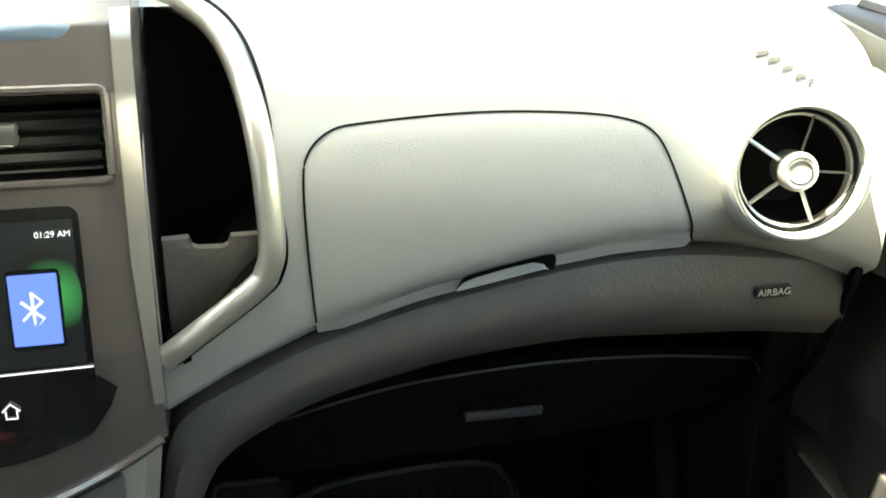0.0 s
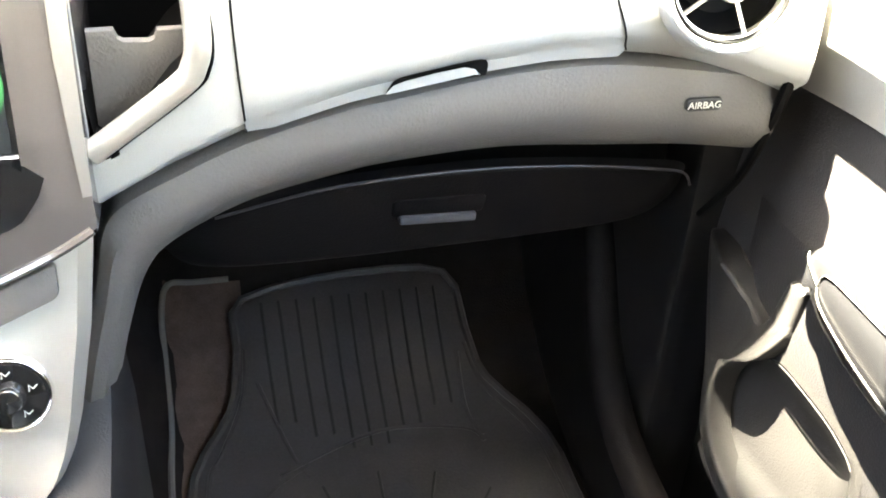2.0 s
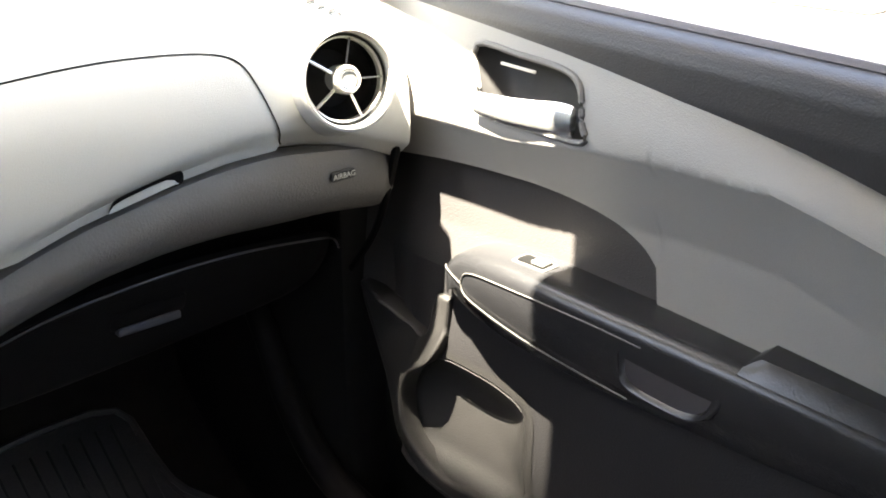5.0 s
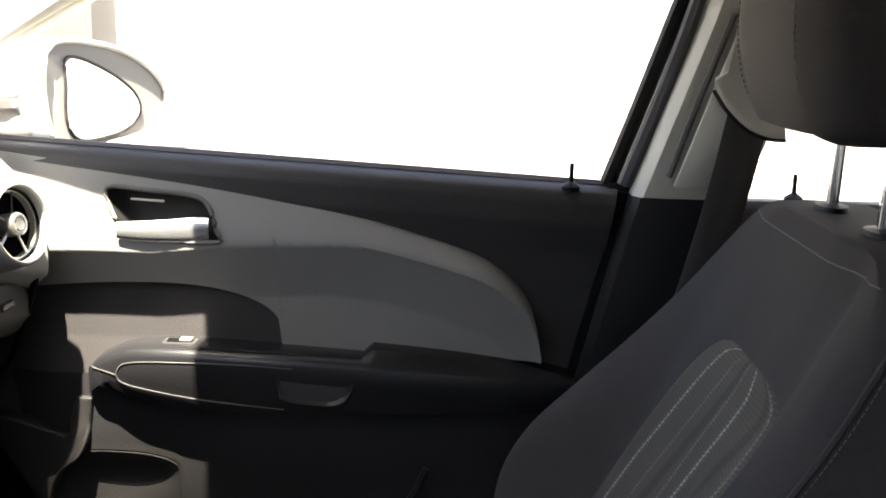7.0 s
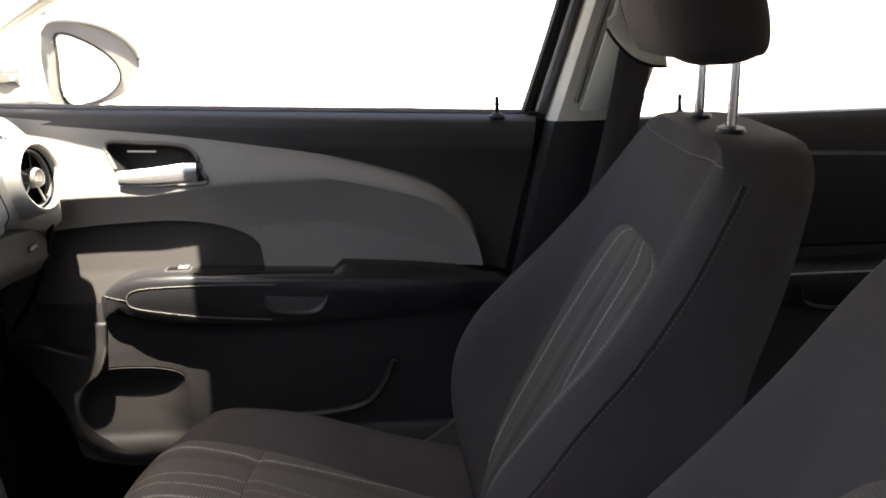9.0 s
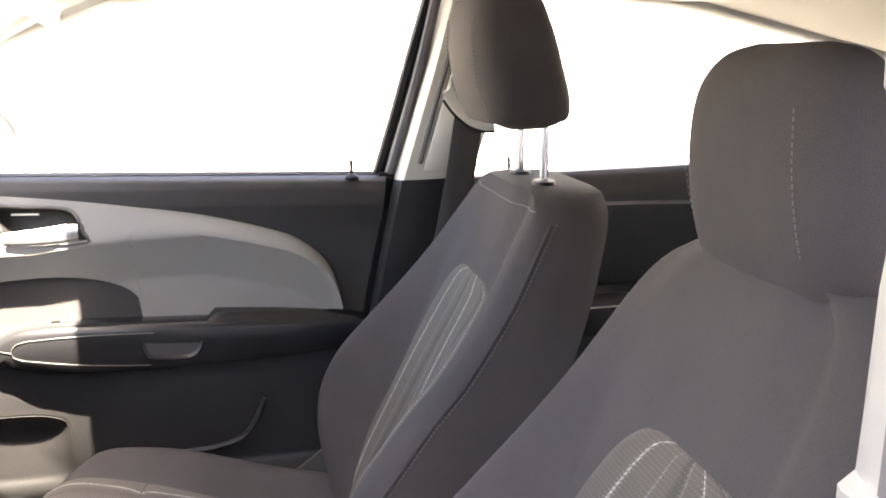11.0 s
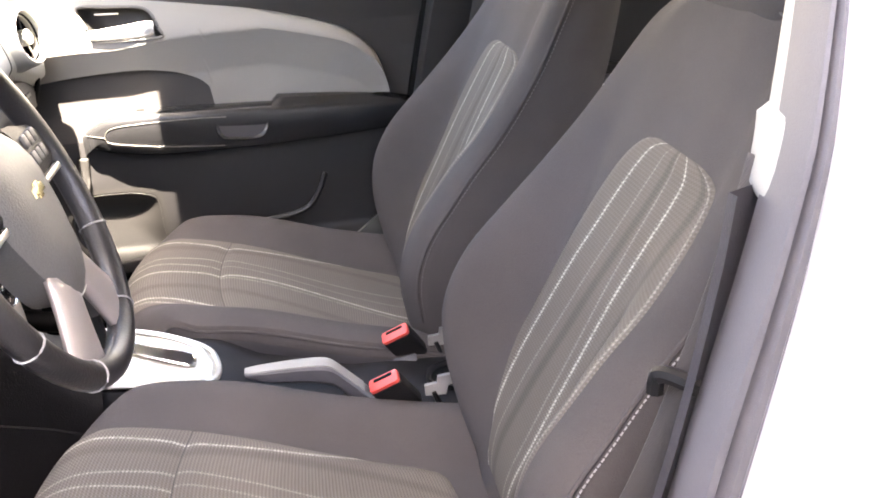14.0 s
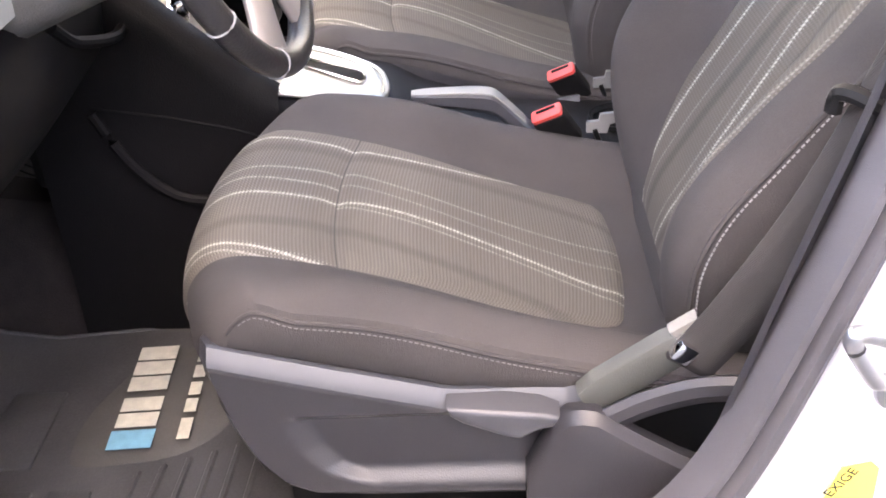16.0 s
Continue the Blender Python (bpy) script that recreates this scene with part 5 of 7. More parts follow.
o = part("webbing", bm, M_BELT, belt)
o.modifiers.new("thick", "SOLIDIFY").thickness = 0.002

# grab handles on the roof rail
grab = thing("grab_handle", "pale folding grab handle above the rear door", "grab handle", (0.575, -0.44, 1.205))
bm = bmesh.new()
tube(bm, smooth_line([(0.02, 0.105, 0.012), (0.0, 0.098, -0.004), (-0.012, 0.07, -0.012), (-0.014, 0.0, -0.016), (-0.012, -0.07, -0.018), (0.0, -0.098, -0.014), (0.02, -0.105, 0.0)], 5), 0.009, 8, flat=0.8)
part("grip", bm, M_BEIGE, grab)
for sy in (0.085, -0.085):
    bm = bmesh.new()
    box(bm, (-0.004, sy - 0.022, -0.012), (0.03, sy + 0.022, 0.014), 0.006)
    part("mount", bm, M_BEIGE, grab)
tagged(copy_thing(grab, pose(0.555, 0.24, 1.25)), "pale folding grab handle above the front door")


# ---- centre pillar, driver's side, with the open doorway's seal and painted flange ----
dp = thing("driver_pillar", "white centre pillar with rubber door seal beside the open doorway", "pillar", (-0.77, 0.05, 0.6))
MDP = Matrix.Translation(-Vector((-0.77, 0.05, 0.6)))


def qpart(name, bm, material, parent=None, label=""):
    bmesh.ops.transform(bm, matrix=MDP, verts=bm.verts)
    return part(name, bm, material, parent or dp, label)


OUT = [(-0.020, 1.24), (-0.006, 1.154), (0.008, 1.04), (0.028, 0.91), (0.048, 0.79), (0.074, 0.675), (0.104, 0.56), (0.17, 0.345), (0.25, 0.20), (0.40, 0.125), (0.70, 0.115), (1.04, 0.12)]
INN = [(-0.012, 1.24), (0.003, 1.154), (0.021, 1.04), (0.050, 0.91), (0.080, 0.79), (0.113, 0.675), (0.145, 0.56), (0.218, 0.345), (0.30, 0.245), (0.44, 0.175), (0.70, 0.162), (1.04, 0.165)]
o_ = smooth_line([(0, a, b) for a, b in OUT], 6)
i_ = smooth_line([(0, a, b) for a, b in INN], 6)


def lean(z):
    return 0.10 * max(0, (z - 0.88) / 0.35) ** 1.2


rows = []
for a, b in zip(o_, i_):
    L = lean(a.z)
    sec = []
    for f, x in ((-0.05, -0.768), (0.03, -0.776), (0.22, -0.784), (0.42, -0.785), (0.52, -0.780), (0.60, -0.776), (0.70, -0.782), (0.84, -0.780), (0.96, -0.768), (1.0, -0.750), (0.98, -0.735)):
        p = a.lerp(b, f)
        sec.append(Vector((x + L, p.y, p.z)))
    rows.append(sec)
bm = bmesh.new()
grid(bm, rows)
qpart("door_seal", bm, M_RUBBER, label="grey rubber door seal")
rows = []
for a in o_[:44]:
    L = lean(a.z)
    yr = interp(a.z, ((0.2, -0.13), (0.8, -0.040), (0.867, -0.034), (0.92, -0.039), (1.0, -0.048), (1.1, -0.053), (1.3, -0.052)))
    rows.append([(-0.766 + L, a.y + 0.004, a.z), (-0.790 + L, a.y - 0.004, a.z), (-0.797 + L, a.y + (yr - a.y) * 0.3, a.z), (-0.805 + L, a.y + (yr - a.y) * 0.7, a.z), (-0.812 + L, yr, a.z), (-0.80 + L, yr - 0.012, a.z), (-0.76 + L, yr - 0.018, a.z)])
bm = bmesh.new()
grid(bm, rows)
qpart("pillar_skin", bm, M_WHITE, label="white painted pillar flange")
bm = bmesh.new()
tube(bm, [(-0.818 + lean(z), interp(z, ((0.2, -0.138), (0.8, -0.046), (0.867, -0.040), (0.92, -0.045), (1.0, -0.054), (1.1, -0.059), (1.3, -0.058))), z) for z in [0.60 + 0.04 * k for k in range(17)]], 0.004, 8)
qpart("rear_door_seal", bm, M_RUBBER, label="dark seal of the rear door")
# pale inner trim with its steps
edge_in = ((0.833, 0.050), (0.845, 0.066), (0.857, 0.064), (0.898, 0.058), (0.904, 0.048), (0.912, 0.046), (0.985, 0.029), (1.03, 0.014), (1.078, 0.006), (1.086, 0.014), (1.145, 0.002), (1.25, -0.018))
edge_out = ((0.833, 0.068), (0.855, 0.064), (0.911, 0.050), (0.988, 0.030), (1.033, 0.019), (1.101, 0.010), (1.145, 0.004), (1.25, -0.016))
bm = bmesh.new()
rows = []
for z in [0.836, 0.842, 0.850, 0.862, 0.875, 0.886, 0.894, 0.898, 0.901, 0.904, 0.908, 0.93, 0.96, 0.99, 1.02, 1.05, 1.07, 1.076, 1.080, 1.084, 1.088, 1.11, 1.14, 1.18, 1.22, 1.25]:
    L, yi, yo = lean(z) * 0.9, interp(z, edge_in), interp(z, edge_out)
    rows.append([(-0.768 + L, yo - 0.004, z), (-0.750 + L, yo - 0.001, z), (-0.732 + L, (yi + yo) / 2 + 0.001, z), (-0.715 + L, yi, z), (-0.707 + L, yi - 0.003, z), (-0.700 + L, yi - 0.02, z), (-0.700 + L, yi - 0.09, z)])
grid(bm, rows)
qpart("upper_trim", bm, M_TRIMG, label="pale stepped pillar trim")
bm = bmesh.new()
rows = []
for z in [0.848 - 0.05 * k for k in range(14)]:
    y = interp(z, ((0.2, 0.30), (0.345, 0.205), (0.56, 0.150), (0.675, 0.118), (0.79, 0.092), (0.85, 0.082)))
    rows.append([(-0.745, y + 0.004, z), (-0.735, y + 0.006, z), (-0.722, y - 0.02, z), (-0.718, y - 0.09, z), (-0.74, y - 0.16, z)])
grid(bm, rows)
qpart("lower_trim", bm, M_SEATPLASTIC, label="grey lower pillar trim")

# door striker and label on the flange
striker = thing("door_striker", "steel door striker with two bolts on the white pillar", "striker", (-0.797, 0.072, 0.494))
for cy, cz in ((-0.004, 0.025), (0.003, -0.025)):
    bm = bmesh.new()
    loft(bm, [[(-x, cy + 1.05 * r * math.cos(a), cz + r * math.sin(a)) for a in [k * math.pi / 10 for k in range(20)]] for r, x in ((0.021, 0.0), (0.0215, 0.003), (0.020, 0.006), (0.0185, 0.0065))])
    ear = part("ear", bm, M_STEEL, striker)
    bm = bmesh.new()
    loft(bm, [[(-x, cy + r * math.cos(a), cz + r * math.sin(a)) for a in [k * math.pi / 10 for k in range(20)]] for r, x in ((0.0115, 0.006), (0.0115, 0.009), (0.010, 0.0105), (0.0065, 0.011), (0.006, 0.008), (0.003, 0.0075))])
    part("bolt", bm, M_STEEL, ear)
bm = bmesh.new()
prism(bm, [(0.0, a, b) for a, b in ((-0.014, 0.010), (0.012, 0.020), (0.020, 0.008), (0.016, -0.014), (-0.008, -0.012))], (-0.007, 0, 0), 0.002)
part("base_plate", bm, M_STEEL, striker)
bm = bmesh.new()
tube(bm, smooth_line([(-0.005, 0.002, 0.020), (-0.020, 0.030, 0.042), (-0.031, 0.056, 0.056), (-0.034, 0.064, 0.056), (-0.034, 0.062, 0.046), (-0.034, 0.050, 0.026), (-0.033, 0.042, 0.014), (-0.030, 0.036, 0.008), (-0.018, 0.020, -0.002), (-0.005, 0.004, -0.008)], 5), 0.0075, 10)
part("loop", bm, M_STEEL, striker)
sticker = thing("tyre_label", "yellow printed label on the white pillar", "label", (-0.8035, 0.104, 0.370))
bm = bmesh.new()
prism(bm, [(0.0, a, b) for a, b in ((-0.016, 0.024), (0.008, 0.018), (0.026, -0.05), (-0.026, -0.055), (-0.024, 0.016))], (-0.001, 0, 0))
part("label_sheet", bm, M_YELLOW, sticker)
text("label_text", "EXIGE", 0.0138, M_INK, Matrix.Translation((-0.0014, 0.006, 0.0)) @ Matrix.Rotation(radians(-90), 4, "Z") @ Matrix.Rotation(radians(90), 4, "X") @ Matrix.Rotation(radians(58), 4, "Z"), sticker, 0.0002)


# ---- driver's door, swung open on its front hinges ----
od = thing("front_door", "white driver door standing wide open", "car door", (-0.79, 1.06, 0.30))
od.matrix_basis = Matrix.Translation((-0.79, 1.06, 0.30)) @ Matrix.Rotation(radians(-68), 4, "Z")
bm = bmesh.new()
box(bm, (-0.060, -1.0, -0.22), (-0.030, -0.02, 0.58), 0.012, 3)
part("skin", bm, M_WHITE, od, "white painted outer skin")
bm = bmesh.new()
box(bm, (-0.030, -0.99, -0.20), (0.030, -0.03, 0.585), 0.02, 3)
part("card", bm, M_DOORLOW, od, "dark inner door card")
bm = bmesh.new()
box(bm, (0.030, -0.95, 0.27), (0.085, -0.20, 0.36), 0.025, 3)
part("armrest", bm, M_DOORLOW, od)
bm = bmesh.new()
tube(bm, smooth_line([(-0.02, -0.02, 0.58), (-0.03, -0.25, 0.73), (-0.05, -0.5, 0.88), (-0.06, -0.75, 0.92), (-0.05, -0.95, 0.89), (-0.02, -0.99, 0.58)], 5), 0.02, 8)
part("window_frame", bm, M_BLACK, od)

# ---- front seats ----
def sst(a, b, x):
    t = min(1, max(0, (x - a) / (b - a)))
    return t * t * (3 - 2 * t)


def table(rows, n=5):
    return [(p.x, p.y) for p in smooth_line([(a, b, 0) for a, b in rows], n)]


# backrest: front line at the middle, at the two bolsters, half width and rear line, all by height
bmid = table(((0.30, 0.205), (0.36, 0.190), (0.45, 0.150), (0.55, 0.105), (0.65, 0.062), (0.72, 0.030), (0.78, 0.002), (0.84, -0.028), (0.90, -0.058), (0.94, -0.085)))
bbol = table(((0.30, 0.200), (0.38, 0.220), (0.46, 0.232), (0.53, 0.225), (0.60, 0.190), (0.66, 0.135), (0.72, 0.075), (0.78, 0.020), (0.84, -0.028), (0.90, -0.070), (0.94, -0.10)))
bnear = table(((0.30, 0.195), (0.36, 0.212), (0.42, 0.220), (0.47, 0.215), (0.523, 0.193), (0.577, 0.152), (0.62, 0.116), (0.665, 0.074), (0.72, 0.034), (0.78, -0.004), (0.84, -0.035), (0.90, -0.072), (0.94, -0.10)))
bwid = table(((0.30, 0.210), (0.38, 0.232), (0.46, 0.246), (0.55, 0.250), (0.65, 0.238), (0.72, 0.235), (0.78, 0.232), (0.83, 0.230), (0.865, 0.222), (0.890, 0.207), (0.908, 0.184), (0.922, 0.148)))
brear = table(((0.30, 0.03), (0.45, -0.04), (0.65, -0.092), (0.80, -0.120), (0.90, -0.148), (0.94, -0.140)))
# the striped back panel's two edges by height
pan_far = table(((0.325, 0.100), (0.37, 0.126), (0.40, 0.141), (0.467, 0.149), (0.529, 0.146), (0.614, 0.132), (0.673, 0.110), (0.706, 0.096), (0.74, 0.076), (0.765, 0.052), (0.780, 0.022), (0.787, -0.030)))
pan_near = table(((0.325, -0.110), (0.37, -0.145), (0.42, -0.170), (0.50, -0.184), (0.60, -0.190), (0.70, -0.188), (0.74, -0.184), (0.765, -0.172), (0.779, -0.142), (0.786, -0.098), (0.789, -0.045)))


def back_front(u, z):
    w, m = interp(z, bwid), interp(z, bmid)
    f = abs(u) / w
    if u > 0:
        y = m + (interp(z, bbol) - m) * sst(0.52, 0.88, f)
        return y - (0.030 * ((f - 0.86) / 0.14) ** 2 if f > 0.86 else 0)
    y = m + (interp(z, bnear) - m) * sst(0.42, 0.72, f) + 0.006 * sst(0.68, 0.80, f) * (1 - sst(0.86, 1.0, f))
    return y - (0.010 * ((f - 0.90) / 0.10) ** 2 if f > 0.90 else 0)


# cushion: its section from the rear edge to the nose, as (y, z), walked by s from 0 to 1
CUSH = smooth_line([(0, a, b) for a, b in ((0.13, 0.288), (0.20, 0.292), (0.258, 0.302), (0.32, 0.318), (0.40, 0.345), (0.50, 0.384), (0.577, 0.409), (0.64, 0.424), (0.69, 0.431), (0.722, 0.427), (0.750, 0.411), (0.770, 0.383), (0.778, 0.348), (0.777, 0.314), (0.766, 0.290))], 8)
S_SEAM = 48 / (len(CUSH) - 1)
CUSH_W = 0.262
cbump = table(((0.12, 0.050), (0.28, 0.053), (0.40, 0.046), (0.50, 0.040), (0.56, 0.033), (0.64, 0.020), (0.70, 0.010), (0.79, 0.004)))


def cushion_at(u, s):
    k = min(max(s, 0), 1) * (len(CUSH) - 1)
    i = min(int(k), len(CUSH) - 2)
    p = CUSH[i].lerp(CUSH[i + 1], k - i)
    f = abs(u) / CUSH_W
    y = p.y - sst(0.58, 0.78, p.y) * (0.078 if u > 0 else 0.068) * (abs(u) / 0.25) ** 2.4
    z = p.z + interp(p.y, cbump) * sst(0.52, 0.84, f) - (0.030 if u > 0 else 0.010) * max(0, (f - 0.86) / 0.14) ** 2 + (0.045 if u > 0 else 0.012) * u * (1 if p.z > 0.36 or p.y < 0.6 else 0.4)
    if u < 0:
        z += 0.016 * sst(0.60, 0.70, p.y) * sst(0.55, 1.0, f)
    return Vector((u, y, z))


def uv_grid(bm, rows, stripe, weave):
    """A sheet with two maps: stripe (across 0 to 1, along 0 to 1) and weave (metres)."""
    V = grid(bm, rows)
    la, lb = bm.loops.layers.uv.new("stripe"), bm.loops.layers.uv.new("weave")
    where = {v: (stripe[i][j], weave[i][j]) for i, r in enumerate(V) for j, v in enumerate(r)}
    for f in bm.faces:
        for lp in f.loops:
            lp[la].uv, lp[lb].uv = where[lp.vert]
    return V


def sewn(name, rows, material, parent, along):
    """A striped cloth panel from rows of points; along gives each row's place on the stripes."""
    n = len(rows[0])
    st = [[(j / (n - 1), a) for j in range(n)] for a in along]
    we, run = [], 0.0
    for i, r in enumerate(rows):
        if i:
            run += (Vector(r[n // 2]) - Vector(rows[i - 1][n // 2])).length
        we.append([(Vector(p).x, run) for p in r])
    bm = bmesh.new()
    uv_grid(bm, rows, st, we)
    return part(name, bm, material, parent, "grey woven panel with pale stitched stripes")


def valance_top(y):
    return interp(y, ((0.20, 0.322), (0.28, 0.338), (0.333, 0.326), (0.40, 0.327), (0.451, 0.334), (0.567, 0.364), (0.691, 0.398), (0.72, 0.404)))


def valance_x(y, z):
    """Half width of the side cover, with the shallow hollow pressed into it."""
    front = interp(z, ((0.205, 0.545), (0.218, 0.575), (0.235, 0.602), (0.26, 0.622), (0.31, 0.640)))
    hollow = sst(0.0, 0.030, front - y) * sst(0.205, 0.230, z) * (1 - sst(0.292, 0.312, z))
    return 0.284 + 0.005 * sst(0.34, 0.20, z) - 0.016 * hollow - 0.10 * max(0, (y - 0.672)) ** 1.3


HEAD_ROWS = ((0.990, 0.070, -0.030, -0.095), (0.996, 0.100, -0.016, -0.108), (1.010, 0.122, -0.006, -0.116), (1.04, 0.134, 0.004, -0.114), (1.08, 0.138, 0.012, -0.104), (1.12, 0.136, 0.014, -0.094), (1.155, 0.128, 0.010, -0.083), (1.178, 0.112, 0.001, -0.074), (1.192, 0.088, -0.012, -0.064), (1.198, 0.05, -0.026, -0.050))


def stitches(name, line, parent, material, out, r=0.0008, gap=0.4):
    """A row of short stitches along a line of points."""
    bm = bmesh.new()
    L = [Vector(p) for p in line]
    run, nxt, step = 0.0, 0.0, 0.0062
    for a, b in zip(L, L[1:]):
        d = (b - a).length
        while nxt <= run + d:
            p = a.lerp(b, (nxt - run) / d)
            q = p + (b - a).normalized() * step * (1 - gap)
            tube(bm, [p + Vector(out), q + Vector(out)], r, 4)
            nxt += step
        run += d
    tagged(part(name, bm, material, parent, smooth=False), kind="stuff")


def seat(name, label, at, driver):
    up, cy_, by_ = (-0.088, 0.0, 0.0) if driver else (0.0, -0.035, 0.022)
    s = thing(name, label, "car seat", at, "front seats")
    # cushion shell
    bm = bmesh.new()
    rows = []
    for i in range(57):
        sv = i / 56
        top = [cushion_at(CUSH_W * (-1 + k / 22), sv) for k in range(45)]

        def side(p, sd):
            low = max(0.262, valance_top(p.y) - 0.030)
            low = min(low, p.z - 0.012)
            return [Vector((p.x + sd * 0.0050, p.y, p.z - 0.010)), Vector((p.x + sd * 0.0085, p.y - 0.002, p.z * 0.66 + low * 0.34)), Vector((p.x + sd * 0.0035, p.y - 0.003, p.z * 0.33 + low * 0.67)), Vector((p.x - sd * 0.010, p.y - 0.004, low))]
        rows.append(list(reversed(side(top[0], -1))) + top + side(top[-1], 1))
    rows.append([Vector((p.x * 0.97, p.y - 0.05, p.z - 0.012)) for p in rows[-1]])
    grid(bm, rows)
    cush = part("cushion", bm, M_CLOTH, s, "charcoal cloth cushion with raised sides")
    # striped cushion panels, rear and front of the cross seam
    for nm, material in (("seat_panel", M_STRIPE_SEAT), ("front_panel", M_STRIPE_NOSE)):
        rows, along = [], []
        nr = 30
        for j in range(nr + 1):
            g = j / nr
            row = []
            for k in range(29):
                f = -1 + k / 14
                fu = abs(f)
                seam_s = S_SEAM + 0.016 * (1 - f * f)
                if nm == "seat_panel":
                    s0, s1 = 0.120 + 0.018 * f * f + 0.012 * max(0, fu - 0.9) * 10, seam_s - 0.0008
                    half = interp(g, ((0, 0.136), (0.12, 0.143), (0.5, 0.147), (1, 0.150)))
                else:
                    s0, s1 = seam_s + 0.0008, 0.985
                    half = interp(g, ((0, 0.150), (0.3, 0.150), (0.6, 0.142), (0.8, 0.130), (1, 0.115)))
                sv = s0 + (s1 - s0) * g
                p = cushion_at(half * f, sv)
                q = cushion_at(half * f, min(1, sv + 0.01)) - cushion_at(half * f, sv - 0.01)
                nrm = Vector((0, -q.z, q.y)).normalized()
                e = min(1, 14 * (1 - fu), 16 * g, 16 * (1 - g))
                row.append(p + nrm * (0.0002 + 0.0045 * (1 - (1 - e) ** 2)))
            rows.append(list(reversed(row)))
            along.append(1 - g if nm == "seat_panel" else g)
        sewn(nm, rows, material, cush, along)
    for sd in (-1, 1):
        edge = [cushion_at(CUSH_W * sd, 0.06 + 0.66 * k / 70) for k in range(71)]
        bm = bmesh.new()
        tube(bm, [p + Vector((sd * 0.005, 0, -0.008)) for p in edge], 0.0026, 6)
        part("piping", bm, M_CLOTH, cush)
        if sd == -1 and driver:
            stitches("stitch_row", [p + Vector((sd * 0.0062, 0, -0.0135)) for p in edge[:64]], cush, M_SEAM, (sd * 0.0012, 0, 0))
    if not driver:
        # dark sheet added over the cushion's side for the shade in the gap
        bm = bmesh.new()
        low = [cushion_at(-CUSH_W, 0.08 + 0.56 * k / 40) for k in range(41)]
        grid(bm, [[p + Vector((-0.0105, 0, -0.014)) for p in low], [p + Vector((-0.0125, 0, -0.05)) for p in low], [Vector((p.x - 0.006, p.y, 0.25)) for p in low]])
        part("inner_side_shade", bm, M_SEATPLASTIC, s, "added dark sheet painting the shade beside the console")
    # backrest
    bm = bmesh.new()
    rings = []
    for k in range(50):
        z = 0.30 + (0.620 if driver else 0.604) * k / 49
        w, rr = interp(z + (0 if driver else 0.016), bwid), interp(z, brear) - (0 if driver else 0.022 * sst(0.62, 0.80, z))
        ring = [(w * (-1 + j / 36), back_front(w * (-1 + j / 36), z), z) for j in range(73)]
        yf, yn = ring[-1][1], ring[0][1]

        def flank(y0):
            return [(w + 0.006, y0 - 0.008, z), (w + 0.010, y0 - 0.022, z), (w + 0.011, y0 + (rr - y0) * 0.45, z), (w + 0.002, y0 + (rr - y0) * 0.8, z), (w * 0.9, rr, z)]
        ring = ring + flank(yf) + [(w * 0.45, rr - 0.008, z), (-w * 0.45, rr - 0.008, z)] + [(-p[0], p[1], p[2]) for p in reversed(flank(yn))]
        top = sst(0.90, 0.94, z)
        rings.append([(p[0], p[1], p[2] + 0.006 * top * (1 - (abs(p[0]) / 0.25) ** 2)) for p in ring])
    c = [sum(p[i] for p in rings[-1]) / len(rings[-1]) for i in range(3)]
    rings.append([(c[0] + (p[0] - c[0]) * 0.8, c[1] + (p[1] - c[1]) * 0.8, p[2] + 0.006) for p in rings[-1]])
    loft(bm, rings)
    back = part("backrest", bm, M_CLOTH, s, "charcoal cloth backrest with side bolsters")
    rows, along = [], []
    for j in range(53):
        g = j / 52
        z = 0.326 + (0.786 - 0.326) * (1 - (1 - g) ** 1.25)
        a, b = interp(z, pan_far), interp(z, pan_near)
        row = []
        for k in range(49):
            f = k / 48
            u = a + (b - a) * f
            e = min(1, 16 * f, 16 * (1 - f), 10 * g, 14 * (1 - g))
            row.append(Vector((u, back_front(u, z) - 0.0015 + 0.0065 * (1 - (1 - e) ** 2), z)))
        rows.append(row)
        along.append((z - 0.326) / 0.46)
    sewn("back_panel", rows, M_STRIPE_BACK, back, along)
    for sd in (-1, 1):
        line = [Vector((sd * (interp(z, bwid) + 0.0075), back_front(sd * interp(z, bwid), z) - 0.012, z)) for z in [0.375 + 0.50 * k / 60 for k in range(61)]]
        bm = bmesh.new()
        tube(bm, [p + Vector((-sd * 0.002, 0.006, 0)) for p in line], 0.0030, 6)
        part("piping", bm, M_CLOTH, back)
        if sd == -1:
            stitches("stitch_row", line, back, M_STITCH if driver else M_SEAM, (sd * 0.0016, 0, 0), 0.0011 if driver else 0.0007, 0.35)
    bm = bmesh.new()
    tube(bm, [(u, back_front(u, 0.889) - (0.02 if driver else 0) + 0.0005, 0.889) for u in [-0.19 + 0.02 * k for k in range(20)]], 0.0008, 6)
    part("top_seam", bm, M_SEAM, back, "stitched seam across the top")
    # headrest on two posts
    bm = bmesh.new()
    rings = []
    ra, rb = smooth_line([(q[0], q[1], q[2]) for q in HEAD_ROWS], 4), smooth_line([(q[0], q[3], 0) for q in HEAD_ROWS], 4)
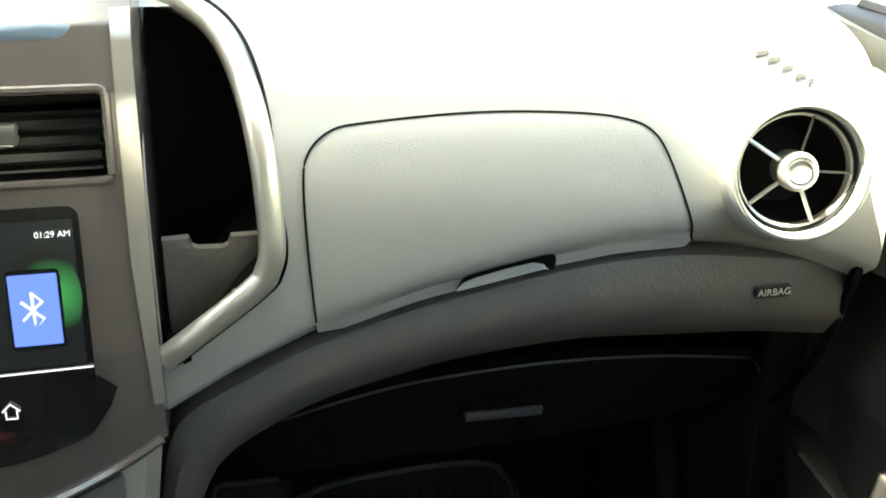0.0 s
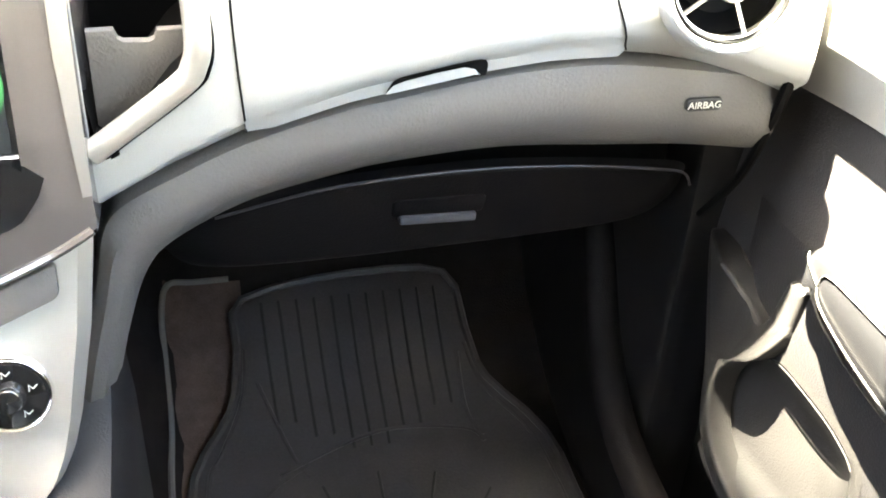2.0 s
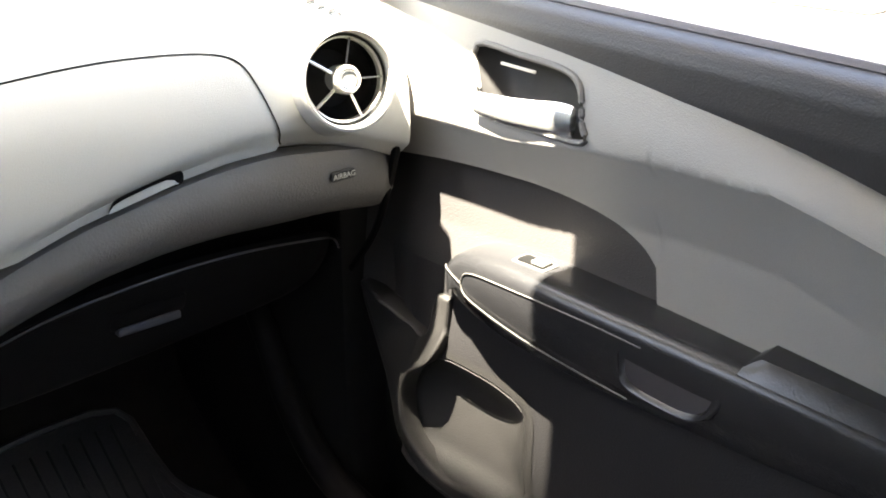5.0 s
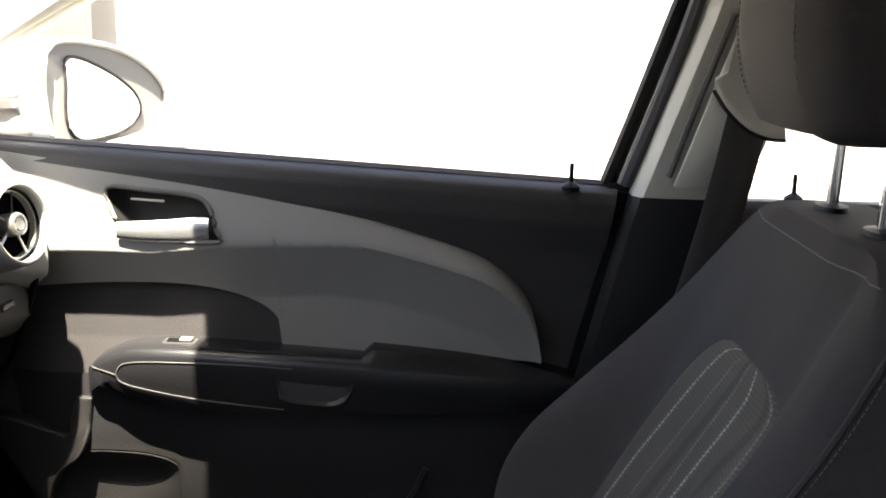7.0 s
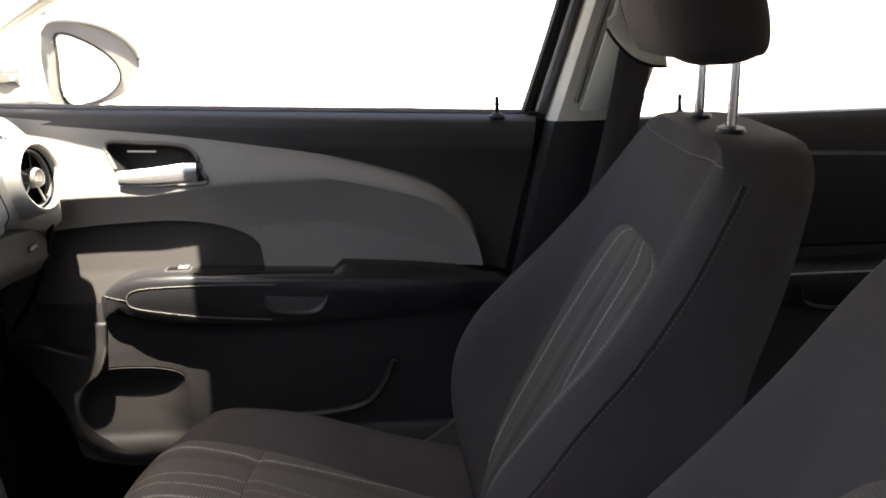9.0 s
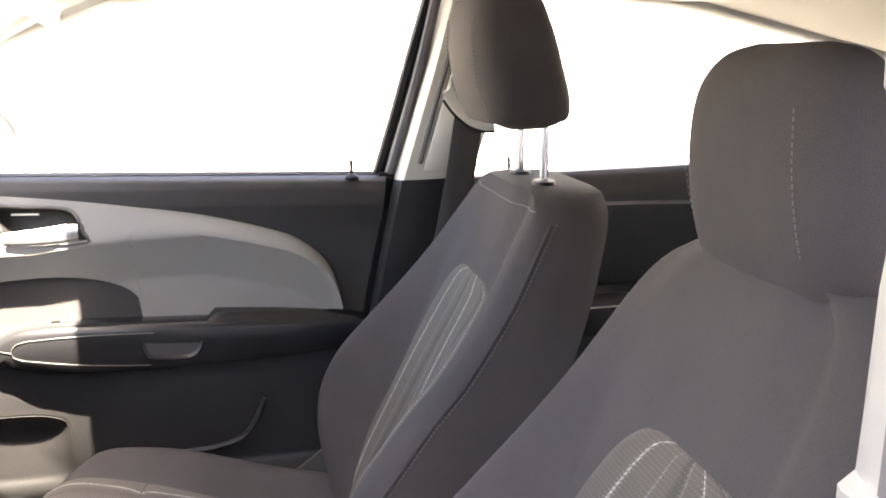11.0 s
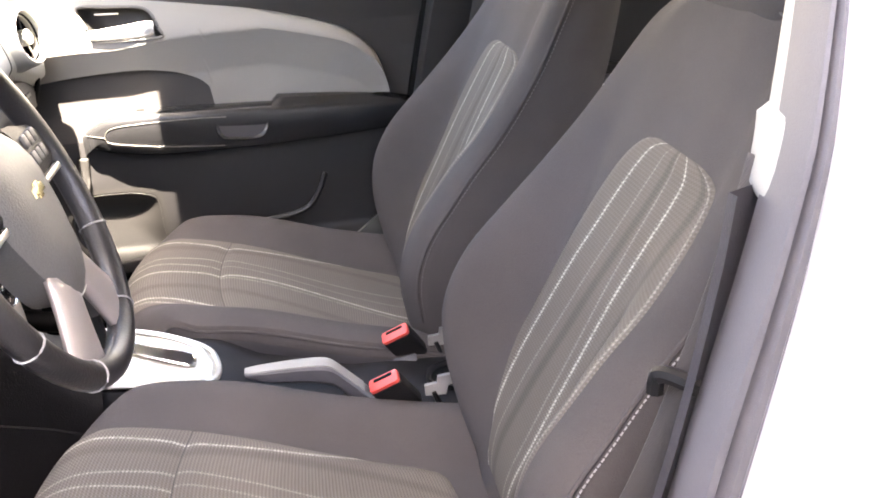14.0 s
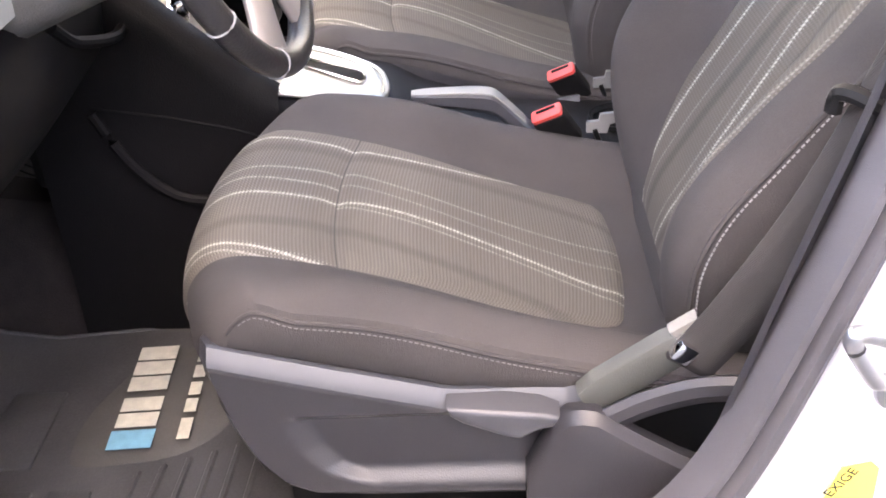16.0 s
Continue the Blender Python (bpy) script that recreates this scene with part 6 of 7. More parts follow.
    for z, w, yf, yb in [(p[0], p[1], p[2], q[1]) for p, q in zip(ra, rb)]:
        if driver:
            z = 1.198 - (1.198 - z) * 1.16
        else:
            w, yf, yb = w * 1.06, yf + 0.003, yb - 0.016
        n = 36
        cy, dy = (yf + yb) / 2 - 0.014 + by_ + (-0.058 if driver else 0), (yf - yb) / 2
        rings.append([(w * math.copysign(abs(math.cos(a)) ** 0.55, math.cos(a)), cy + dy * math.copysign(abs(math.sin(a)) ** 0.65, math.sin(a)), z + up + (0.012 * (1 - abs(math.cos(a))) if z < 1.0 else 0)) for a in [k * 2 * math.pi / n for k in range(n)]])
    loft(bm, rings)
    head = part("headrest", bm, M_CLOTH, s, "upright charcoal cloth headrest")
    for sd in (-1, 1):
        line = smooth_line([(a_, b_ - 0.014 + by_ + (-0.058 if driver else 0), c_ + up) for a_, b_, c_ in ((sd * 0.090, -0.008, 1.015), (sd * 0.095, 0.006, 1.05), (sd * 0.096, 0.013, 1.10), (sd * 0.092, 0.011, 1.15))], 5)
        stitches("stitch_row", line, head, M_SEAM, (0, 0.0006, 0), 0.0007)
        bm = bmesh.new()
        py = -0.100 if driver else -0.084
        tube(bm, [(sd * 0.069, py, 0.90), (sd * 0.069, py - 0.004, 1.02)], 0.0066, 12)
        for k in range(3):
            tube(bm, [(sd * 0.069, py - 0.0015, 0.938 + 0.016 * k), (sd * 0.069, py - 0.0016, 0.9395 + 0.016 * k)], 0.0073, 12)
        part("post", bm, M_CHROME, head, "notched chrome post")
        bm = bmesh.new()
        loft(bm, [[(sd * 0.069 + r * 1.55 * math.cos(a), py - by_ + r * math.sin(a), z) for a in [k * math.pi / 8 for k in range(16)]] for r, z in ((0.017, 0.885), (0.017, 0.910), (0.0155, 0.915), (0.008, 0.917))])
        part("post_guide", bm, M_BLACK, back, "black plastic post guide")
    # plastic valance with a pressed hollow and a bevelled rim, sky sheen in its colour
    for sd in (-1, 1):
        rows, rim_rows = [], []
        for k in range(90):
            y = 0.700 - 0.425 * k / 89
            t = valance_top(y)
            bot = interp(y, ((0.30, 0.197), (0.55, 0.200), (0.61, 0.204), (0.64, 0.218), (0.668, 0.255), (0.685, 0.300), (0.70, 0.362)))
            col = []
            for j in range(56):
                z = (t - 0.026) + (bot - (t - 0.026)) * j / 55
                col.append((sd * valance_x(y, z), y, z))
            x0 = valance_x(y, t - 0.026)
            rows.append([(sd * (x0 - 0.026), y, t - 0.006), (sd * (x0 - 0.010), y, t), (sd * (x0 + 0.001), y, t - 0.010), (sd * (x0 + 0.004), y, t - 0.016), (sd * (x0 + 0.003), y, t - 0.021)] + col + [(sd * (abs(col[-1][0]) - 0.006), y, bot - 0.008), (sd * (abs(col[-1][0]) - 0.030), y, bot - 0.010)])
            rim_rows.append([(sd * (x0 - 0.014), y, t + 0.0004), (sd * (x0 - 0.008), y, t + 0.0006), (sd * (x0 + 0.0016), y, t - 0.0092), (sd * (x0 + 0.0052), y, t - 0.0160), (sd * (x0 + 0.0040), y, t - 0.0205)])
        bm = bmesh.new()
        grid(bm, [[(p[0] * 0.93, 0.712, p[2] - 0.002) for p in rows[0]]] + rows)
        val = part("valance", bm, M_SEATPLASTIC, s, "grey plastic seat side cover with a pressed hollow")
        bm = bmesh.new()
        grid(bm, rim_rows)
        part("valance_rim", bm, M_RIMB, val, "bevelled rim with the sky's sheen put into its colour")
        if sd == (-1 if driver else 1):
            bm = bmesh.new()
            lv = [(0.457, 0.333), (0.454, 0.322), (0.440, 0.311), (0.420, 0.302), (0.395, 0.291), (0.381, 0.288), (0.371, 0.294), (0.360, 0.300), (0.342, 0.303), (0.339, 0.316), (0.360, 0.322), (0.400, 0.326), (0.435, 0.330)]
            prism(bm, [(sd * 0.270, a, b) for a, b in lv], (sd * 0.034, 0, -0.002), 0.006, 3)
            part("height_lever", bm, M_LEVERG, s, "grey seat height lever")
            bm = bmesh.new()
            box(bm, (sd * 0.283 - 0.012, 0.318, 0.235), (sd * 0.283 + 0.004, 0.350, 0.312), 0.007, 3)
            part("lever_root", bm, M_SEATPLASTIC, s)
    for o_b in s.children:
        if o_b.name.startswith("cushion") or o_b.name.startswith("valance"):
            o_b.location.y += cy_
        if o_b.name.startswith("backrest"):
            o_b.location.y += by_
    bm = bmesh.new()
    box(bm, (-0.235, 0.12, 0.16), (0.235, 0.68, 0.268), 0.03)
    part("seat_pan", bm, M_BLACK, s)
    bm = bmesh.new()
    grid(bm, [[(u, yy - 0.075 * (abs(u) / 0.245) ** 2.4 + cy_, zz) for u in [-0.252 + 0.036 * k for k in range(15)]] for yy, zz in ((0.745, 0.345), (0.768, 0.325), (0.772, 0.30), (0.768, 0.24), (0.752, 0.20), (0.72, 0.185))])
    part("front_cover", bm, M_SEATPLASTIC, s, "grey plastic front cover")
    for u in (-0.19, 0.19):
        bm = bmesh.new()
        box(bm, (u - 0.02, 0.08, 0.055), (u + 0.02, 0.66, 0.17), 0.006)
        part("runner", bm, M_BLACK, s)
    # belt anchor cover at the outer side
    bm = bmesh.new()
    sd = -1 if driver else 1
    rows = []
    for k in range(16):
        f = k / 15
        y = 0.312 - 0.098 * f
        z = 0.322 + 0.072 * f
        h = 0.0215 * (0.80 + 0.20 * min(1, 6 * f, 8 * (1 - f)))
        rows.append([(sd * (0.272 + a), y + c2 * 0.55, z + c2 * 0.8) for a, c2 in ((0.0, h), (0.012, h), (0.018, h * 0.9), (0.021, h * 0.6), (0.021, -h * 0.6), (0.018, -h * 0.9), (0.010, -h), (0.0, -h))])
    loft(bm, rows)
    anchor = part("belt_anchor_cover", bm, M_COVER, s, "pale grey belt anchor cover")
    bm = bmesh.new()
    prism(bm, [(sd * 0.274, a, b) for a, b in ((0.232, 0.410), (0.206, 0.428), (0.198, 0.408), (0.210, 0.392), (0.222, 0.396))], (sd * 0.016, 0, 0), 0.003)
    part("clip", bm, M_INSERT, anchor, "pale clip end")
    return s


driver_seat = seat("driver_seat", "charcoal cloth driver seat with striped centre panels", (-0.35, 0, 0), True)
passenger_seat = seat("passenger_seat", "charcoal cloth passenger seat with striped centre panels", (0.352, 0.012, 0.008), False)

# rear side of the anchor: curved arm and lower side cover of the driver seat's sill
sillt = thing("sill_trim", "grey curved sill trim beside the driver seat", "trim", (-0.66, 0.25, 0.2))
bm = bmesh.new()
rows = []
for k in range(24):
    f = k / 23
    y = 0.375 - 0.33 * f
    t = interp(f, ((0, 0.235), (0.08, 0.30), (0.14, 0.325), (0.22, 0.325), (0.32, 0.305), (0.5, 0.275), (1, 0.24)))
    x = -0.645 - 0.07 * f
    rows.append([(x + 0.03, y, t - 0.03), (x + 0.018, y, t), (x, y, t + 0.004), (x - 0.014, y, t - 0.004), (x - 0.022, y, t - 0.03), (x - 0.03, y, 0.12), (x - 0.03, y, 0.05)])
bm2 = bm
grid(bm2, rows)
bm2.faces.new([bm2.verts.new(p) for p in rows[0]])
bmesh.ops.translate(bm2, verts=bm2.verts, vec=-Vector((-0.66, 0.25, 0.2)))
part("side_cover", bm2, M_SEATPLASTIC, sillt)
bm = bmesh.new()
tube(bm, smooth_line([(-0.652, 0.300, 0.305), (-0.655, 0.25, 0.335), (-0.668, 0.19, 0.362), (-0.69, 0.12, 0.372), (-0.72, 0.05, 0.375)], 6), 0.012, 8, flat=1.2)
bmesh.ops.translate(bm, verts=bm.verts, vec=-Vector((-0.66, 0.25, 0.2)))
part("upper_arm", bm, M_SEATPLASTIC, sillt)

dbelt = thing("seat_belt", "dark seat belt running down beside the driver seat", "seat belt", (-0.68, 0.12, 0.5))
bm = bmesh.new()
bp = smooth_line([(-0.725, 0.045, 0.86), (-0.715, 0.062, 0.78), (-0.703, 0.086, 0.69), (-0.688, 0.125, 0.57), (-0.668, 0.175, 0.455), (-0.648, 0.215, 0.372)], 6)
ribbon(bm, [p + Vector((0, 0, 0)) for p in bp], [(0.012, 0.044, 0.022)] * len(bp))
bmesh.ops.translate(bm, verts=bm.verts, vec=-Vector((-0.68, 0.12, 0.5)))
o = part("webbing", bm, M_BELT, dbelt)
o.modifiers.new("thick", "SOLIDIFY").thickness = 0.002
bm = bmesh.new()
tube(bm, smooth_line([(-0.76, 0.085, 0.672), (-0.735, 0.100, 0.685), (-0.715, 0.118, 0.692), (-0.700, 0.128, 0.688), (-0.698, 0.130, 0.672)], 5), 0.0075, 8)
bmesh.ops.translate(bm, verts=bm.verts, vec=-Vector((-0.68, 0.12, 0.5)))
part("belt_hook", bm, M_BLACK, dbelt, "black hook-shaped belt guide")
bm = bmesh.new()
box(bm, (-0.012, -0.012, -0.010), (0.010, 0.010, 0.012), 0.003)
bmesh.ops.transform(bm, matrix=pose(0.034, 0.10, -0.105, 35, 0, 0), verts=bm.verts)
part("belt_tongue", bm, M_CHROME, dbelt)


# ---- seat buckles ----
def buckle(at, label, turn):
    b = thing("seat_buckle", label, "seat buckle", at, "seat buckles")
    turn = turn @ Matrix.Scale(0.84, 4)
    b.matrix_basis = Matrix.Translation(at) @ turn
    bm = bmesh.new()
    box(bm, (-0.014, -0.029, -0.085), (0.014, 0.029, -0.003), 0.006, 3)
    part("body", bm, M_BLACK, b)
    bm = bmesh.new()
    prism(bm, [(a, c, -0.004) for a, c in round_rect(0.026, 0.056, 0.006)], (0, 0, 0.007), 0.002)
    part("button", bm, M_RED, b, "red release button")
    bm = bmesh.new()
    prism(bm, [(0.006 + a, c, 0.0032) for a, c in round_rect(0.006, 0.036, 0.002)], (0, 0, 0.0006))
    part("slot", bm, M_DEEP, b)
    bm = bmesh.new()
    tube(bm, [(0, 0, -0.08), (0.0, -0.015, -0.13), (0, -0.03, -0.18)], 0.012, 8, flat=0.5)
    part("stalk", bm, M_BLACK, b)
    return b


buckle((-0.112, 0.318, 0.405), "red-buttoned seat buckle beside the driver seat", pose(0, 0, 0, -28, -24, 0))
buckle((0.075, 0.283, 0.388), "red-buttoned seat buckle beside the passenger seat", pose(0, 0, 0, -28, -24, 0))

for at in ((-0.095, 0.235, 0.385), (0.092, 0.205, 0.372)):
    tg = thing("belt_latch", "pale grey plastic latch guide beside the buckle", "belt guide", at, "belt guides")
    bm = bmesh.new()
    prism(bm, [(-0.004, y, z) for y, z in ((0.024, -0.020), (0.024, -0.004), (0.006, -0.002), (0.004, 0.008), (-0.022, 0.010), (-0.026, -0.004), (-0.010, -0.008), (-0.006, -0.022))], (0.009, 0, 0), 0.0025)
    part("guide_body", bm, M_INSERT, tg)
    bm = bmesh.new()
    tube(bm, [(0, 0.012, -0.015), (0, 0.0, -0.05), (0, -0.02, -0.10)], 0.009, 8, flat=0.5)
    part("guide_stem", bm, M_BLACK, tg)

# ---- centre console ----
con = thing("centre_console", "dark centre console with silver shifter surround and cup holders", "console", (0, 0.5, 0.3))
MK = Matrix.Translation(-Vector((0, 0.5, 0.3)))


def kpart(name, bm, material, parent=None, label=""):
    bmesh.ops.transform(bm, matrix=MK, verts=bm.verts)
    return part(name, bm, material, parent or con, label)


def con_top(y):
    return interp(y, ((0.0, 0.33), (0.20, 0.335), (0.36, 0.345), (0.50, 0.385), (0.56, 0.418), (0.70, 0.440), (0.80, 0.452), (0.88, 0.49), (0.95, 0.56)))


rows = []
for k in range(34):
    y = 0.02 + 0.93 * k / 33
    t, w = con_top(y), interp(y, ((0.0, 0.085), (0.5, 0.095), (0.72, 0.100), (0.95, 0.112)))
    rows.append([(-w - 0.012, y, 0.06), (-w - 0.006, y, t - 0.10), (-w, y, t - 0.02), (-w + 0.006, y, t - 0.004), (-w + 0.018, y, t), (0, y, t), (w - 0.018, y, t), (w - 0.006, y, t - 0.004), (w, y, t - 0.02), (w + 0.006, y, t - 0.10), (w + 0.012, y, 0.06)])
bm = bmesh.new()
grid(bm, rows)
kpart("body", bm, M_CONSOLE, label="dark grey console moulding")
# side wing beside the driver's knee, with its pocket edge
bm = bmesh.new()
rows = []
for k in range(20):
    f = k / 19
    y = 0.70 + 0.36 * f
    t = interp(y, ((0.68, 0.440), (0.741, 0.484), (0.848, 0.583), (0.95, 0.672), (1.06, 0.745)))
    rows.append(smooth_line([(-0.085, y, t + 0.004), (-0.104, y, t), (-0.118, y, t - 0.014), (-0.127, y, t - 0.05), (-0.134, y, 0.5 * (t - 0.05) + 0.1), (-0.142, y, 0.18), (-0.15, y, 0.06)], 4))
grid(bm, rows)
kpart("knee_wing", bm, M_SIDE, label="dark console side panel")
bm = bmesh.new()
tube(bm, smooth_line([(-0.134, 0.965, 0.445), (-0.139, 0.93, 0.375), (-0.143, 0.885, 0.325), (-0.145, 0.84, 0.305), (-0.145, 0.76, 0.303)], 6), 0.0085, 9)
kpart("pocket_edge", bm, M_SIDE)
bm = bmesh.new()
tube(bm, [(-0.1325, 0.965, 0.453), (-0.1325, 0.86, 0.434), (-0.130, 0.774, 0.412), (-0.128, 0.72, 0.392)], 0.0022, 5)
kpart("panel_gap", bm, M_DEEP)
# shifter surround, gate and lever
sur = [(p.x, p.y) for p in smooth_line([(a, b, 0) for a, b in ((0.092, 0.765), (0.090, 0.69), (0.072, 0.630), (0.036, 0.576), (-0.004, 0.556), (-0.050, 0.552), (-0.080, 0.566), (-0.090, 0.62), (-0.092, 0.765))], 5)]


def sz(y):
    return con_top(y) + 0.002


bm = bmesh.new()
patch(bm, sur, lambda a, b, r: Vector((a, b, sz(b) + 0.004 - (0.005 if r > 0.99 else 0.0) - 0.003 * max(0, 0.85 - r))), 8)
shf = kpart("shifter_surround", bm, M_SILVER, label="satin silver shifter surround")
bm = bmesh.new()
tube(bm, [(a, b, sz(b) + 0.004) for a, b in sur], 0.0045, 8)
kpart("outer_bezel", bm, M_SILVER, shf)
bm = bmesh.new()
tube(bm, [(a * 0.90 + 0.001, 0.66 + (b - 0.66) * 0.88, sz(b) + 0.005) for a, b in sur], 0.0035, 8)
kpart("inner_bezel", bm, M_SILVER, shf)
bm = bmesh.new()
gt = [(p.x, p.y) for p in smooth_line([(a, b, 0) for a, b in ((0.068, 0.735), (0.048, 0.69), (0.018, 0.602), (-0.004, 0.587), (-0.026, 0.588), (-0.026, 0.606), (0.016, 0.69), (0.030, 0.735))], 4, closed=True)]
patch(bm, gt, lambda a, b, r: Vector((a, b, sz(b) + 0.0066)), 4)
kpart("gate", bm, M_GLOSS, shf, "gloss black gate")
bm = bmesh.new()
tube(bm, [(a, b, sz(b) + 0.0062) for a, b in gt], 0.0024, 7, closed=True)
kpart("gate_rim", bm, M_CHROME, shf)
bm = bmesh.new()
tube(bm, smooth_line([(0.01, 0.705, 0.43), (0.008, 0.715, 0.48), (0.005, 0.722, 0.525)], 5), 0.010, 8)
kpart("shift_stem", bm, M_BLACK, shf)
bm = bmesh.new()
rings = [[(0.004 + r * math.cos(a), 0.724 + 1.25 * r * math.sin(a), z) for a in [k * math.pi / 8 for k in range(16)]] for r, z in ((0.012, 0.515), (0.019, 0.53), (0.022, 0.56), (0.021, 0.585), (0.014, 0.60), (0.004, 0.604))]
loft(bm, rings)
kpart("shift_knob", bm, M_LEATHER, shf, "black leather shift knob")
# handbrake; light on its top is put into a paler upper layer
HB_LINE = smooth_line([(-0.030, 0.315, 0.330), (-0.030, 0.338, 0.352), (-0.030, 0.370, 0.385), (-0.030, 0.388, 0.4025), (-0.030, 0.405, 0.4085), (-0.030, 0.44, 0.4105), (-0.030, 0.48, 0.4105), (-0.030, 0.516, 0.4095)], 5)


def lever_section(p, w, d):
    """A rounded section hung under p, w wide and d deep."""
    return [(p.x + w * a, p.y, p.z - d * b) for a, b in ((-0.36, 0.02), (-0.5, 0.18), (-0.5, 0.75), (-0.3, 1.0), (0.3, 1.0), (0.5, 0.75), (0.5, 0.18), (0.36, 0.02), (0, 0))]


bm = bmesh.new()
loft(bm, [lever_section(p, interp(p.y, ((0.30, 0.036), (0.42, 0.034), (0.50, 0.028), (0.52, 0.020))), interp(p.y, ((0.30, 0.030), (0.40, 0.034), (0.48, 0.022), (0.516, 0.008)))) for p in HB_LINE])
hb_ = kpart("handbrake", bm, M_LEVERG, label="grey handbrake lever, the light on its top painted paler")
bm = bmesh.new()
loft(bm, [lever_section(p + Vector((0, 0, 0.0015)), interp(p.y, ((0.30, 0.028), (0.42, 0.028), (0.50, 0.023), (0.52, 0.016))), 0.004) for p in HB_LINE[6:]])
kpart("grip_lit_top", bm, M_TRIMG, hb_)
# cup holder
for yc in (0.20, 0.105):
    bm = bmesh.new()
    grid(bm, [[(0.0 + r * math.cos(a), yc + r * math.sin(a), z) for a in [k * math.pi / 12 for k in range(24)]] for r, z in ((0.047, 0.338), (0.045, 0.345), (0.041, 0.344), (0.038, 0.337))], close_u=True)
    cupr = kpart("cup_rim", bm, M_BLACK, label="black cup holder rim")
    # flat near-black disc painted as the shaded depth of the cup
    bm = bmesh.new()
    bm.faces.new([bm.verts.new((0.0395 * math.cos(k * math.pi / 12), yc + 0.0395 * math.sin(k * math.pi / 12), 0.3385)) for k in range(24)])
    kpart("cup_well", bm, M_DEEP, cupr)

# ---- steering wheel ----
WC = Vector((-0.36, 0.682, 0.792))
wheel = thing("steering_wheel", "black leather steering wheel with silver lower spokes", "steering wheel", WC)
wheel.matrix_basis = Matrix.Translation(WC) @ Matrix.Rotation(radians(90 - 21), 4, "X")
R = 0.191
bm = bmesh.new()
tube(bm, [(R * math.cos(a), R * math.sin(a) * (1.0 if math.sin(a) > -0.8 else 1.0), 0) for a in [k * 2 * math.pi / 64 for k in range(64)]], 0.0155, 12, closed=True, up=(0, 0, 1))
rim_ = part("rim", bm, M_LEATHER, wheel, "black leather rim")
for a in (-28, -62, -118, -152):
    bm = bmesh.new()
    c, s_ = math.cos(radians(a)), math.sin(radians(a))
    tube(bm, [((R + 0.016 * math.cos(t)) * c, (R + 0.016 * math.cos(t)) * s_, 0.016 * math.sin(t)) for t in [k * math.pi / 8 for k in range(16)]], 0.0012, 5, closed=True)
    part("seam", bm, M_STITCH, rim_)
bm = bmesh.new()
hubo = rounded([(-0.085, 0.045), (-0.05, 0.075), (0.0, 0.082), (0.05, 0.075), (0.085, 0.045), (0.082, -0.01), (0.06, -0.065), (0.035, -0.105), (0.0, -0.115), (-0.035, -0.105), (-0.06, -0.065), (-0.082, -0.01)], 3)
patch(bm, hubo, lambda a, b, r: Vector((a, b, 0.028 - 0.024 * r ** 4)), 7)
grid(bm, [[(a, b, 0.004) for a, b in hubo], [(a * 0.9, b * 0.9, -0.035) for a, b in hubo]], close_u=True)
boss = part("boss", bm, M_STRIP, wheel, "dark grey airbag boss")
bm = bmesh.new()
E_ = [(-0.0245, -0.0055), (-0.009, -0.0055), (-0.009, -0.0095), (0.0075, -0.0095), (0.0075, -0.0055), (0.0245, -0.0055), (0.0215, 0.0055), (0.009, 0.0055), (0.009, 0.0095), (-0.0075, 0.0095), (-0.0075, 0.0055), (-0.0215, 0.0055)]
prism(bm, [(a * 0.8, b * 0.9 + 0.005, 0.027) for a, b in E_], (0, 0, 0.003), 0.001)
part("emblem", bm, M_GOLD, boss, "plain gold-coloured emblem")
bm = bmesh.new()
tube(bm, [(a, b, 0.0085) for a, b in [(p[0] * 0.97, p[1] * 0.97) for p in hubo[18:26]]], 0.0008, 5)
part("boss_line", bm, M_SILVER, boss)
for sd in (-1, 1):
    bm = bmesh.new()
    rows = [[(sd * x, y + w * 0.5, z), (sd * x, y + w * 0.3, z + 0.006), (sd * x, y - w * 0.3, z + 0.006), (sd * x, y - w * 0.5, z)] for x, y, w, z in ((0.07, 0.03, 0.075, 0.006), (0.10, 0.03, 0.068, 0.006), (0.13, 0.028, 0.058, 0.004), (0.175, 0.025, 0.05, 0.0))]
    grid(bm, rows)
    sp = part("side_spoke", bm, M_BLACK, wheel, "black side spoke with buttons")
    bm = bmesh.new()
    box(bm, (sd * 0.085 - 0.003, -0.008, 0.004), (sd * 0.155 + 0.003, 0.000, 0.013), 0.002) if sd > 0 else box(bm, (sd * 0.155 - 0.003, -0.008, 0.004), (sd * 0.085 + 0.003, 0.000, 0.013), 0.002)
    part("spoke_trim", bm, M_SILVER, sp)
    for i in range(3):
        for j in range(2):
            bm = bmesh.new()
            x0, y0 = sd * (0.094 + 0.018 * i), 0.022 + 0.020 * j
            box(bm, (x0 - 0.007, y0 - 0.008, 0.008), (x0 + 0.007, y0 + 0.008, 0.0155), 0.002)
            part("button", bm, M_STRIP, sp)
    bm = bmesh.new()
    rows = []
    for f in [k / 8 for k in range(9)]:
        x, y = sd * (0.030 + 0.052 * f), -0.085 - 0.083 * f
        w = 0.070 - 0.010 * f + 0.03 * f * f
        n_ = Vector((0.85, -0.53 * 1, 0)).normalized()
        rows.append([(x + sd * w * t * 0.8, y + w * t * 0.5, 0.008 - 0.006 * f + 0.005 * (1 - (2 * t) ** 2)) for t in (-0.5, -0.3, 0, 0.3, 0.5)])
    grid(bm, rows)
    ls = part("lower_spoke", bm, M_SPOKE, wheel, "satin silver lower spoke")
    ls.modifiers.new("thick", "SOLIDIFY").thickness = 0.008
bm = bmesh.new()
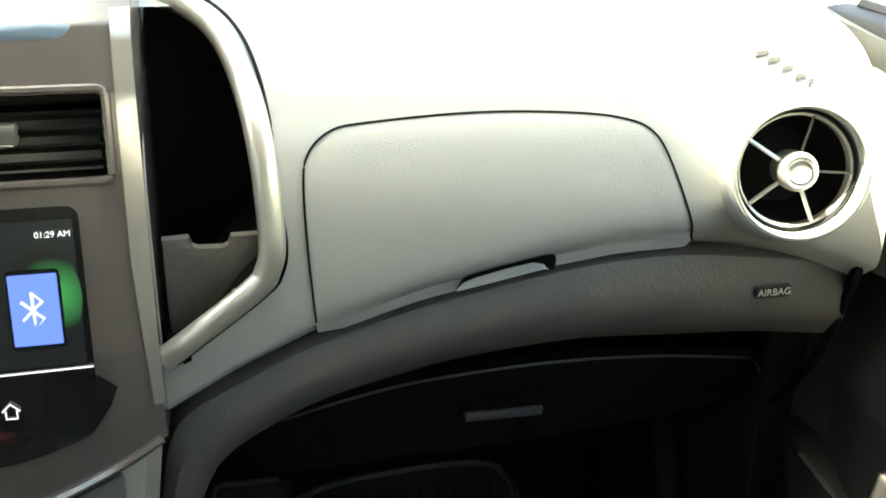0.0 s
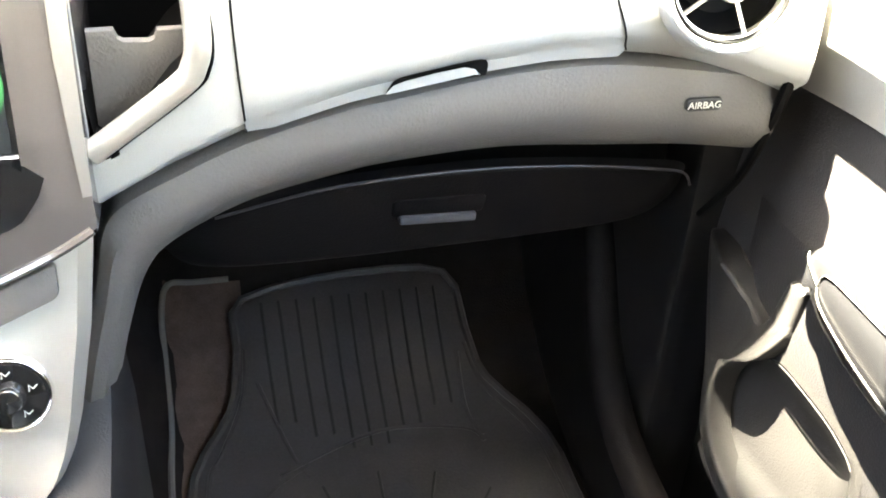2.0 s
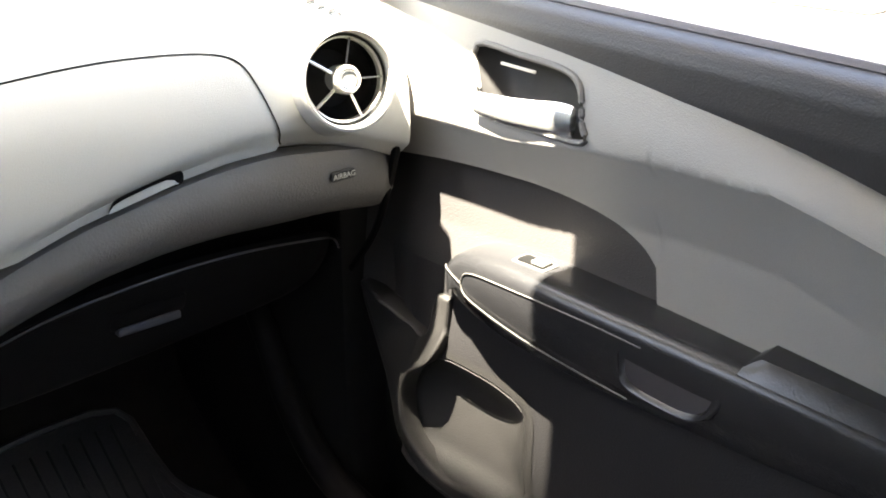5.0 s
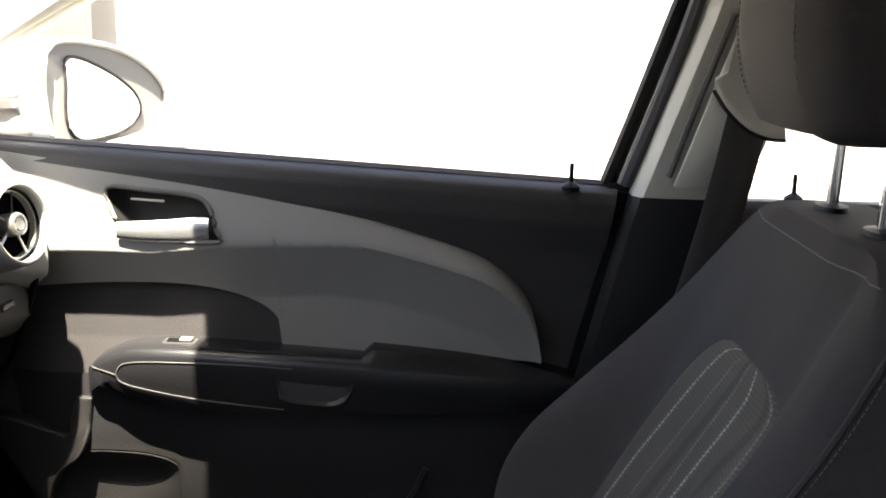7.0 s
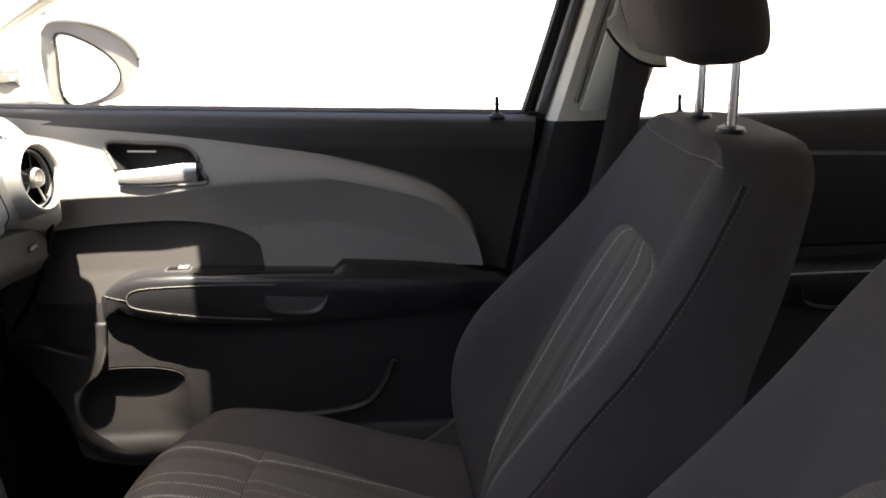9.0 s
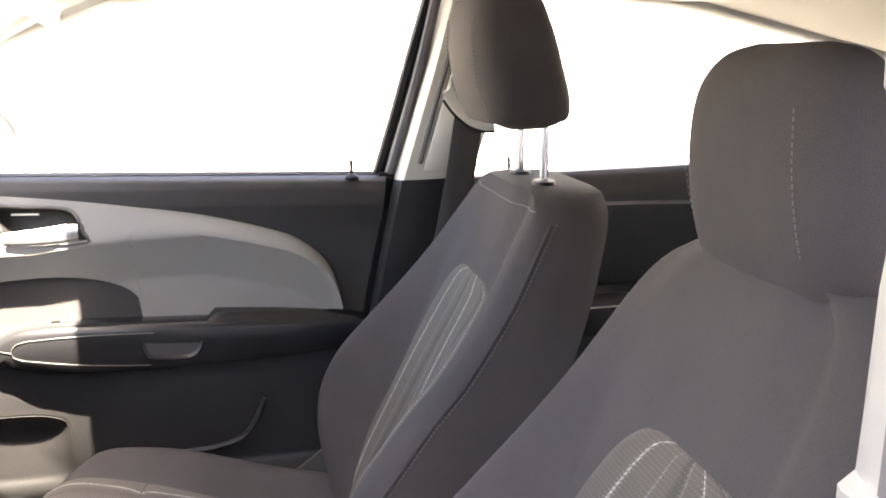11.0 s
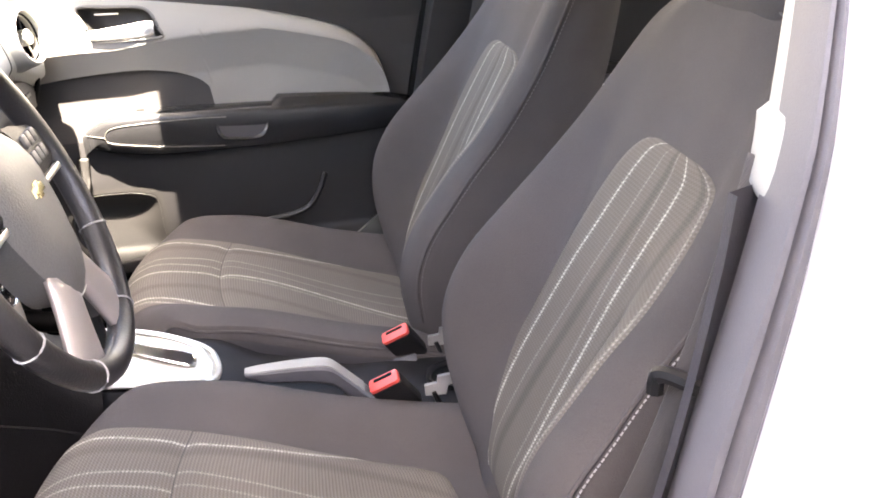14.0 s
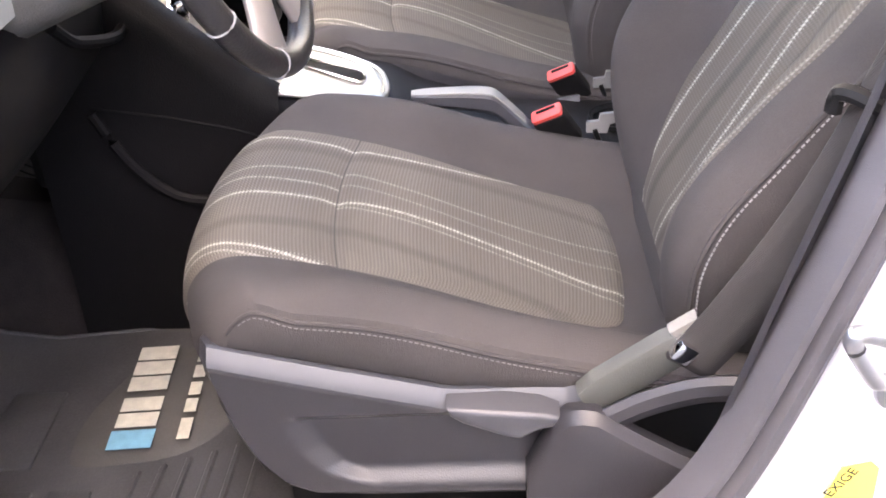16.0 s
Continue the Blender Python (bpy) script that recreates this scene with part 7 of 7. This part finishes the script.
tube(bm, [(0, 0, -0.02), (0, -0.005, -0.12), (0, -0.01, -0.30)], [0.05, 0.048, 0.045], 14)
part("column", bm, M_STRIP, wheel, "dark column shroud")
bm = bmesh.new()
tube(bm, [(-0.03, -0.01, -0.05), (-0.11, 0.0, -0.045), (-0.165, 0.01, -0.035)], [0.009, 0.010, 0.013], 8)
part("stalk", bm, M_BLACK, wheel)

# driver's knee panel below the pad
knee = thing("knee_panel", "dark lower dash panel in front of the driver", "trim panel", (-0.40, 0.95, 0.6))
bm = bmesh.new()
rows = [[(x, y, z + 0.02 * ((x + 0.4) / 0.27) ** 2) for x in [-0.67 + 0.04 * k for k in range(14)]] for y, z in ((0.94, 0.69), (0.915, 0.66), (0.905, 0.60), (0.915, 0.54), (0.95, 0.50), (1.10, 0.47))]
grid(bm, rows)
bmesh.ops.translate(bm, verts=bm.verts, vec=-Vector((-0.40, 0.95, 0.6)))
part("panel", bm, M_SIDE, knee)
bm = bmesh.new()
tube(bm, smooth_line([(0.302, -0.052, -0.030), (0.255, -0.056, -0.034), (0.199, -0.058, -0.022), (0.140, -0.058, -0.002), (0.097, -0.056, 0.016), (0.062, -0.052, 0.046)], 5), 0.008, 9)
part("pocket_lip", bm, M_SIDE, knee)


# ---- floor mats ----
def mat_z(y):
    return interp(y, ((0.5, 0.062), (1.10, 0.066), (1.22, 0.088), (1.32, 0.135), (1.44, 0.222)))


pm = thing("floor_mat", "black ribbed rubber floor mat in the passenger footwell", "floor mat", (0.38, 1.1, 0.07), "floor mats")
MF = Matrix.Translation(-Vector((0.38, 1.1, 0.07)))


def fpart(name, bm, material, parent=None, label="", M=None):
    bmesh.ops.transform(bm, matrix=M or MF, verts=bm.verts)
    return part(name, bm, material, parent, label)


PO = rounded([(0.235, 1.42), (0.40, 1.44), (0.535, 1.43), (0.553, 1.36), (0.570, 1.29), (0.635, 1.20), (0.645, 1.05), (0.645, 0.72), (0.145, 0.72), (0.145, 1.05), (0.150, 1.20), (0.205, 1.285), (0.222, 1.36)], 3)
bm = bmesh.new()
rows = []
patch(bm, PO, lambda a, b, r: Vector((a, b, mat_z(b) + 0.006)), 16)
fpart("sheet", bm, M_MAT, pm)
bm = bmesh.new()
tube(bm, [(a, b, mat_z(b) + 0.008) for a, b in PO], 0.006, 6, closed=True)
fpart("raised_rim", bm, M_MAT, pm)
# grooves as dark lines on the sheet, their shade painted, nothing cut
for k in range(11):
    x = 0.262 + 0.0255 * k
    bm = bmesh.new()
    tube(bm, [(x + (y - 1.41) * (0.385 - x) * -0.25, y, mat_z(y) + 0.0062) for y in [1.415 - 0.022 * j for j in range(10 - abs(k - 5) // 2)]], 0.0022, 6)
    fpart("groove", bm, M_GROOVE, pm)
for k in range(7):
    bm = bmesh.new()
    a = radians(35 + 18 * k)
    tube(bm, [(0.385 + r * math.cos(a), 0.93 + r * math.sin(a), mat_z(0.93 + r * math.sin(a)) + 0.0062) for r in (0.10, 0.15, 0.20, 0.245)], 0.002, 6)
    fpart("groove", bm, M_GROOVE, pm)

for pts in ([(0.232, 1.36), (0.222, 1.30), (0.19, 1.235), (0.168, 1.19), (0.165, 1.05)], [(0.548, 1.34), (0.562, 1.28), (0.615, 1.20), (0.628, 1.05)], [(0.30, 1.20), (0.25, 1.17), (0.20, 1.12)], [(0.245, 1.32), (0.28, 1.22), (0.30, 1.18)], [(0.535, 1.33), (0.53, 1.25), (0.545, 1.21)], [(0.26, 1.19), (0.40, 1.235), (0.52, 1.225), (0.545, 1.20)]):
    bm = bmesh.new()
    tube(bm, smooth_line([(a, b, mat_z(b) + 0.007) for a, b in pts], 5), 0.003, 6)
    fpart("ridge", bm, M_MAT, pm)
# bare carpet beside the mat, bound with a pale cord
cp = thing("carpet_edge", "brown carpet with a pale bound edge beside the console", "carpet", (0.17, 1.25, 0.07))
MFC = Matrix.Translation(-Vector((0.17, 1.25, 0.07)))


def floor_z(x, y):
    return interp(y, ((0.9, 0.05), (1.12, 0.055), (1.25, 0.082), (1.36, 0.14), (1.46, 0.235))) + 0.20 * math.exp(-(x / 0.10) ** 4)


bm = bmesh.new()
grid(bm, [[(x, y, floor_z(x, y) + 0.004) for x in [0.128 + 0.012 * k for k in range(10)]] for y in [1.0 + 0.0375 * k for k in range(13)]])
fpart("carpet_sheet", bm, M_PATCH, cp, M=MFC)
bm = bmesh.new()
tube(bm, smooth_line([(x, y, floor_z(x, y) + 0.008) for x, y in ((0.126, 1.05), (0.122, 1.18), (0.126, 1.28), (0.124, 1.36), (0.124, 1.41), (0.135, 1.445), (0.17, 1.45), (0.22, 1.45))], 6), 0.0045, 7)
fpart("bound_edge", bm, M_INSERT, cp, "pale cord edge", M=MFC)
# moulded sill along the outer side of the footwell
bm = bmesh.new()
sl = smooth_line([(0.662, 1.22, 0.50), (0.658, 1.16, 0.41), (0.652, 1.11, 0.33), (0.645, 1.04, 0.275), (0.640, 0.95, 0.25), (0.640, 0.80, 0.235), (0.642, 0.60, 0.23)], 5)
tube(bm, sl, 0.022, 10)
tagged(part("sill_moulding", bm, M_SIDE), "dark curved sill moulding beside the footwell", "trim")

dm = thing("floor_mat", "black rubber driver mat with cream and blue printed letters", "floor mat", (-0.38, 0.9, 0.07), "floor mats")
MF2 = Matrix.Translation(-Vector((-0.38, 0.9, 0.07)))
DO = rounded([(-0.62, 1.36), (-0.40, 1.38), (-0.19, 1.36), (-0.165, 1.10), (-0.165, 0.66), (-0.62, 0.66), (-0.63, 1.10)], 4)
bm = bmesh.new()
patch(bm, DO, lambda a, b, r: Vector((a, b, mat_z(b) + 0.006)), 16)
fpart("sheet", bm, M_MAT, dm, M=MF2)
bm = bmesh.new()
tube(bm, [(a, b, mat_z(b) + 0.006) for a, b in DO], 0.0035, 6, closed=True)
fpart("raised_rim", bm, M_MAT, dm, M=MF2)
bm = bmesh.new()
badge_o = [(p.x, p.y) for p in smooth_line([(a, b, 0) for a, b in ((-0.20, 0.92), (-0.30, 0.98), (-0.37, 1.00), (-0.42, 1.00), (-0.46, 0.985), (-0.455, 0.90), (-0.44, 0.84), (-0.40, 0.79), (-0.33, 0.765), (-0.25, 0.77), (-0.20, 0.80))], 4, closed=True)]
patch(bm, badge_o, lambda a, b, r: Vector((a, b, mat_z(b) + 0.0105 - (0.006 if r > 0.99 else 0))), 5)
pad = fpart("print_pad", bm, mat("pad_rubber", (0.075, 0.068, 0.062), 0.55, vary=0.15, scale=15, grain=0.4, grain_scale=300), dm, "smooth raised print pad", M=MF2)
# ribs and raised blocks
for k in range(6):
    bm = bmesh.new()
    y = 0.895 - 0.032 * k
    tube(bm, [(-0.60, y, mat_z(y) + 0.008), (-0.47 + 0.012 * k, y - 0.008, mat_z(y) + 0.008)], 0.005, 6)
    fpart("rib", bm, M_MAT, dm, M=MF2)
for x0, x1, y0, y1 in ((-0.60, -0.50, 1.02, 1.15), (-0.60, -0.50, 0.94, 1.0), (-0.46, -0.30, 1.04, 1.16)):
    bm = bmesh.new()
    box(bm, (x0, y0, mat_z(y0) - 0.002), (x1, y1, mat_z(y0) + 0.010), 0.004)
    fpart("block", bm, M_MAT, dm, M=MF2)
# print: plain blocks for the name, small bars for the line below it
P0, P1 = Vector((-0.436, 0.909, 0)), Vector((-0.206, 0.921, 0))
along = (P1 - P0)
wid = Vector((along.y, -along.x, 0)).normalized()


def print_bar(f0, f1, c, h, material, z=0.0835):
    bm = bmesh.new()
    a, b = P0 + along * f0 + wid * c, P0 + along * f1 + wid * c
    prism(bm, [(p.x, p.y, z) for p in (a - wid * h, b - wid * h, b + wid * h, a + wid * h)], (0, 0, 0.001))
    fpart("print_block", bm, material, pad, M=MF2)


print_bar(0.0, 0.16, 0.0, 0.031, M_INK_B)
for k in range(2):
    print_bar(0.19 + 0.145 * k, 0.315 + 0.145 * k, 0.0, 0.029, M_INK_W)
for k in range(3):
    print_bar(0.53 + 0.155 * k, 0.665 + 0.155 * k, 0.0, 0.029, M_INK_W)
for f0, f1 in ((0.06, 0.24), (0.30, 0.42), (0.46, 0.58), (0.63, 0.75), (0.79, 0.91)):
    print_bar(f0, f1, 0.072, 0.0085, M_INK_W)
